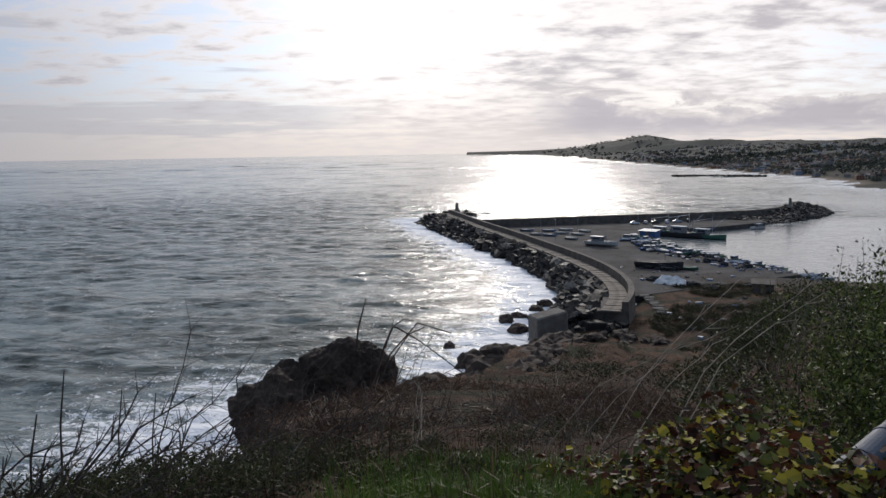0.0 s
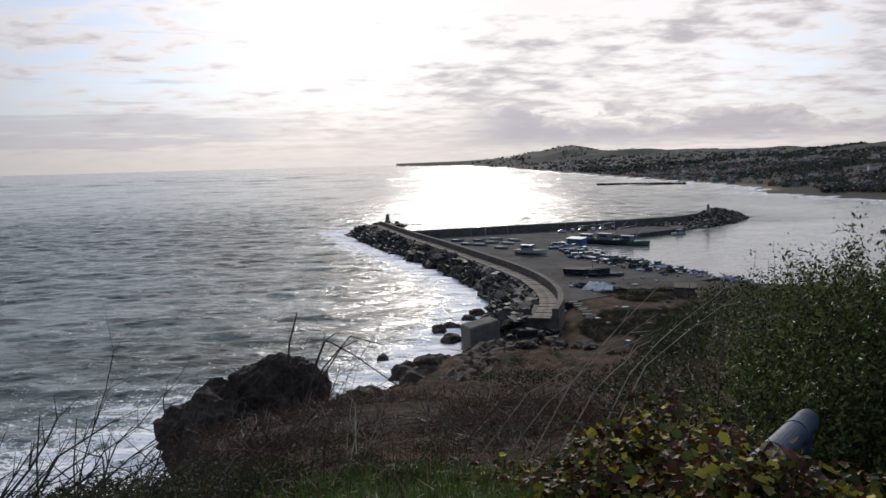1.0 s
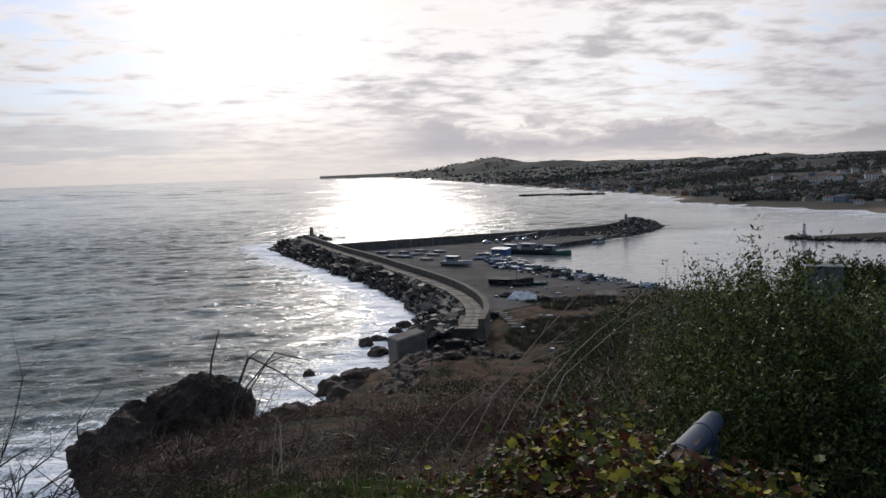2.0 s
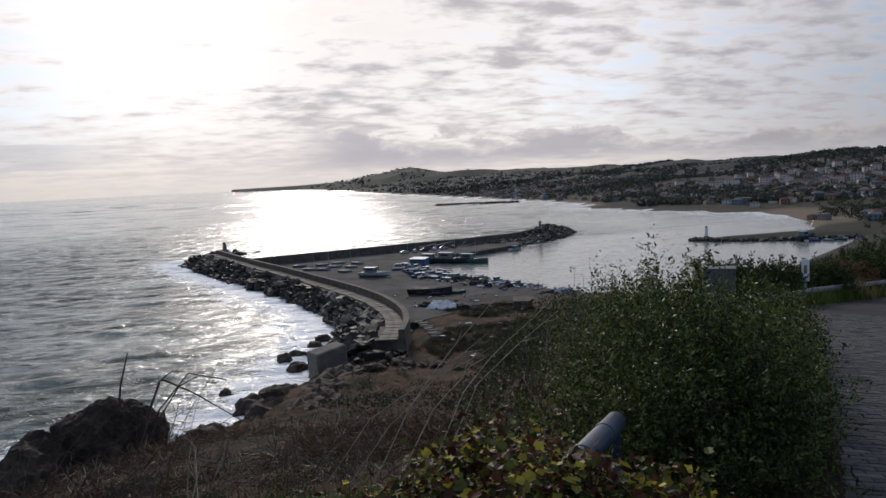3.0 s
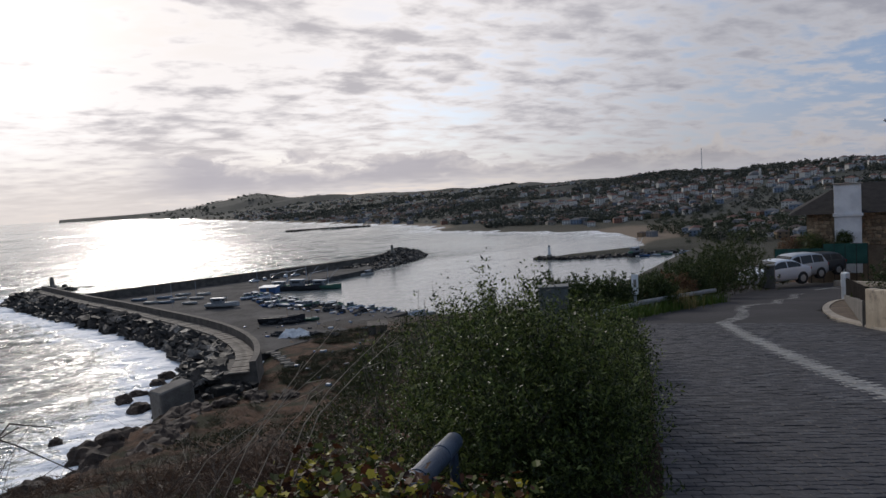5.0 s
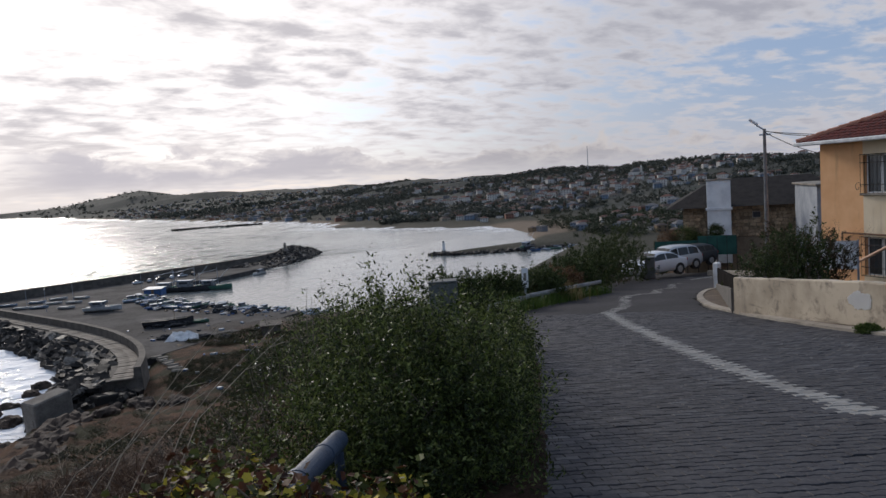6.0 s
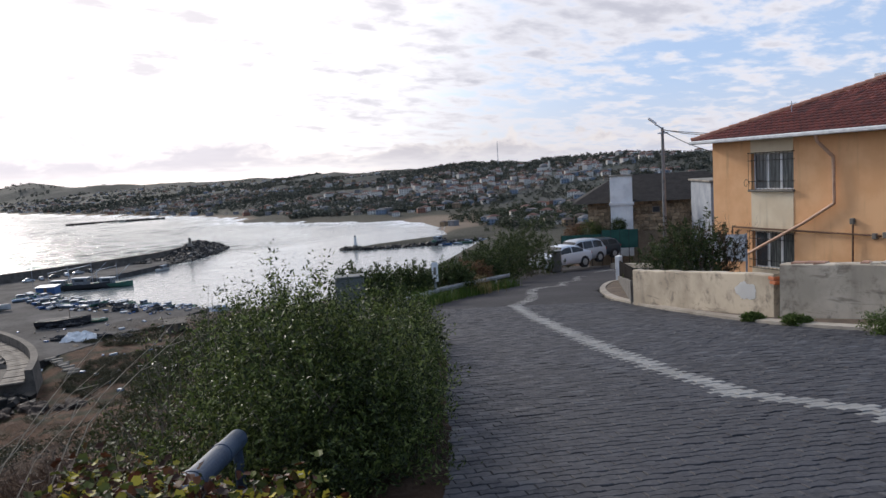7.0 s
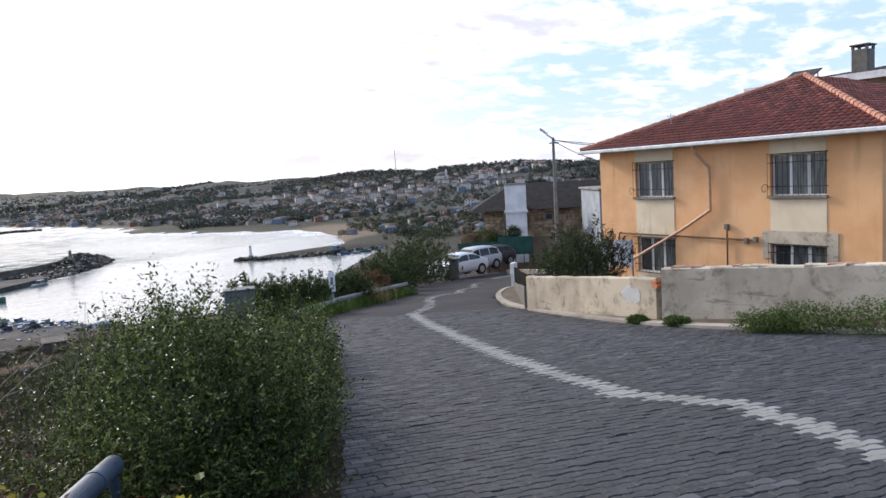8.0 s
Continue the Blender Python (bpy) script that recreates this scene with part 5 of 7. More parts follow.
def edge_crowns(s0, s1, n, leaves):
    out = []
    for k in range(n):
        s = s0 + (s1 - s0) * k / max(1, n - 1)
        x, y = along_edge(s, 0.47)
        out.append(((x, y, float(road_z(x, y)) + 0.24 + 0.09 * math.sin(k * 2.1 + s0)), (0.34, 0.42, 0.40 + 0.08 * math.cos(k * 1.7 + s0)), leaves))
    return out


shrub("shrub", (2.46, 3.92, -0.42), (2.60, 4.16, -0.04), (0.54, 0.66, 0.70), 62000, 0.033, 1, "dense dark green roadside shrub with small glossy leaves", stems=60, hollow=0.35, shoot=0.32,
      more=[((1.98, 4.35, -0.32), (0.42, 0.45, 0.40), 9000), ((1.66, 3.98, -0.50), (0.40, 0.45, 0.32), 4000), ((2.1, 3.45, -0.42), (0.45, 0.4, 0.38), 8000), ((2.02, 3.62, 0.02), (0.36, 0.34, 0.42), 10000)] + edge_crowns(-0.15, 1.6, 5, 8000))
shrub("shrub", (3.5, 5.7, -0.75), (3.45, 5.75, -0.30), (0.80, 0.95, 0.68), 40000, 0.035, 2, "bushy green shrub along the road edge", stems=40, shoot=0.28, more=edge_crowns(1.9, 4.0, 5, 4500))
shrub("shrub", (4.45, 7.7, -1.05), (4.4, 7.75, -0.72), (0.85, 1.0, 0.76), 24000, 0.042, 3, "bushy green shrub beside a metal box", stems=30, shoot=0.3, more=edge_crowns(4.4, 6.6, 5, 3000))


def sprigs(base, reach, count, seed, label):
    """Tall thin shoots with sparse leaves above a shrub."""
    rng = np.random.default_rng(seed)
    ob = holder("leafy_shoot", pose(*base), label, "shrub")
    pts = []
    for k in range(count):
        bm = bmesh.new()
        foot = Vector((rng.uniform(-1, 1) * reach[0], rng.uniform(-1, 1) * reach[1], -0.2))
        L = reach[2] * rng.uniform(0.65, 1.15)
        d = Vector((rng.normal() * 0.18, rng.normal() * 0.18, 1)).normalized()
        p = foot
        for j in range(5):
            q = p + d * L / 5
            rod(bm, p, q, 0.006 - 0.0009 * j, 0.0051 - 0.0009 * j, 4)
            d = (d + Vector(rng.normal(size=3)) * 0.12).normalized()
            if j > 1:
                pts += [tuple(p.lerp(q, rng.random()) + Vector(rng.normal(size=3)) * 0.035) for _ in range(11)]
            p = q
        part("stem", bm, TWIG, ob)
    pts = np.array(pts)
    part("foliage", leaf_mesh("foliage", pts, 0.030 * rng.uniform(0.6, 1.5, len(pts)), SHRUB_LEAF, rng), None, ob)


sprigs((2.62, 5.2, -0.32), (0.75, 0.5, 1.1), 30, 41, "thin leafy shoots rising above the shrub")
sprigs((3.6, 6.4, -0.36), (0.9, 0.8, 1.0), 30, 42, "thin leafy shoots at the shrub's top")
sprigs((2.65, 4.4, -0.18), (0.45, 0.5, 0.95), 16, 43, "thin leafy shoots of the dark shrub")


def broad_leaves(name, centres, sizes, mat, rng):
    """Lobed vine leaves: a fan of six points folded along the middle rib."""
    n = len(centres)
    d = rng.normal(size=(n, 3))
    d[:, 2] = d[:, 2] * 0.5 - 0.1
    d /= np.linalg.norm(d, axis=1)[:, None]
    side = np.cross(d, rng.normal(size=(n, 3)) * 0.6 + np.array([0, 0, 1.0]))
    side /= np.linalg.norm(side, axis=1)[:, None] + 1e-9
    nor = np.cross(side, d)
    L = sizes[:, None]
    ring = [(0.0, 0.0, 0.0), (0.10, 0.42, 0.12), (0.45, 0.34, 0.06), (0.62, 0.46, 0.10), (1.0, 0.0, -0.12), (0.62, -0.46, 0.10), (0.45, -0.34, 0.06), (0.10, -0.42, 0.12)]
    vs = np.stack([centres + d * L * a + side * L * b + nor * L * c for a, b, c in ring], 1).reshape(-1, 3)
    faces = []
    for k in range(n):
        b = 8 * k
        faces += [(b, b + 1, b + 2), (b, b + 2, b + 4), (b + 2, b + 3, b + 4), (b, b + 4, b + 6), (b + 4, b + 5, b + 6), (b, b + 6, b + 7)]
    return mesh_of(name, vs, faces, mat)


def bramble(base, radii, leaves, seed, label):
    rng = np.random.default_rng(seed)
    ob = holder("bramble", pose(*base), label, "bramble")
    pts, out = crown_points(rng, leaves, (0, 0, 0.1), radii, lumps=4, hollow=0.3, seed=seed)
    part("foliage", broad_leaves("foliage", pts, 0.031 * rng.uniform(0.5, 1.6, len(pts)), VINE_LEAF, rng), None, ob)
    for k in range(26):
        bm = bmesh.new()
        a = Vector((rng.normal() * radii[0] * 0.5, rng.normal() * radii[1] * 0.5, -0.25))
        b = Vector(pts[rng.integers(len(pts))])
        m = a.lerp(b, 0.5) + Vector((0, 0, 0.14))
        rod(bm, a, m, 0.006, 0.005, 5)
        rod(bm, m, b, 0.005, 0.003, 5)
        part("stem", bm, TWIG, ob)


bramble((1.0, 3.05, -0.12), (0.50, 0.38, 0.38), 9500, 51, "bramble with yellow, green and rust red autumn leaves")
bramble((1.55, 2.62, -0.12), (0.27, 0.2, 0.32), 2200, 52, "bramble with yellowing leaves beside the steel pipe")
bramble((1.02, 2.62, 0.08), (0.30, 0.24, 0.30), 1500, 54, "bramble with yellow and rust leaves round the pipe")
bramble((1.04, 2.40, 0.27), (0.19, 0.13, 0.17), 620, 56, "bramble leaves before the pipe's end")
bramble((1.32, 2.56, 0.02), (0.22, 0.16, 0.28), 900, 55, "bramble shoots with yellow leaves below the pipe")
bramble((0.5, 3.6, -0.45), (0.45, 0.36, 0.3), 3000, 53, "low bramble with rust red and green leaves")

rail = holder("pipe_rail", pose(0, 0, 0), "blue grey steel pipe rail running into the bushes", "rail")
bm = bmesh.new()
rod(bm, (1.09, 2.49, 0.415), (1.72, 3.36, 0.235), 0.048, sides=24)
rod(bm, (1.215, 2.663, 0.379), (1.235, 2.691, 0.374), 0.052, 0.052, sides=24)
rod(bm, (1.50, 3.056, 0.298), (1.52, 3.084, 0.292), 0.052, 0.052, sides=24)
part("pipe", bm, BLUE_STEEL, rail)
bm = bmesh.new()
rod(bm, (1.08, 2.476, 0.418), (1.09, 2.49, 0.415), 0.041, 0.048, sides=24)
part("end_cap", bm, DARK_METAL, rail)
bm = bmesh.new()
rod(bm, (1.705, 3.34, 0.215), (1.76, 3.42, -0.6), 0.025, sides=12)
part("post", bm, BLUE_STEEL, rail)

grng = np.random.default_rng(9)
# green grass on the brow, dry stalks and weeds down the slope
n = 21000
a, r = grng.uniform(-0.22, 0.30, n), 2.7 + 1.9 * grng.random(n) ** 1.2
keep = np.array([noise.noise((x * 1.6, y * 1.6, 0)) > -0.22 for x, y in zip(r * np.sin(a), r * np.cos(a))]) & (grng.random(n) < ease(a, -0.24, 0.02))
a, r = a[keep], r[keep]
tagged(new("grass", blades("grass", r * np.sin(a), r * np.cos(a), grng.uniform(0.06, 0.19, len(a)), 0.0034, GRASS, grng, 0.75)), "short green grass on the brow of the slope", "grass", kind="stuff")
n = 11000
a, r = grng.uniform(-0.75, 0.62, n), 2.9 * (75 / 2.9) ** (grng.random(n) ** 1.1)
x, y = r * np.sin(a), r * np.cos(a)
lz, le, lsd, ld = land(x, y)
keep = (lsd > 7) & (le > 0.3) & np.array([noise.noise((p * 0.45, q * 0.45, 3)) > -0.12 for p, q in zip(x, y)])
x, y, lz, r = x[keep], y[keep], lz[keep], r[keep]
tagged(new("dry_grass", blades("dry_grass", x, y, grng.uniform(0.08, 0.30, len(x)) * (1 + r * 0.02), 0.0035, DRY, grng, 1.6, lz)), "dry brown grass and stalks on the slope", "grass", kind="stuff")
# loose stones
n = 500
a, r = grng.uniform(-0.5, 0.45, n), 9 * (120 / 9) ** (grng.random(n) ** 0.8)
x, y = r * np.sin(a), r * np.cos(a)
lz, le, lsd, ld = land(x, y)
poses = []
for k in np.flatnonzero((lsd > 2) & (le > 1)):
    s = (0.02 + 0.0016 * r[k]) * grng.uniform(0.4, 1.8) ** 1.5
    poses.append((int(grng.integers(5)), pose(x[k], y[k], lz[k] + s * 0.15, grng.uniform(-30, 30), grng.uniform(-30, 30), grng.uniform(0, 180)) @ Matrix.Diagonal((s * 1.4, s, s * 0.7, 1))))
v, f = merge_copies(BOULDERS, poses)
tagged(new("rubble", mesh_of("rubble", v, f, plain("pale_rubble", (0.04, 0.027, 0.020), (0.12, 0.09, 0.07), 0.8, 0.9, own=False))), "loose stones strewn over the bare slope", "stones", kind="stuff")

BROWN_TWIG = plain("red_brown_twig", (0.06, 0.032, 0.02), (0.15, 0.085, 0.055), 8, 0.9)
DULL_LEAF = foliage("dull_leaf", [(0.0, (0.018, 0.022, 0.010)), (0.7, (0.045, 0.055, 0.020)), (1.0, (0.085, 0.085, 0.035))])
DARK_TWIG = plain("dark_dead_twig", (0.035, 0.025, 0.02), (0.10, 0.075, 0.06), 8, 0.9)
for k, (az, d, L) in enumerate(((-35, 4.6, 0.9), (-31, 5.6, 1.2), (-28, 6.2, 1.5), (-25, 6.8, 1.7), (-22.5, 7.6, 1.8), (-30, 4.4, 0.9), (-19, 8.5, 1.6), (-24, 5.2, 1.1), (-37, 3.9, 0.7), (-33, 6.4, 1.3), (-27, 8.2, 1.6), (-21, 9.6, 1.7))):
    x, y = d * math.sin(radians(az)), d * math.cos(radians(az)) + 0.37
    twig_bush("dead_shrub", (x, y, land_at(x, y)), 20, L * 0.95, 0.8, (0.95, 0.15, 0.30), 70 + k, "bare dark dead shrub leaning on the slope", DARK_TWIG, 0.013)
# thin dead stalks and an arching dead shrub by the rock
twig_bush("dead_shrub", (-6.3, 40.2, land_at(-6.3, 40.2) + 0.1), 12, 4.2, 1.0, (1.0, 0.0, 0.40), 90, "arching dead shrub beside the rock", DARK_TWIG, 0.045, 3)
branch = holder("dead_branch", pose(-6.58, 40.0, -10.8), "bent dark dead branch arching from the rock", "branch")
for way, r in (([(0, 0, -1.0), (0.4, 0, 0.9), (1.1, 0, 2.5), (1.35, 0, 2.45), (2.67, 0, 1.64), (5.1, 0, -0.25)], 0.075), ([(0.2, 0.1, -1.0), (0.9, 0.1, 0.9), (2.5, 0.1, 2.7), (4.4, 0.1, 2.1)], 0.045), ([(0.1, -0.1, -1.0), (0.9, -0.1, 0.5), (2.0, -0.1, 2.1), (2.9, -0.1, 2.5)], 0.045), ([(1.1, 0, 2.5), (1.7, 0.1, 2.9), (2.3, 0.1, 2.8)], 0.03)):
    bm = bmesh.new()
    for q, (p0, p1) in enumerate(zip(way[:-1], way[1:])):
        rod(bm, p0, p1, r * (1 - 0.13 * q), r * (1 - 0.13 * (q + 1)), 6)
    part("stem", bm, DARK_TWIG, branch)
bm = bmesh.new()
stalk = holder("dead_stalk", pose(-7.9, 41.2, -9.9), "single dark dead stalk on the rock", "stalk")
rod(bm, (0, 0, -0.4), (0.25, 0, 1.3), 0.06, 0.05, 6)
rod(bm, (0.25, 0, 1.3), (0.75, 0, 3.0), 0.05, 0.03, 6)
part("stem", bm, DARK_TWIG, stalk)
for k, (az, d, L) in enumerate(((-34.5, 4.4, 0.65), (-32.5, 5.2, 0.95), (-28.8, 6.3, 1.0), (-26.5, 6.6, 1.05))):
    x, y = d * math.sin(radians(az)), d * math.cos(radians(az)) + 0.37
    stalk = holder("dead_stalk", pose(x, y, land_at(x, y)), "upright dark dead stalk", "stalk")
    bm = bmesh.new()
    rod(bm, (0, 0, -0.05), (0.03, 0, L * 0.6), 0.009, 0.007, 5)
    rod(bm, (0.03, 0, L * 0.6), (0.09, 0, L), 0.007, 0.004, 5)
    part("stem", bm, DARK_TWIG, stalk)
# long pale reeds leaning out of the bramble
reed = plain("pale_dry_reed", (0.22, 0.17, 0.12), (0.46, 0.38, 0.28), 5, 0.8)
rrng = random.Random(31)
REEDS = [((0.91, 4.52, 0.05), (1.72, 5.12, 0.59)), ((1.19, 4.24, 0.20), (2.05, 4.87, 0.60)), ((1.30, 4.31, 0.22), (2.05, 4.76, 0.52)), ((0.80, 4.65, -0.09), (1.61, 5.05, 0.35)),
         ((1.03, 4.39, 0.06), (1.49, 4.77, 0.25)), ((0.71, 4.87, -0.10), (1.75, 5.32, 0.18))]
for k, (a, b) in enumerate(REEDS):
    a, b = Vector(a), Vector(b)
    slant = (b - a).normalized()
    foot = a - slant * min(0.5, (a.z - land_at(a.x, a.y)) / max(slant.z, 0.2))
    foot.z = min(foot.z, land_at(foot.x, foot.y) + 0.05)
    ob = holder("reed", pose(*foot), "long pale dry reed leaning over the slope", "reed", "leaning reeds")
    bm = bmesh.new()
    way = [Vector((0, 0, -0.05)), a - foot] + [(a - foot).lerp(b - foot, u) + Vector((rrng.uniform(-0.02, 0.02), 0, 0.03 * math.sin(u * 3.14) + rrng.uniform(-0.012, 0.012))) for u in (0.25, 0.5, 0.75, 1.0)]
    for q, (p0, p1) in enumerate(zip(way[:-1], way[1:])):
        rod(bm, p0, p1, 0.0036 - 0.0004 * q, 0.0032 - 0.0004 * q, 5)
    part("stem", bm, reed, ob)
    for q in (3, 4):
        bm = bmesh.new()
        rod(bm, way[q], way[q] + Vector((rrng.uniform(0.05, 0.16), rrng.uniform(-0.05, 0.1), rrng.uniform(-0.02, 0.12))), 0.0035, 0.0015, 4)
        part("side_stem", bm, reed, ob)
# long fallen stalks and brushwood lying over the upper slope
for k in range(26):
    az, d = -20 + 1.45 * k + rrng.uniform(-2, 2), 4.6 + 5.5 * rrng.random()
    x, y = d * math.sin(radians(az)), d * math.cos(radians(az)) + 0.3
    twig_bush("brushwood", (x, y, land_at(x, y) + 0.05), 6, rrng.uniform(1.1, 1.9), 0.9, (0.9 if k % 4 else -0.6, rrng.uniform(-0.3, 0.3), 0.22), 600 + k, "long dry fallen stalks lying over the slope", (DARK_TWIG, TWIG, BROWN_TWIG)[k % 3], 0.0055, 2)
# low dark leafy clumps at the brow
for k, (az, d, r) in enumerate(((-37, 4.2, 0.30), (-32, 4.9, 0.36), (-28, 5.6, 0.40), (-24, 5.4, 0.36), (-20, 5.0, 0.30), (-34, 6.2, 0.4), (-16, 5.6, 0.3), (-12, 5.2, 0.26), (-6, 6.0, 0.3), (2, 6.6, 0.3), (7, 7.4, 0.4))):
    x, y = d * math.sin(radians(az)), d * math.cos(radians(az)) + 0.37
    shrub("low_shrub", (x, y, land_at(x, y)), (x, y, land_at(x, y) + r * 0.02), (r * 1.2, r * 1.0, r * 0.5), 1300, 0.036, 650 + k, "low dark leafy shrub on the brow of the slope", DULL_LEAF, 8, 0.25)
for k in range(22):
    az, d = -36 + 1.75 * k + rrng.uniform(-1.5, 1.5), 3.5 + 1.6 * rrng.random()
    x, y = d * math.sin(radians(az)), d * math.cos(radians(az)) + 0.37
    r = rrng.uniform(0.20, 0.32) if az < -14 else rrng.uniform(0.08, 0.15)
    shrub("low_shrub", (x, y, land_at(x, y)), (x, y, land_at(x, y) + r * 0.05), (r * 1.5, r * 1.2, r * 0.8), 1100, 0.03, 800 + k, "low dark leafy weeds among dry twigs", DULL_LEAF, 6, 0.2)
for k in range(18):
    az, d = -38 + 1.5 * k + rrng.uniform(-1, 1), 3.4 + 1.8 * rrng.random()
    x, y = d * math.sin(radians(az)), d * math.cos(radians(az)) + 0.37
    twig_bush("dead_shrub", (x, y, land_at(x, y)), 9, rrng.uniform(0.5, 0.95), 0.5, (0.8, 0.1, 0.45), 840 + k, "tangle of dark dead twigs on the brow", DARK_TWIG, 0.006)
# weedy dry shrubs scattered over the slope
for k in range(46):
    az, d = rrng.uniform(-16, 24), 5 + 30 * rrng.random() ** 1.4
    x, y = d * math.sin(radians(az)), d * math.cos(radians(az))
    twig_bush("dry_weed", (x, y, land_at(x, y)), 7, rrng.uniform(0.35, 0.6) * (1 + d * 0.03), 0.3, (rrng.uniform(-0.3, 0.5), 0, 0.9), 200 + k, "dry brown weed on the slope", TWIG if k % 3 else reed, 0.004 + 0.0005 * d)
for k in range(14):
    az, d = rrng.uniform(15, 25), 12 + 18 * rrng.random()
    x, y = d * math.sin(radians(az)), d * math.cos(radians(az))
    s = 0.5 + 0.02 * d
    shrub("low_shrub", (x, y, land_at(x, y)), (x, y, land_at(x, y) + 0.2), (s * 1.3, s * 1.1, s * 0.7), 900, 0.06 + 0.003 * d, 300 + k, "low brownish green shrub on the slope", DULL_LEAF, 8, 0.3)

# dark scrub over the lower slope and the rough ground behind the parapet
def scrub_field():
    rng = np.random.default_rng(66)
    n = 420
    x = np.concatenate([rng.uniform(4, 62, n), rng.uniform(30, 64, 1700)])
    y = np.concatenate([rng.uniform(30, 150, n), rng.uniform(112, 176, 1700)])
    z, e, sd, d = land(x, y)
    keep = (sd > 9) & (e > 5) & np.array([noise.noise((a * 0.06, b * 0.06, 2)) > -0.22 for a, b in zip(x, y)])
    x, y, z = x[keep], y[keep], z[keep]
    size = rng.uniform(0.35, 1.15, len(x))
    m = 200
    dd = rng.normal(size=(len(x), m, 3))
    dd /= np.linalg.norm(dd, axis=2)[:, :, None]
    c = np.stack([x, y, z + size * 0.25], -1)[:, None, :] + dd * (size[:, None, None] * np.array([1.2, 1.2, 0.6])) * rng.uniform(0.3, 1.05, (len(x), m, 1))
    pts = c.reshape(-1, 3)
    me = leaf_mesh("scrub", pts, np.repeat(size, m) * 0.2 * rng.uniform(0.6, 1.3, len(pts)), SCRUB_LEAF, rng, 0.5, 0.3, 0.5)
    tagged(new("scrub", me), "dark low scrub over the lower slope", "scrub", kind="stuff")


scrub_field()


def dry_tangle():
    """Low heaps of reddish dry stalks over the bare part of the slope."""
    rng = np.random.default_rng(67)
    n = 2600
    a, r = rng.uniform(-0.32, 0.42, n), 7.5 * (70 / 7.5) ** rng.random(n)
    x, y = r * np.sin(a), r * np.cos(a)
    z, e, sd, d = land(x, y)
    keep = (sd > 4) & (e > 1.5) & np.array([noise.noise((p * 0.22, q * 0.22, 5)) + 0.5 * noise.noise((p * 0.9, q * 0.9, 8)) > 0.16 + 0.006 * min(t, 40.0) for p, q, t in zip(x, y, r)])
    x, y, z, r = x[keep], y[keep], z[keep], r[keep]
    m = 46
    size = (0.16 + 0.007 * r) * rng.uniform(0.6, 1.4, len(x))
    off = rng.normal(size=(len(x), m, 3)) * (size[:, None, None] * np.array([1.0, 1.0, 0.22]))
    pts = (np.stack([x, y, z + size * 0.15], -1)[:, None, :] + off).reshape(-1, 3)
    me = leaf_mesh("dry_tangle", pts, np.repeat(size, m) * rng.uniform(0.5, 1.5, len(pts)), TANGLE, rng, 0.15, 0.1, 0.05)
    tagged(new("dry_tangle", me), "tangled reddish brown dry stalks over the slope", "dry stalks", kind="stuff")


TANGLE = foliage("dry_stalk", [(0.0, (0.026, 0.016, 0.011)), (0.55, (0.072, 0.042, 0.027)), (0.9, (0.13, 0.085, 0.057)), (1.0, (0.30, 0.23, 0.17))])
dry_tangle()


# ---- along the road ----
def at_az(az, d, el):
    """A point by bearing, distance and elevation from the place where the camera ends."""
    return (0.3 + d * math.sin(radians(az)), 0.02 + d * math.cos(radians(az)), 1.48 + d * math.tan(radians(el)))


HEDGE = [(34.5, 19, -7.6, 0.8, 0), (37.5, 20.5, -7.5, 0.8, 0), (41.0, 23.8, -7.4, 0.9, 0), (42.8, 26.5, -7.5, 0.7, 1), (43.8, 29, -6.5, 1.0, 0), (45.0, 33, -5.8, 1.3, 0), (46.2, 37, -5.1, 1.5, 0), (47.4, 41, -4.7, 1.6, 0), (48.3, 43, -5.0, 1.5, 0), (48.9, 43, -5.7, 1.3, 0)]
GARDEN_RED = foliage("reddish_leaf", [(0.0, (0.016, 0.012, 0.008)), (0.5, (0.040, 0.036, 0.016)), (0.85, (0.075, 0.060, 0.028)), (1.0, (0.13, 0.06, 0.035))])
HEDGE_LEAF = foliage("hedge_leaf", [(0.0, (0.016, 0.026, 0.010)), (0.6, (0.042, 0.062, 0.018)), (1.0, (0.085, 0.105, 0.034))])
for k, (az, d, el, r, kind) in enumerate(HEDGE):
    x, y, top = at_az(az, d, el)
    foot = land_at(x, y)
    mid = (top + foot) / 2
    shrub("hedge_shrub" if kind == 0 else "dry_bush", (x, y, foot), (x, y, mid), (r, r, max(0.5, (top - foot) / 2)), 13000, 0.095, 400 + k,
          ("dark green roadside shrub", "withered brown bush by the guard rail", "reddish brown dry bush by the guard rail")[kind], (HEDGE_LEAF, BROWN_LEAF, BROWN_LEAF)[kind], 16, 0.3, shoot=0.25)
x, y, top = at_az(41.9, 24.6, -8.3)
g = np.random.default_rng(77)
xs, ys = x + g.normal(0, 0.45, 1800), y + g.normal(0, 0.5, 1800)
tagged(new("golden_grass", blades("golden_grass", xs, ys, g.uniform(0.35, 0.9, 1800), 0.006, GOLD, g, 0.45)), "golden dry grass tuft beside the guard rail", "grass", kind="stuff")
# weeds that grow along the road's left edge
pts = resample([p for p in ROAD_LEFT if p[0] >= 2.9][:8], 0.05)
xs = np.array([p.x + g.normal(0, 0.16) - 0.15 for p in pts for _ in range(14)])
ys = np.array([p.y + g.normal(0, 0.16) + 0.15 for p in pts for _ in range(14)])
tagged(new("verge_grass", blades("verge_grass", xs, ys, g.uniform(0.04, 0.13, len(xs)) + 0.22 * (xs > 9), 0.004 + 0.004 * (xs > 9), GRASS, g, 0.6)), "green grass along the road's edge", "grass", kind="stuff")

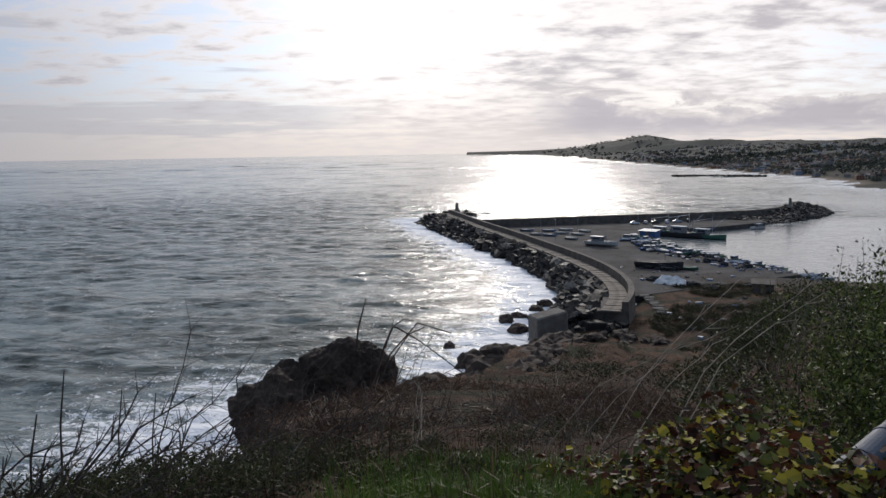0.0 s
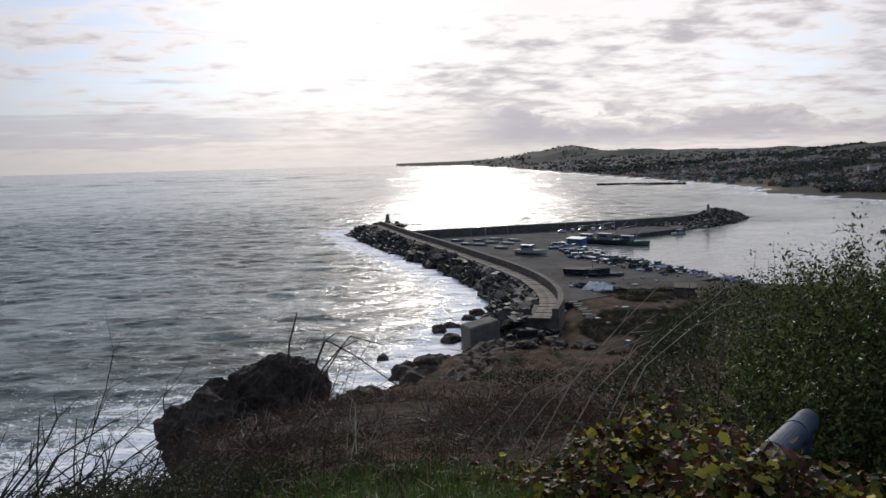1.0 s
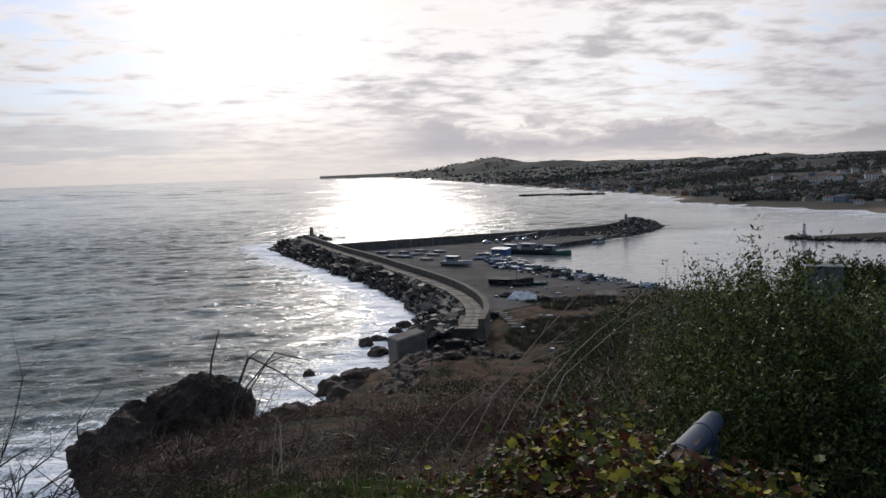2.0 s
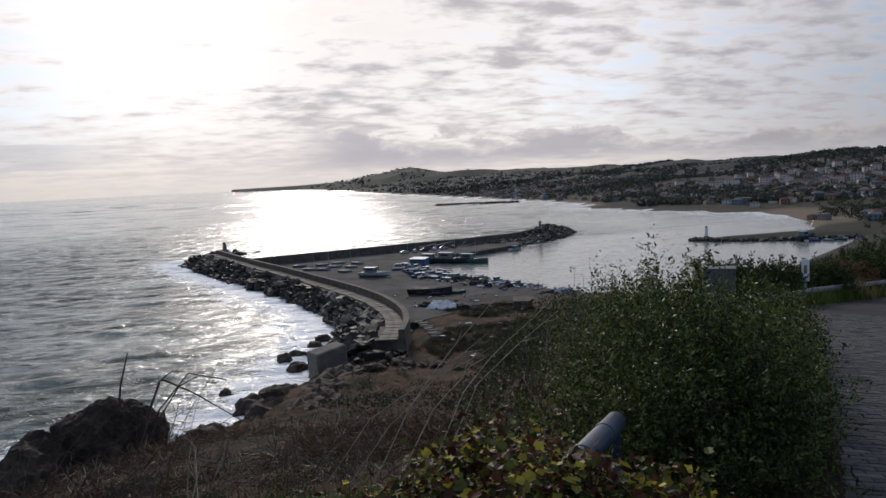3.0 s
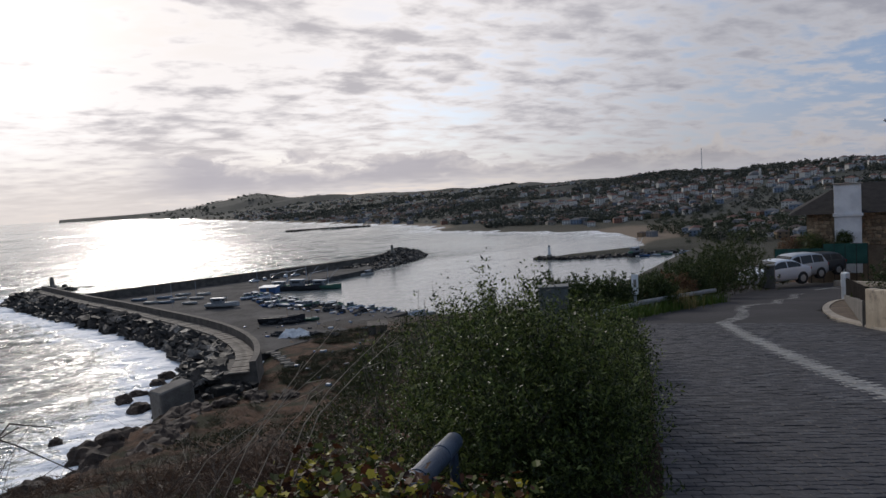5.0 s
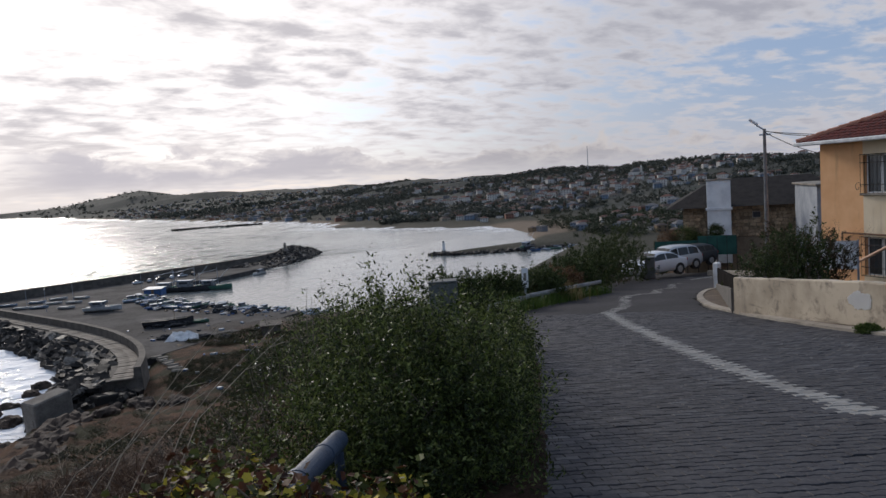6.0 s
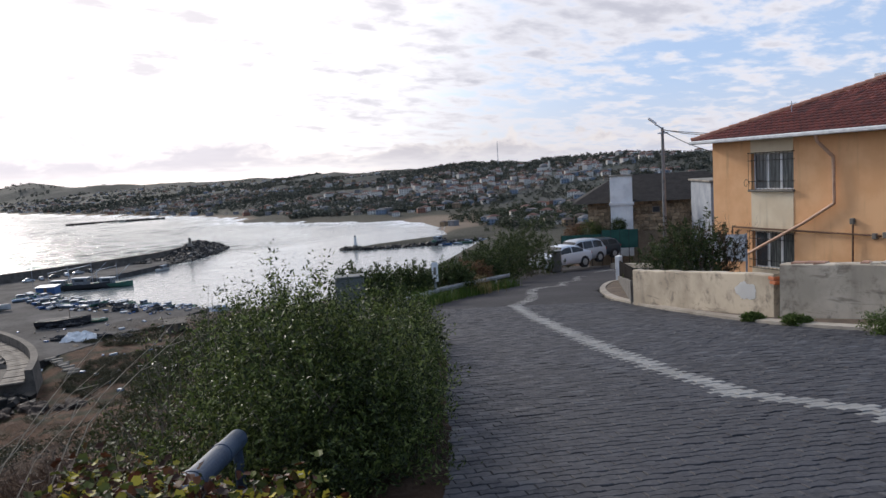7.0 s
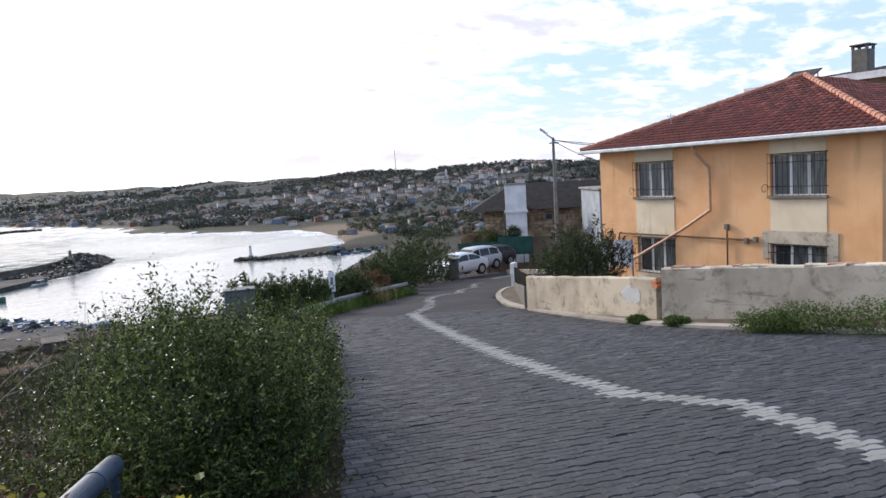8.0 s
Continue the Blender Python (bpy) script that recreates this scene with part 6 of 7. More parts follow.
# guard rail
gr = holder("guard_rail", pose(0, 0, 0), "weathered steel guard rail on short posts", "guard rail")
pts = [Vector(at_az(*q)) for q in ((37.4, 18.0, -9.35), (40.5, 21, -8.75), (43.5, 25, -8.35), (45.9, 28.4, -8.05))]
rail_line = []
for a, b in zip(pts[:-1], pts[1:]):
    rail_line += [a.lerp(b, i / 6) for i in range(6)]
rail_line.append(pts[-1])
bm = bmesh.new()
sweep(bm, rail_line, [(-0.02, -0.23), (0.03, -0.21), (-0.02, -0.17), (0.03, -0.13), (-0.02, -0.10), (-0.05, -0.10), (-0.06, -0.17), (-0.05, -0.23)])
part("beam", bm, STEEL, gr)
for p in rail_line[::4]:
    z = land_at(p.x, p.y)
    part("post", boxed((-0.03, -0.03, min(z, p.z - 0.5) - 0.2), (0.03, 0.03, p.z - 0.14), pose(p.x - 0.08, p.y + 0.1, 0), 0.01), STEEL, gr)

xs = np.array([p.x + g.normal(0, 0.14) + 0.12 for p in rail_line for _ in range(110)])
ys = np.array([p.y + g.normal(0, 0.14) - 0.12 for p in rail_line for _ in range(110)])
tagged(new("rail_grass", blades("rail_grass", xs, ys, g.uniform(0.25, 0.6, len(xs)), 0.008, GRASS, g, 0.5)), "tall green grass under the guard rail", "grass", kind="stuff")
CABINET = plain("dark_grey_sheet", (0.07, 0.078, 0.078), (0.12, 0.128, 0.125), 3, 0.6, 0.1)
# metal cabinet in the shrubs and a white marker plate
x, y, z = at_az(33.0, 7.9, -7.65)
cab = holder("metal_cabinet", pose(x, y, z, 0, 0, -32), "dark grey metal cabinet standing in the shrubs", "cabinet")
part("body", boxed((-0.155, -0.1, -0.6), (0.155, 0.1, -0.02), bevel=0.01), CABINET, cab)
part("lid", boxed((-0.165, -0.11, -0.02), (0.165, 0.11, 0.0), bevel=0.006), CABINET, cab)
part("leg", boxed((-0.05, -0.05, -1.3), (0.05, 0.05, -0.6)), STEEL, cab)
x, y, z = at_az(40.05, 22.7, -7.05)
mk = holder("marker_plate", pose(x, y, z, 0, 0, -40), "small white marker plate on a post", "sign")
part("plate", boxed((-0.10, -0.02, -0.62), (0.10, 0.02, 0), bevel=0.008), WHITE, mk)
part("stripe", boxed((-0.04, -0.026, -0.40), (0.04, -0.021, -0.16)), CONCRETE, mk)
part("post", boxed((-0.04, 0.021, land_at(x, y) - z - 0.1), (0.04, 0.07, -0.05)), STEEL, mk)

# lamp pole and cables
LAMP_GREY = plain("dull_grey_pole", (0.11, 0.115, 0.12), (0.20, 0.205, 0.21), 3, 0.8)
x, y, z = at_az(57.97, 34, 2.3)
lamp = holder("street_lamp", pose(x, y, 0, 0, 0, -58), "grey steel lamp pole carrying cables", "street lamp")
bm = bmesh.new()
rod(bm, (0, 0, land_at(x, y) - 0.2), (0, 0, z), 0.11, 0.06, 12)
part("pole", bm, LAMP_GREY, lamp)
bm = bmesh.new()
rod(bm, (0, 0, z - 0.05), (-0.32, -0.1, z + 0.18), 0.035, 0.03, 8)
part("arm", bm, STEEL, lamp)
part("head", boxed((-0.32, -0.09, -0.05), (0.12, 0.09, 0.06), pose(-0.34, -0.1, z + 0.24, 0, 38, 0), 0.03), GUTTER, lamp, "pale grey lamp head tilted upward")
part("bracket", boxed((-0.2, -0.04, z - 0.28), (0.25, 0.04, z - 0.22)), STEEL, lamp)
for name, a, b, sag in (("cable", at_az(57.99, 34, 2.15), at_az(62.2, 30.5, 1.5), 0.10), ("cable", at_az(57.99, 34, 2.05), at_az(62.0, 33, 0.1), 0.12), ("cable", at_az(57.99, 34, 2.1), at_az(70, 40, 1.6), 0.3)):
    a, b = Vector(a), Vector(b)
    bm = bmesh.new()
    p = a
    for i in range(1, 15):
        u = i / 14
        q = a.lerp(b, u) - Vector((0, 0, sag * 4 * u * (1 - u)))
        rod(bm, p, q, 0.016, sides=5)
        p = q
    bmesh.ops.transform(bm, matrix=lamp.matrix_basis.inverted(), verts=bm.verts)
    part("cable", bm, DARK_METAL, lamp)

# shrub behind the garden wall, a white sheet beside it
for k, (az, d, zc, radii, count, mat, label) in enumerate((
        (59.6, 23.6, -1.75, (1.15, 1.0, 1.20), 9000, HEDGE_LEAF, "big dark green garden shrub behind the wall"),
        (57.6, 22.6, -2.05, (0.85, 0.8, 0.95), 5200, HEDGE_LEAF, "dark green garden shrub behind the wall"),
        (61.6, 24.8, -1.70, (0.80, 0.8, 1.05), 4200, GARDEN_RED, "reddish green garden shrub beside the house"),
        (58.6, 24.6, -1.35, (0.70, 0.7, 0.75), 2600, GARDEN_RED, "straggly reddish shrub behind the wall"))):
    x, y, top = at_az(az, d, -5)
    shrub("garden_shrub", (x, y, -3.3), (x, y, zc), radii, count, 0.085, 500 + k, label, mat, 30, 0.3, shoot=0.30, more=[((x + 0.3, y + 0.2, zc + 0.35), (radii[0] * 0.6, radii[1] * 0.6, radii[2] * 0.55), count // 4)])
for k, (az, d) in enumerate(((58.2, 23.6), (60.2, 23.8), (61.3, 24.6), (62.0, 25.0))):
    x, y, top = at_az(az, d, -5)
    twig_bush("dead_shrub", (x, y, -2.0), 9, 1.5, 0.8, (0.1, 0, 1.0), 560 + k, "bare reddish shoots above the garden shrub", BROWN_TWIG, 0.012)
x, y, top = at_az(62.5, 27.3, -5.9)
sh = holder("white_sheet", pose(x, y, top, 0, 0, -62), "crumpled white plastic sheet hanging by the house", "sheet")
bm = bmesh.new()
bmesh.ops.create_grid(bm, x_segments=16, y_segments=16, size=0.5, matrix=pose(0, 0, -0.45, 90, 0, 0) @ Matrix.Diagonal((1.1, 0.95, 1, 1)))
for v in bm.verts:
    v.co.y += 0.10 * noise.fractal(v.co * 2.3, 0.8, 2, 3)
bmesh.ops.solidify(bm, geom=bm.faces[:], thickness=0.01)
part("sheet", bm, WHITE, sh)
part("pole", boxed((0.5, -0.03, -2.6), (0.56, 0.03, 0.05)), STEEL, sh)

# weeds at the foot of the wall
WEED_LEAF = foliage("weed_leaf", [(0.0, (0.030, 0.050, 0.012)), (0.6, (0.075, 0.115, 0.028)), (1.0, (0.15, 0.19, 0.06))], 0.3)
for k, (x, y, r) in enumerate(((10.35, 2.6, 0.30), (10.25, 1.7, 0.34), (10.2, 0.9, 0.34), (10.85, 4.6, 0.12), (11.15, 5.4, 0.10), (10.3, 0.1, 0.32), (10.28, 3.1, 0.24), (10.3, -0.7, 0.3))):
    z = float(road_z(x, y))
    shrub("wall_weed", (x + 0.12, y, z), (x + 0.12, y, z + r * 0.35), (r * 1.1, r * 1.8, r * 0.9), 3600, 0.042, 520 + k, "green weeds growing at the foot of the wall", WEED_LEAF, 6, 0.2)

# green screen fence, bin and a planter beyond the cars
fence = holder("screen_fence", pose(0, 0, 0), "green mesh screen on a fence", "fence")
for az0, az1, d, e0, e1 in ((50.2, 53.3, 57.5, -6.6, -5.5), (53.3, 56.0, 57.0, -6.6, -5.2)):
    a, b = Vector(at_az(az0, d, e1)), Vector(at_az(az1, d, e1))
    low = Vector(at_az(az0, d, e0)).z
    bm = bmesh.new()
    sweep(bm, [a.lerp(b, i / 8) for i in range(9)], [(0.02, low - a.z), (0.02, 0), (-0.02, 0), (-0.02, low - a.z)])
    part("screen", bm, plain("green_screen", (0.012, 0.06, 0.05), (0.025, 0.10, 0.08), 1.5, 0.8), fence)
    for i in range(5):
        p = a.lerp(b, i / 4)
        bm = bmesh.new()
        rod(bm, (p.x, p.y, low - 1.5), (p.x, p.y, a.z + 0.02), 0.03, sides=6)
        part("post", bm, DARK_METAL, fence)
for k, (az, d, el, r, mat) in enumerate(((51.2, 58.6, -4.75, 0.8, BROWN_LEAF), (52.3, 58.8, -4.35, 0.9, None), (53.2, 58.6, -4.9, 0.7, None), (54.6, 58.6, -4.4, 0.6, None))):
    x, y, top = at_az(az, d, el)
    shrub("garden_shrub", (x, y, top - 2 * r), (x, y, top - 0.9 * r), (r * 1.1, r, r), 3500, 0.10, 540 + k, "withered red brown shrub behind the green fence" if mat else "dark green shrub behind the green fence", mat, 12, 0.3)
# pale kerb line of the bend, built as a low strip of wall
low_wall = holder("low_wall", pose(0, 0, 0), "pale kerb line at the road bend", "wall", kind="structure")
a, b = at_az(54.0, 50, -7.75), at_az(58, 44, -7.9)
wall_piece(low_wall, "body", a[:2], b[:2], a[2] - 1.2, b[2] - 1.2, a[2], b[2], 0.25, MOLE_TOP)
x, y, z = at_az(49.75, 43, -8.25)
bn = holder("waste_bin", pose(x, y, z, 0, 0, -50), "grey metal waste container at the roadside", "bin")
part("body", boxed((-0.28, -0.3, 0), (0.28, 0.3, 1.15), bevel=0.05), CABINET, bn)
part("lid", boxed((-0.31, -0.33, 1.15), (0.31, 0.33, 1.25), bevel=0.04), CABINET, bn)
# painted parking line on the far bend
for k, pts in enumerate(([at_az(52.3, 46, 0), at_az(56.5, 41, 0)], [(33.3, 25.2), (38.4, 27.4)])):
    bm = bmesh.new()
    line = [Vector((p[0], p[1], float(road_z(p[0], p[1])) + 0.006)) for p in pts]
    sweep(bm, [line[0].lerp(line[1], i / 6) for i in range(7)], [(-0.07, 0), (0.07, 0), (0.07, 0.004), (-0.07, 0.004)])
    tagged(part("road_marking", bm, PAVER_W), "worn white road marking", "marking", kind="structure")


# ---- cars ----
TYRE = plain("tyre_rubber", (0.012, 0.012, 0.012), (0.03, 0.03, 0.03), 8, 0.85)
RIM = plain("alloy_rim", (0.35, 0.36, 0.37), (0.5, 0.5, 0.5), 6, 0.35, 0.8)
RED_LAMP = plain("red_tail_lamp", (0.25, 0.01, 0.01), (0.4, 0.02, 0.02), 6, 0.2)
LAMP_GLASS = plain("clear_lamp", (0.5, 0.5, 0.52), (0.7, 0.7, 0.72), 6, 0.15)


def car(m, paint, length, height, label, estate):
    """A car with its nose along +x, lofted from cross sections."""
    ob = holder("car", m, label, "car", "parked cars")
    L, H, W = length / 2, height, 0.87
    tops = [(-1.0, 0.62), (-0.985, 0.80), (-0.95, 0.98), (-0.90, 1.10), (-0.80, H - 0.13), (-0.62, H - 0.02), (-0.30, H), (0.05, H - 0.01), (0.20, H - 0.09), (0.50, 1.00), (0.68, 0.92), (0.88, 0.80), (0.97, 0.66), (1.0, 0.50)]
    if not estate:
        tops = [(-1.0, 0.62), (-0.985, 0.80), (-0.96, 0.93), (-0.86, 0.99), (-0.70, 1.07), (-0.46, H - 0.08), (-0.28, H - 0.01), (-0.05, H), (0.12, H - 0.06), (0.42, 1.02), (0.50, 0.98), (0.68, 0.90), (0.88, 0.78), (0.97, 0.64), (1.0, 0.50)]

    def top_at(u):
        return float(np.interp(u, [q[0] for q in tops], [q[1] for q in tops]))

    def belt_at(u):
        return min(top_at(u), float(np.interp(u, [-1, -0.7, 0.5, 1], [0.90, 0.99, 0.93, 0.6])))

    def width_at(u):
        return W * float(np.interp(u, [-1, -0.93, -0.6, 0.6, 0.93, 1], [0.80, 0.93, 1, 1, 0.93, 0.76]))

    def flank(u, f, out=0.0):
        """A point on the upper side: f runs from the belt to the roof's edge."""
        b, t = belt_at(u), top_at(u)
        y = width_at(u) * (0.97 - 0.22 * f * min(1.0, (t - b) / 0.45)) + out
        return y, b + (t - 0.05 * min(1.0, (t - b) / 0.3) - b) * f

    us = sorted(set([q[0] for q in tops] + [-0.55, -0.15, 0.3, 0.6, 0.78]))
    bm = bmesh.new()
    rings = []
    for u in us:
        w, b, t = width_at(u), belt_at(u), top_at(u)
        low = 0.24 + 0.14 * max(0.0, (abs(u) - 0.9) / 0.1)
        half = [(w * 0.86, low), (w * 0.98, low + 0.08), (w, (low + b) / 2), (w * 0.99, b - 0.06), flank(u, 0.0), flank(u, 0.5), flank(u, 1.0), (flank(u, 1.0)[0] * 0.7, t - 0.012)]
        ring = half + [(0.0, t)] + [(-y, z) for y, z in half[::-1]]
        rings.append([bm.verts.new((u * L, y, z)) for y, z in ring])
    k = len(rings[0])
    for a, b in zip(rings[:-1], rings[1:]):
        for i in range(k):
            bm.faces.new((a[i], a[(i + 1) % k], b[(i + 1) % k], b[i]))
    bm.faces.new(rings[0][::-1])
    bm.faces.new(rings[-1])
    bmesh.ops.recalc_face_normals(bm, faces=bm.faces)
    for f in bm.faces:
        f.smooth = True
    part("body", bm, paint, ob)
    # glazing a little proud of the cabin
    back = -0.80 if estate else -0.60
    for sgn in (-1, 1):
        for u0, u1 in ((back, -0.42), (-0.39, -0.02), (0.01, 0.38)) if estate else ((back, -0.17), (-0.14, 0.34)):
            bm = bmesh.new()
            rows = []
            for i in range(5):
                u = u0 + (u1 - u0) * i / 4
                rows.append([bm.verts.new((u * L, sgn * flank(u, f, 0.006)[0], flank(u, f)[1])) for f in (0.08, 0.5, 0.88)])
            for a, b in zip(rows[:-1], rows[1:]):
                for j in range(2):
                    bm.faces.new((a[j], b[j], b[j + 1], a[j + 1]))
            bmesh.ops.solidify(bm, geom=bm.faces[:], thickness=0.012)
            bmesh.ops.recalc_face_normals(bm, faces=bm.faces)
            part("side_window", bm, GLASS, ob)
    for u0, u1, name in (((0.49, 0.22, "windscreen"), (-0.91, -0.80, "rear_window")) if estate else ((0.41, 0.14, "windscreen"), (-0.69, -0.47, "rear_window"))):
        bm = bmesh.new()
        rows = []
        for i in range(4):
            u = u0 + (u1 - u0) * i / 3
            z = top_at(u) + 0.012
            y = flank(u, 1.0)[0] * 0.92
            rows.append([bm.verts.new((u * L + (0.008 if u0 > 0 else -0.008), y * v, z - 0.012 * abs(v))) for v in (-1, -0.5, 0, 0.5, 1)])
        for a, b in zip(rows[:-1], rows[1:]):
            for j in range(4):
                bm.faces.new((a[j], b[j], b[j + 1], a[j + 1]))
        bmesh.ops.solidify(bm, geom=bm.faces[:], thickness=0.012)
        bmesh.ops.recalc_face_normals(bm, faces=bm.faces)
        part(name, bm, GLASS, ob)
    for x in (-L + 0.78, L - 0.82):
        for sgn in (-1, 1):
            bm = bmesh.new()
            rod(bm, (x, sgn * (W - 0.25), 0.33), (x, sgn * (W + 0.004), 0.33), 0.37, sides=24)
            part("wheel_arch", bm, TYRE, ob)
            bm = bmesh.new()
            rod(bm, (x, sgn * (W - 0.2), 0.31), (x, sgn * (W + 0.02), 0.31), 0.31, 0.30, sides=24)
            wheel = part("wheel", bm, TYRE, ob)
            bm = bmesh.new()
            rod(bm, (x, sgn * (W + 0.015), 0.31), (x, sgn * (W + 0.03), 0.31), 0.21, 0.19, 16)
            part("rim", bm, RIM, wheel)
    for sgn in (-1, 1):
        part("tail_lamp", boxed((-L - 0.005, sgn * 0.62 - 0.13, 0.76), (-L + 0.16, sgn * 0.62 + 0.13, 0.92), bevel=0.03), RED_LAMP, ob)
        part("headlight", boxed((L - 0.20, sgn * 0.58 - 0.15, 0.58), (L - 0.03, sgn * 0.58 + 0.15, 0.71), bevel=0.03), LAMP_GLASS, ob)
        part("mirror", boxed((L * 0.34, sgn * (W + 0.07) - 0.08, 0.98), (L * 0.34 + 0.12, sgn * (W + 0.07) + 0.08, 1.11), bevel=0.04), paint, ob)
        part("door_handle", boxed((-0.25 * L, sgn * (W - 0.005) - 0.015, 0.82), (-0.25 * L + 0.18, sgn * (W - 0.005) + 0.015, 0.86), bevel=0.006), paint, ob)
    part("bumper", boxed((-L - 0.05, -W * 0.78, 0.34), (-L + 0.12, W * 0.78, 0.55), bevel=0.05), paint, ob)
    part("plate", boxed((-L - 0.065, -0.26, 0.58), (-L - 0.0, 0.26, 0.69)), WHITE, ob)
    return ob


def paint(name, c):
    return plain(name, tuple(v * 0.92 for v in c), c, 0.6, 0.3, 0.15, relief=0.0)


WHITE_PAINT = paint("white_car_paint", (0.60, 0.64, 0.69))
SILVER = paint("silver_car_paint", (0.42, 0.44, 0.47))
DARK_PAINT = paint("dark_car_paint", (0.05, 0.055, 0.06))
for az, d, el, turn, pnt, L, H, label, est in ((50.0, 46.5, -8.0, 172, WHITE_PAINT, 4.3, 1.46, "white hatchback parked at the road bend", False),
                                              (51.25, 50.5, -7.65, 172, SILVER, 4.5, 1.62, "silver estate car parked at the bend", True),
                                              (52.55, 54.5, -7.35, 168, DARK_PAINT, 4.3, 1.5, "dark grey car parked at the bend", True)):
    car(pose(*at_az(az, d, el), 0, 0, turn), pnt, L, H, label, est)


# ---- harbour ----
HULLS = [plain(n, tuple(0.7 * v for v in c), c, 1.5, 0.5) for n, c in (("blue_hull", (0.05, 0.12, 0.28)), ("white_hull", (0.48, 0.48, 0.47)), ("dark_hull", (0.03, 0.03, 0.035)), ("green_hull", (0.05, 0.14, 0.10)), ("pale_blue_hull", (0.20, 0.27, 0.36)), ("red_hull", (0.22, 0.05, 0.035)))]
CABIN = plain("dull_cabin_paint", (0.08, 0.088, 0.10), (0.24, 0.25, 0.265), 1.2, 0.6)
WOOD = plain("weathered_deck_wood", (0.12, 0.085, 0.055), (0.24, 0.18, 0.12), 2, 0.85)


def hull_mesh(L, W, H):
    """An open boat: raised bow, square stern, hollow inside."""
    bm = bmesh.new()
    rings = []
    for i in range(9):
        u = i / 8
        x = -L / 2 + L * u
        w = W / 2 * (1 - max(0, (u - 0.45) / 0.55) ** 2.2) * (0.85 + 0.15 * min(1, u * 3)) + 0.02
        top = H * (1 + 0.45 * max(0, u - 0.4) ** 1.5)
        keel = 0.25 * H * max(0, (u - 0.7) / 0.3) ** 2
        rings.append([bm.verts.new(p) for p in ((x, -w, top), (x, -w * 0.82, H * 0.45 + keel * 0.5), (x, 0, keel), (x, w * 0.82, H * 0.45 + keel * 0.5), (x, w, top), (x, w * 0.86, top), (x, 0, H * 0.62), (x, -w * 0.86, top))])
    for a, b in zip(rings[:-1], rings[1:]):
        for j in range(8):
            bm.faces.new((a[j], b[j], b[(j + 1) % 8], a[(j + 1) % 8]))
    bm.faces.new(rings[0][::-1])
    bm.faces.new(rings[-1])
    bmesh.ops.recalc_face_normals(bm, faces=bm.faces)
    return bm


def boat(m, L, paint, style, label, group="moored boats"):
    W, H = L * 0.31, L * 0.14
    ob = holder("boat", m, label, "boat", group)
    part("hull", hull_mesh(L, W, H), paint, ob)
    part("deck", boxed((-L * 0.44, -W * 0.36, H * 0.66), (L * 0.22, W * 0.36, H * 0.74)), WOOD, ob)
    if style >= 1:
        cab = part("cabin", boxed((-L * 0.30, -W * 0.27, H * 0.7), (L * 0.02, W * 0.27, H * 0.7 + L * 0.17), bevel=0.05), CABIN, ob)
        part("roof", boxed((-L * 0.33, -W * 0.31, H * 0.7 + L * 0.17), (L * 0.05, W * 0.31, H * 0.7 + L * 0.185)), HULLS[4], cab)
        for y in (-1, 1):
            part("window", boxed((-L * 0.24, y * W * 0.272 - 0.02, H * 0.7 + L * 0.10), (-L * 0.04, y * W * 0.272 + 0.02, H * 0.7 + L * 0.15)), GLASS, cab)
        part("windscreen", boxed((L * 0.021, -W * 0.22, H * 0.7 + L * 0.10), (L * 0.021 + 0.03, W * 0.22, H * 0.7 + L * 0.15)), GLASS, cab)
    bm = bmesh.new()
    top = L * (0.62 if style == 2 else 0.36)
    rod(bm, (L * 0.12, 0, H * 0.6), (L * 0.12, 0, top), 0.006 * L, 0.004 * L, 6)
    part("mast", bm, WOOD if style < 2 else STEEL, ob)
    if style == 2:
        for a, b in (((L * 0.12, 0, top * 0.45), (L * 0.46, 0, top * 0.95)), ((-L * 0.40, 0, H * 0.7), (-L * 0.40, 0, top * 0.8)), ((-L * 0.40, 0, top * 0.75), (L * 0.12, 0, top * 0.9))):
            bm = bmesh.new()
            rod(bm, a, b, 0.005 * L, sides=6)
            part("boom", bm, STEEL, ob)
        part("net_drum", boxed((-L * 0.46, -W * 0.25, H * 0.72), (-L * 0.36, W * 0.25, H * 0.72 + 1.1), bevel=0.2), HULLS[3], ob)
    return ob


hrng = random.Random(17)
TYPES = [boat(pose(66 + 2 * k, 246 - 4 * k, SEA - 0.2, 0, 0, 200 + 30 * k), 5.5 + 0.4 * k, HULLS[(1, 0, 4, 3)[k]], k % 2, ("small white fishing boat moored in the harbour", "small blue fishing boat with a cabin", "pale blue rowing boat moored in the harbour", "small green fishing boat with a cabin")[k]) for k in range(4)]
def edge_x(y):
    return float(np.interp(y, [191, 212, 227, 242, 264], [80, 71, 65, 60, 59]))


spots = [(edge_x(y) + 2.6 + hrng.uniform(-0.5, 0.8), y) for y in np.arange(193, 262, 2.0)] + [(edge_x(y) + 6.8 + hrng.uniform(-1, 2.0), y) for y in np.arange(194, 240, 2.9)]
for k, (x, y) in enumerate(spots):
    copy_thing(TYPES[hrng.randrange(4)], pose(x, y, SEA - 0.15, 0, 0, hrng.uniform(0, 40) + 180 * hrng.randrange(2)))
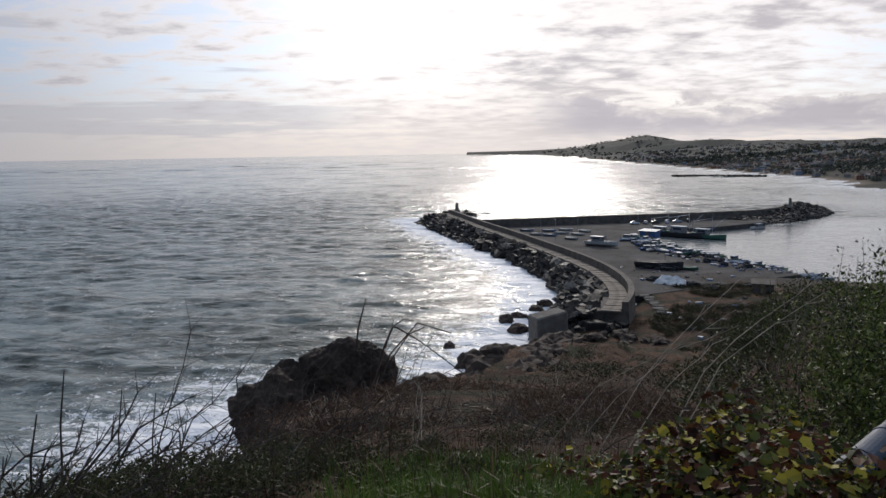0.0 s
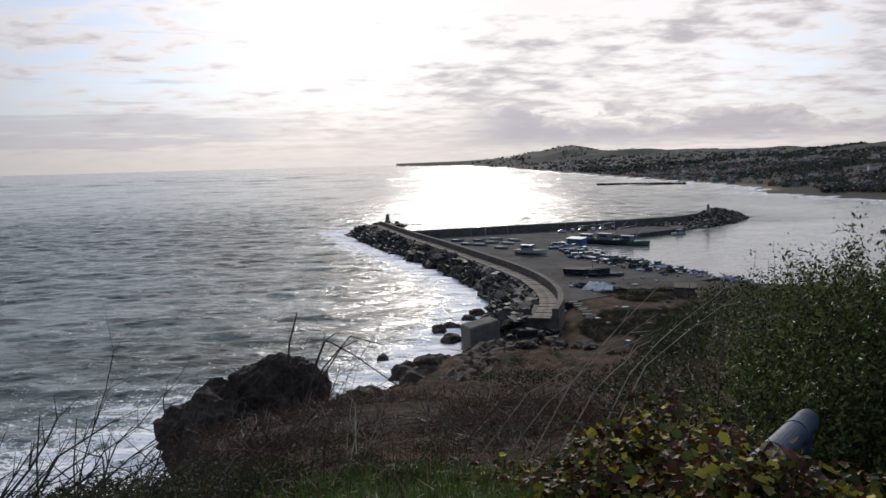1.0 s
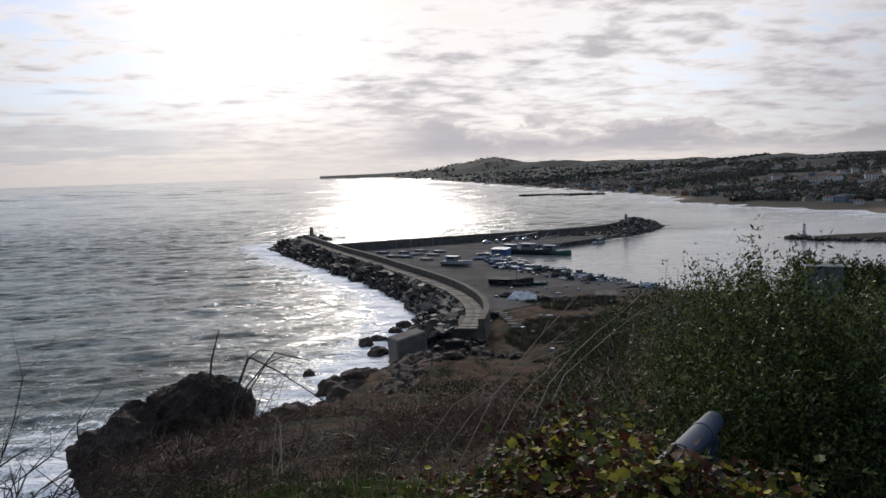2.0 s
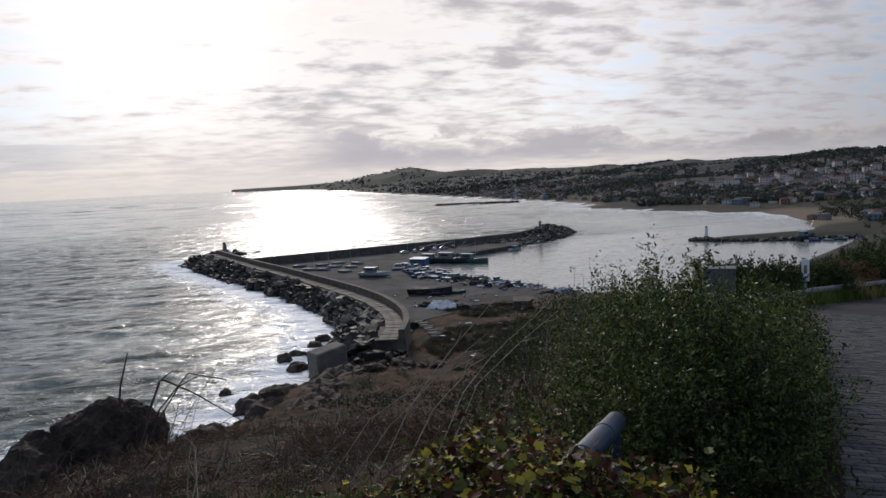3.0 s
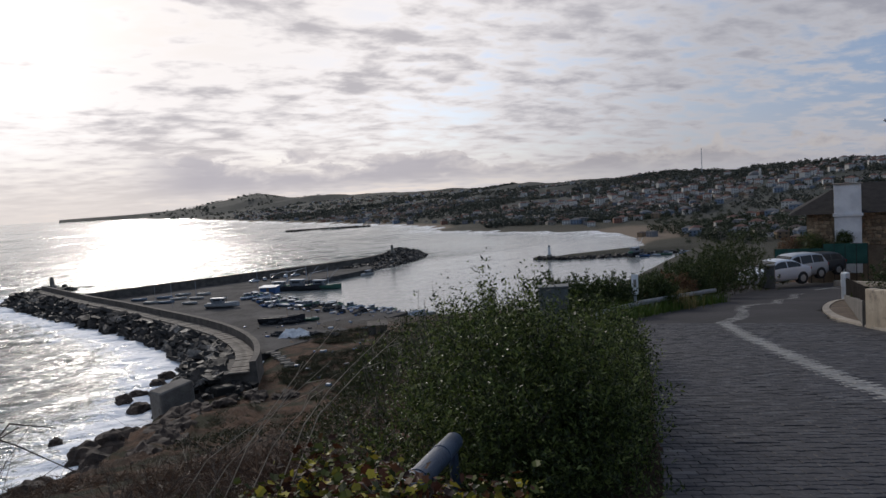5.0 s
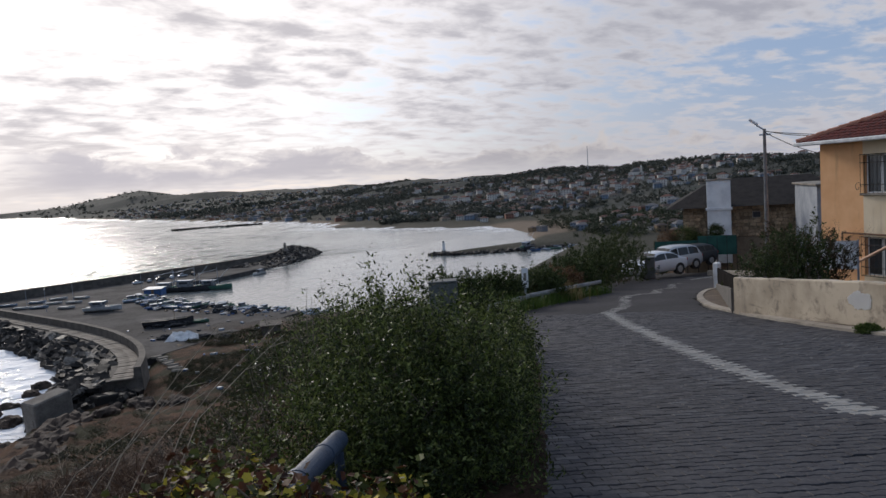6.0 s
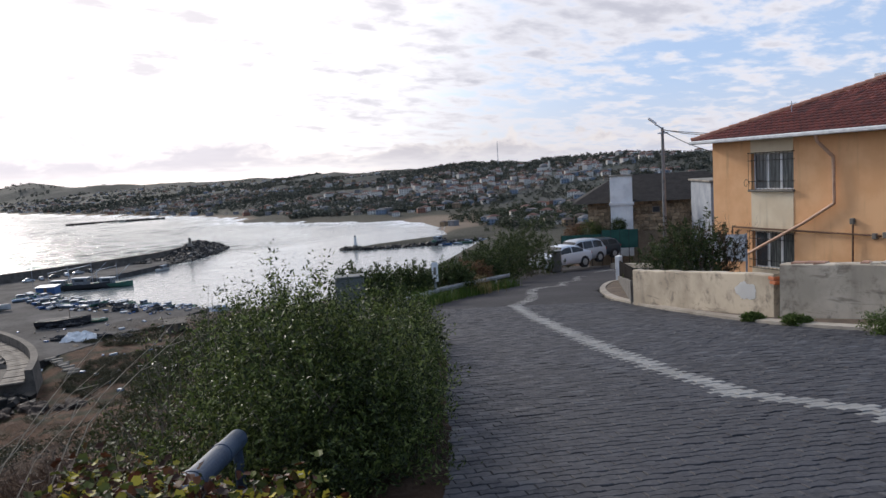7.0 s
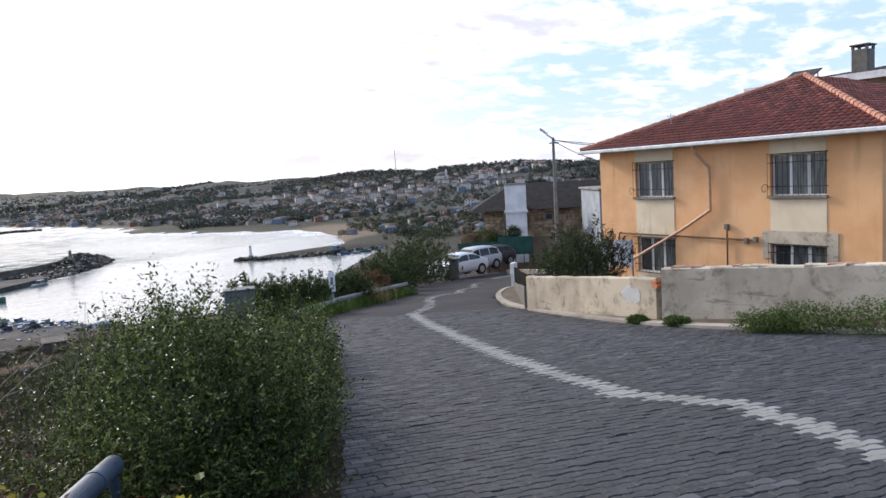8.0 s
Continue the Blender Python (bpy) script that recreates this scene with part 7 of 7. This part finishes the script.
# boats, gear and heaps standing on the quay
for k in range(34):
    y = hrng.uniform(224, 274)
    x = edge_x(y) - hrng.uniform(2.0, 9.5)
    copy_thing(TYPES[hrng.randrange(4)], pose(x, y, SEA + 1.9, hrng.uniform(-6, 6), 0, hrng.uniform(0, 360)))
boat(pose(69, 293.5, SEA - 0.4, 0, 0, -47), 15, HULLS[2], 2, "large dark trawler with steel masts at the quay")
boat(pose(75.5, 288, SEA - 0.4, 0, 0, -45), 17, HULLS[2], 2, "long dark trawler moored beside another")
boat(pose(83, 283, SEA - 0.4, 0, 0, -44), 15, HULLS[3], 2, "dark green trawler with steel masts moored outermost")
boat(pose(113, 316, SEA - 0.3, 0, 0, 215), 9, HULLS[1], 1, "white motor boat near the breakwater")
boat(pose(38, 250, SEA + 1.9, 0, 0, -35), 12, HULLS[1], 1, "white cabin boat laid up on the quay")
boat(pose(46.5, 202.5, SEA + 1.9, 0, 0, -26), 13, HULLS[2], 0, "dark old boat laid up ashore")
boat(pose(53.5, 199.5, SEA + 1.9, 4, 0, -40), 6, HULLS[3], 0, "small dark green boat laid up ashore")
for k, (x, y) in enumerate(((18, 285), (23, 281), (28, 288), (34, 283), (24, 297), (31, 300), (38, 294), (15, 299), (40, 272), (30, 270))):
    boat(pose(x, y, SEA + 1.9, 0, 0, -40 + 12 * (k % 3)), 6.0, HULLS[(1, 4, 1)[k % 3]], 0, "pale open boat resting on the wide quay", "boats on the quay")
for k in range(9):
    x, y = 34.2 + 0.5 * (k % 2) + (0.12 * k if k < 5 else 0.6 - 0.1 * (k - 5)), 146 + 2.3 * k
    slab = new("concrete_slab", BLOCKS[k % 5])
    slab.matrix_basis = pose(x, y, max(land_at(x, y), SEA + 1.6) + 0.25, hrng.uniform(-8, 8), 0, hrng.uniform(-25, 25)) @ Matrix.Diagonal((2.1, 0.9, 0.35, 1))
    slab.material_slots[0].link = "OBJECT"
    slab.material_slots[0].material = CONCRETE
    tagged(slab, "spare concrete slab lying beside the parapet", "slab", "slabs beside the parapet")
boat(pose(133, 272, SEA - 0.1, 0, 0, 60), 3.2, HULLS[2], 0, "tiny dark dinghy in the harbour basin")

PLANK = plain("grey_scrap", (0.035, 0.033, 0.032), (0.22, 0.21, 0.205), 0.7, 0.85, vary=0.6, own=False)
for k in range(290):
    x, y = (34 + hrng.uniform(0, 28), 124 + hrng.uniform(0, 84)) if k % 4 == 0 else (0.0, hrng.uniform(192, 272))
    x = x or edge_x(y) - 11 * hrng.random() ** 1.6 - 0.3
    z = max(land_at(x, y), SEA + 1.9 if y > 175 else -99)
    ob = new("crate", BLOCKS[k % 5])
    s = hrng.uniform(0.25, 0.85)
    ob.matrix_basis = pose(x, y, z + s * 0.2, hrng.uniform(-8, 8), hrng.uniform(-8, 8), hrng.uniform(0, 180)) @ Matrix.Diagonal((s * hrng.uniform(0.8, 2.2), s, s * 0.6, 1))
    ob.material_slots[0].link = "OBJECT"
    ob.material_slots[0].material = (PLANK, HULLS[1] if k % 4 == 1 else PLANK, HULLS[0], WOOD, HULLS[4])[k % 5]
    tagged(ob, ("grey stack of fishing gear on the quay", "pale crate among fishing gear", "blue crate among fishing gear", "weathered wooden crate on the quay", "pale blue crate on the quay")[k % 5], "fishing gear", "gear on the quay")
# dark heaps of nets among the boats
NET = plain("dark_net", (0.012, 0.014, 0.016), (0.045, 0.046, 0.050), 1.6, 0.95, relief=0.9, own=False)
for k in range(46):
    y = hrng.uniform(200, 276)
    x = edge_x(y) - 10 * hrng.random() ** 1.4 - 0.6
    r = hrng.uniform(0.5, 1.25)
    heap = new("fishing_net", lumpy("fishing_net", (r * 1.3, r, r * 0.8), NET, 300 + k, 0.5, 3, 1.8))
    heap.matrix_basis = pose(x, y, SEA + 1.9 + r * 0.2, 0, 0, hrng.uniform(0, 360))
    tagged(heap, "dark heap of fishing nets on the quay", "fishing nets", "net heaps")
for k, (x, y, r) in enumerate(((43.2, 203.6, 1.9), (47.0, 200.6, 2.0), (50.5, 200.4, 1.5), (41.0, 183.5, 1.2), (48.6, 176.4, 1.3), (52.0, 172.0, 1.1))):
    heap = new("fishing_net", lumpy("fishing_net", (r * 1.6, r, r * 0.6), NET, 360 + k, 0.6, 4, 1.8))
    heap.matrix_basis = pose(x, y, SEA + 1.9 + r * 0.15, 0, 0, hrng.uniform(0, 360))
    tagged(heap, "dark heap of gear and nets ashore", "fishing nets", "net heaps")
# white tarpaulin tent and two sheds
tent = holder("tarpaulin_tent", pose(44.3, 179, SEA + 1.9, 0, 0, -38), "white tarpaulin draped over gear", "tarpaulin")
bm = bmesh.new()
v = [bm.verts.new(p) for p in ((-4, -2.2, 0), (4, -2.2, 0), (4, 2.2, 0), (-4, 2.2, 0), (-2.6, 0, 2.4), (2.8, 0.2, 2.1))]
for f in ((0, 1, 5, 4), (1, 2, 5), (2, 3, 4, 5), (3, 0, 4)):
    bm.faces.new([v[i] for i in f])
bmesh.ops.subdivide_edges(bm, edges=bm.edges[:], cuts=7, use_grid_fill=True)
for q in bm.verts:
    q.co.z = max(q.co.z * 0.8 + 0.75 * noise.fractal(q.co * 0.8, 0.7, 2.2, 4), -0.1)
part("sheet", bm, WHITE, tent)
for x, y, L, rz, mat, roof, label in ((44.5, 121, 3.5, 15, WALL_GREY, STEEL, "small shed with a pale tin roof"), (62, 168, 4.5, -20, QUAY_DARK, QUAY_DARK, "grey block hut by the harbour"), (60.5, 280, 6.5, -40, HULLS[0], HULLS[4], "blue painted net shed on the quay")):
    z = max(land_at(x, y), SEA + 1.6)
    s = holder("shed", pose(x, y, z, 0, 0, rz), label, "shed")
    part("wall", boxed((-L / 2, -2, -0.3), (L / 2, 2, 2.3)), mat, s)
    part("roof", boxed((-L / 2 - 0.3, -2.4, 2.3), (L / 2 + 0.3, 2.4, 2.45), pose(0, 0, 0, 5, 0, 0)), roof, s)
    part("door", boxed((-0.5, -2.06, 0), (0.5, -1.98, 1.9)), WOOD, s)
for k, (x, y) in enumerate(((63, 322), (68, 324), (73, 325.5), (78, 327), (83, 328.5), (88, 330))):
    car(pose(x, y, SEA + 1.9, 0, 0, 15 + 70 * (k % 2)), (WHITE_PAINT, SILVER, DARK_PAINT)[k % 3], 4.4, 1.5, ("white car parked on the quay", "silver car parked on the quay", "dark car parked on the quay")[k % 3], bool(k % 2))
for k in range(4):
    x, y = ((24, 270), (34, 285), (60, 300), (20, 290))[k]
    ln = holder("lamp_post", pose(x, y, SEA + 1.9), "thin grey lamp post on the quay", "lamp post", "quay lamps")
    bm = bmesh.new()
    rod(bm, (0, 0, 0), (0, 0, 7.5), 0.09, 0.05, 6)
    part("pole", bm, STEEL, ln)
    part("head", boxed((-0.1, -0.6, 7.45), (0.1, 0.2, 7.6)), GUTTER, ln)


def beacon(x, y, z, h, r, mat, label):
    ob = holder("beacon", pose(x, y, z), label, "lighthouse")
    bm = bmesh.new()
    rod(bm, (0, 0, -0.5), (0, 0, 0.7), r * 1.9, r * 1.7, 8)
    part("plinth", bm, CONCRETE, ob)
    bm = bmesh.new()
    rod(bm, (0, 0, 0.7), (0, 0, h * 0.78), r, r * 0.78, 12)
    part("tower", bm, mat, ob)
    bm = bmesh.new()
    rod(bm, (0, 0, h * 0.78), (0, 0, h * 0.82), r * 1.35, sides=12)
    part("gallery", bm, mat, ob)
    bm = bmesh.new()
    rod(bm, (0, 0, h * 0.82), (0, 0, h * 0.95), r * 0.6, sides=8)
    part("lantern", bm, GLASS, ob)
    bm = bmesh.new()
    rod(bm, (0, 0, h * 0.95), (0, 0, h), r * 0.75, 0.05, 8)
    part("cap", bm, mat, ob)


beacon(-16.5, 331 + 30, SEA + 5.6, 4.4, 1.0, CONCRETE, "squat grey beacon tower at the breakwater's end")
beacon(144.2, 360.5, SEA + 6.0, 4.0, 0.8, CONCRETE, "small grey beacon on the rubble head")
beacon(199.5, 294.5, SEA + 1.6, 5.6, 0.75, WHITE, "small white lighthouse on a low spit")
rocks = []
for k in range(260):
    u = k / 260
    x, y = np.interp(u, [0, 0.35, 0.6, 1], [196, 203, 222, 254]), np.interp(u, [0, 0.35, 0.6, 1], [300, 288, 273, 262])
    rocks.append((k % 5, pose(x + hrng.uniform(-2, 2), y + hrng.uniform(-2, 2), SEA + hrng.uniform(-0.2, 0.9), hrng.uniform(-25, 25), hrng.uniform(-25, 25), hrng.uniform(0, 180)) @ Matrix.Diagonal((2.2, 1.7, 1.2, 1))))
for k in range(200):
    u = k / 200
    rocks.append((k % 5, pose(225 + 97 * u + hrng.uniform(-2, 2), 918 - 44 * u + hrng.uniform(-3, 3), SEA + hrng.uniform(-0.2, 1.0), 10, 10, hrng.uniform(0, 180)) @ Matrix.Diagonal((3.5, 3.0, 1.8, 1))))
v, f = merge_copies(BOULDERS, rocks)
tagged(new("rubble_spit", mesh_of("rubble_spit", v, f, ARMOUR)), "low lines of dark rubble at the bay", "rocks", kind="stuff")
for k in range(7):
    copy_thing(TYPES[k % 4], pose(226 + 4.5 * k, 262 - 0.5 * k + hrng.uniform(-2, 2), SEA - 0.1, 0, 0, hrng.uniform(0, 360)))
boat(pose(231, 268, SEA + 0.2, 0, 0, 20), 14, HULLS[2], 2, "dark trawler moored at the spit")

# ---- the town on the hills ----
WALLS = [plain(n, tuple(0.82 * v for v in c), c, 0.3, 0.9) for n, c in (("town_white", (0.62, 0.59, 0.54)), ("town_cream", (0.40, 0.35, 0.28)), ("town_ochre", (0.26, 0.18, 0.11)), ("town_grey", (0.19, 0.19, 0.20)), ("town_blue", (0.18, 0.23, 0.30)), ("town_brick", (0.28, 0.13, 0.09)))]
ROOFS = [plain(n, tuple(0.7 * v for v in c), c, 0.4, 0.85) for n, c in (("town_red_roof", (0.13, 0.058, 0.045)), ("town_brown_roof", (0.085, 0.06, 0.05)), ("town_grey_roof", (0.14, 0.14, 0.145)))]


def town_house(w, d, h, wall, roof, flat, label, group):
    ob = holder("house", pose(0, 0, -300), label, "house", group)
    part("wall", boxed((-w / 2, -d / 2, -3.0), (w / 2, d / 2, h)), wall, ob)
    if flat:
        part("roof", boxed((-w / 2 - 0.25, -d / 2 - 0.25, h), (w / 2 + 0.25, d / 2 + 0.25, h + 0.45)), roof, ob)
    else:
        bm = bmesh.new()
        o = 0.6
        ring = [bm.verts.new(p) for p in ((-w / 2 - o, -d / 2 - o, h), (w / 2 + o, -d / 2 - o, h), (w / 2 + o, d / 2 + o, h), (-w / 2 - o, d / 2 + o, h))]
        tops = [bm.verts.new((-w / 2 + d * 0.4, 0, h + d * 0.24)), bm.verts.new((w / 2 - d * 0.4, 0, h + d * 0.24))]
        for f in ((0, 1, 5, 4), (1, 2, 5), (2, 3, 4, 5), (3, 0, 4), (3, 2, 1, 0)):
            bm.faces.new([(ring + tops)[i] for i in f])
        part("roof", bm, roof, ob)
    floors = max(1, round(h / 3))
    cols = max(2, round(w / 4))
    for fl in range(floors):
        for c in range(cols):
            x = -w / 2 + w * (c + 0.5) / cols
            part("window", boxed((x - 0.75, -d / 2 - 0.05, fl * 3 + 0.9), (x + 0.75, -d / 2 + 0.05, fl * 3 + 2.3)), GLASS, ob)
    return ob


kinds = [town_house(w, d, h, WALLS[a], ROOFS[b], fl, lab, "town houses") for w, d, h, a, b, fl, lab in (
    (11, 9, 6, 0, 0, False, "white two storey house with a red roof"), (12, 10, 3.5, 1, 1, False, "cream bungalow with a brown roof"),
    (10, 9, 6.5, 3, 2, True, "grey flat roofed house"), (13, 11, 9, 0, 0, False, "white three storey house with a red roof"),
    (10, 8, 6, 2, 1, False, "ochre two storey house with a brown roof"), (9, 8, 3.5, 0, 2, True, "small white flat roofed house"),
    (11, 9, 6, 5, 1, False, "brick red house with a brown roof"), (12, 10, 6.5, 4, 2, False, "blue grey house with a grey roof"), (16, 12, 12, 0, 0, False, "white four storey apartment house"))]
trng = np.random.default_rng(101)
want, placed, tries = 2000, [], 0
while len(placed) < want and tries < 45000:
    tries += 1
    y = float(trng.choice([trng.uniform(120, 700), trng.uniform(500, 1300), trng.uniform(900, 2900)], p=[0.42, 0.36, 0.22]))
    x = float(trng.uniform(355, 920)) if y > 420 else float(trng.uniform(295, 880))
    if trng.random() < 0.3:
        x = 355 + (x - 355) * 0.35
    az = math.degrees(math.atan2(x, y))
    if not 10 < az < 68 or noise.noise((x * 0.006, y * 0.006, 1.0)) < -0.22:
        continue
    if any((x - a) ** 2 + (y - b) ** 2 < 9.0 ** 2 for a, b in placed):
        continue
    placed.append((x, y))
placed.sort(key=lambda q: math.hypot(*q))
px, py = np.array(placed).T
pz = land(px, py)[0]
rest = {}
for i, ((x, y), z) in enumerate(zip(placed, pz)):
    big = y < 800 and x > 480
    k = int(trng.choice([0, 3, 8, 1, 2, 4, 7, 6, 5], p=[.20, .18, .07, .14, .12, .10, .08, .06, .05])) if big else int(trng.choice([0, 1, 2, 4, 5, 6, 7, 3], p=[.14, .22, .17, .13, .12, .09, .09, .04]))
    face = math.degrees(math.atan2(-y, -x)) + 90 + trng.normal(0, 25)
    size = float(trng.uniform(0.36, 0.70))
    m = pose(x, y, float(z) - 0.2, 0, 0, face) @ Matrix.Diagonal((size, size, size, 1))
    if i < 290:
        made = copy_thing(kinds[k], Matrix())
        made.matrix_basis = m
    else:
        for o in kinds[k].children:
            rest.setdefault(o.data.materials[0].name, []).append((o.data, m))
far_houses = tagged(new("far_houses"), "distant houses crowded over the hills", "houses", kind="stuff")
for name, items in rest.items():
    used = list({me.name: me for me, _ in items}.values())
    v, f = merge_copies(used, [(used.index(me), m) for me, m in items])
    tagged(part("house_cluster", mesh_of("house_cluster", v, f, bpy.data.materials[name]), None, far_houses), kind="stuff")
for ob in kinds:
    for o in [ob, *ob.children_recursive]:
        bpy.data.objects.remove(o)
# mosque with its minaret, and the mast on the ridge
mz = land_at(700, 604)
mosque = holder("mosque", pose(700, 604, mz, 0, 0, 40), "white mosque with one slim minaret", "mosque")
part("hall", boxed((-9, -9, -2), (9, 9, 7)), WALLS[0], mosque)
bm = bmesh.new()
bmesh.ops.create_uvsphere(bm, u_segments=20, v_segments=10, radius=7, matrix=Matrix.Translation((0, 0, 7)) @ Matrix.Diagonal((1, 1, 0.7, 1)))
part("dome", bm, ROOFS[2], mosque)
bm = bmesh.new()
top = 8.5 - mz
rod(bm, (-11, -6, 0), (-11, -6, top * 0.8), 1.3, 1.0, 10)
rod(bm, (-11, -6, top * 0.62), (-11, -6, top * 0.66), 1.9, 1.9, 10)
rod(bm, (-11, -6, top * 0.8), (-11, -6, top), 1.2, 0.05, 10)
part("minaret", bm, WALLS[0], mosque)
mz = land_at(921, 900)
mast = holder("radio_mast", pose(921, 900, mz), "tall thin lattice radio mast on the ridge", "mast")
bm = bmesh.new()
for a in range(3):
    ca, sa = math.cos(a * 2.094) * 0.7, math.sin(a * 2.094) * 0.7
    rod(bm, (ca, sa, -1), (ca * 0.5, sa * 0.5, 49.6 - mz), 0.28, 0.2, 4)
for k in range(14):
    z0 = (49.6 - mz) * k / 14
    for a in range(3):
        b = (a + 1) % 3
        rod(bm, (math.cos(a * 2.094) * 0.6, math.sin(a * 2.094) * 0.6, z0), (math.cos(b * 2.094) * 0.6, math.sin(b * 2.094) * 0.6, z0 + (49.6 - mz) / 14), 0.1, sides=4)
part("lattice", bm, STEEL, mast)


# ---- woods and gardens on the far hills ----
def woods():
    rng = np.random.default_rng(55)
    n = 12000
    y = np.where(rng.random(n) < 0.55, rng.uniform(60, 1100, n), rng.uniform(900, 1700, n))
    x = np.where(rng.random(n) < 0.3, rng.uniform(800, 980, n), rng.uniform(335, 900, n))
    x, y = np.concatenate([x, rng.uniform(262, 440, 1500), rng.uniform(280, 950, 1300)]), np.concatenate([y, rng.uniform(190, 720, 1500), rng.uniform(1500, 4000, 1300)])
    keep = (land_z(x, y)[2] > 22) & np.array([noise.noise((a * 0.008, b * 0.008, 7.0)) > (-0.05 if b < 1000 else 0.02) or (a > 800 and b < 1050) for a, b in zip(x, y)]) & (np.degrees(np.arctan2(x, y)) < 70)
    x, y = x[keep], y[keep]
    bx, by = rng.uniform(300, 820, 5200), rng.uniform(140, 760, 5200)
    ok = (land_z(bx, by)[2] > 45) & np.array([noise.noise((a * 0.015, b * 0.015, 4.0)) > -0.15 for a, b in zip(bx, by)]) & (np.degrees(np.arctan2(bx, by)) < 68)
    low = np.concatenate([np.ones(len(x)), np.full(int(ok.sum()), 0.55)])
    x, y = np.concatenate([x, bx[ok]]), np.concatenate([y, by[ok]])
    z = land(x, y)[0]
    size = low * rng.uniform(1.4, 3.9, len(x)) * np.where((x > 780) & (y > 1050), 0.55, 1.0) * np.where(y > 1500, 1.7, 1.0)
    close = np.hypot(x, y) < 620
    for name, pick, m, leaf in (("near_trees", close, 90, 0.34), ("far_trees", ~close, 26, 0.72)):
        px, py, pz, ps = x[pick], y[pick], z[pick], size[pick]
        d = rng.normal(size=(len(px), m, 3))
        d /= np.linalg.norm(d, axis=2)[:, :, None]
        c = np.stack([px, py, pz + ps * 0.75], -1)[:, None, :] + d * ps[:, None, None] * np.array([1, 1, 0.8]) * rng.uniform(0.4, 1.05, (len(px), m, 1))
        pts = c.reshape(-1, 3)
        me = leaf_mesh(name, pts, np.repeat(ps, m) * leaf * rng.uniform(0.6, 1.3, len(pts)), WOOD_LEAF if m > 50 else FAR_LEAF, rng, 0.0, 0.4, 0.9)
        tagged(new(name, me), "green trees between the houses of the plain" if m > 50 else "dark green trees between the far houses and on the ridge", "trees", kind="stuff")


# paler and cooler than far_tree_leaf: distance haze painted into the leaf colour
FAR_LEAF = foliage("hazed_leaf", [(0.0, (0.036, 0.042, 0.035)), (0.6, (0.060, 0.069, 0.056)), (1.0, (0.10, 0.102, 0.085))])
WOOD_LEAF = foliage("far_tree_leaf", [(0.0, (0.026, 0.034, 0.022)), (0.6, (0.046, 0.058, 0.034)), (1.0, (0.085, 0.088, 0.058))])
woods()
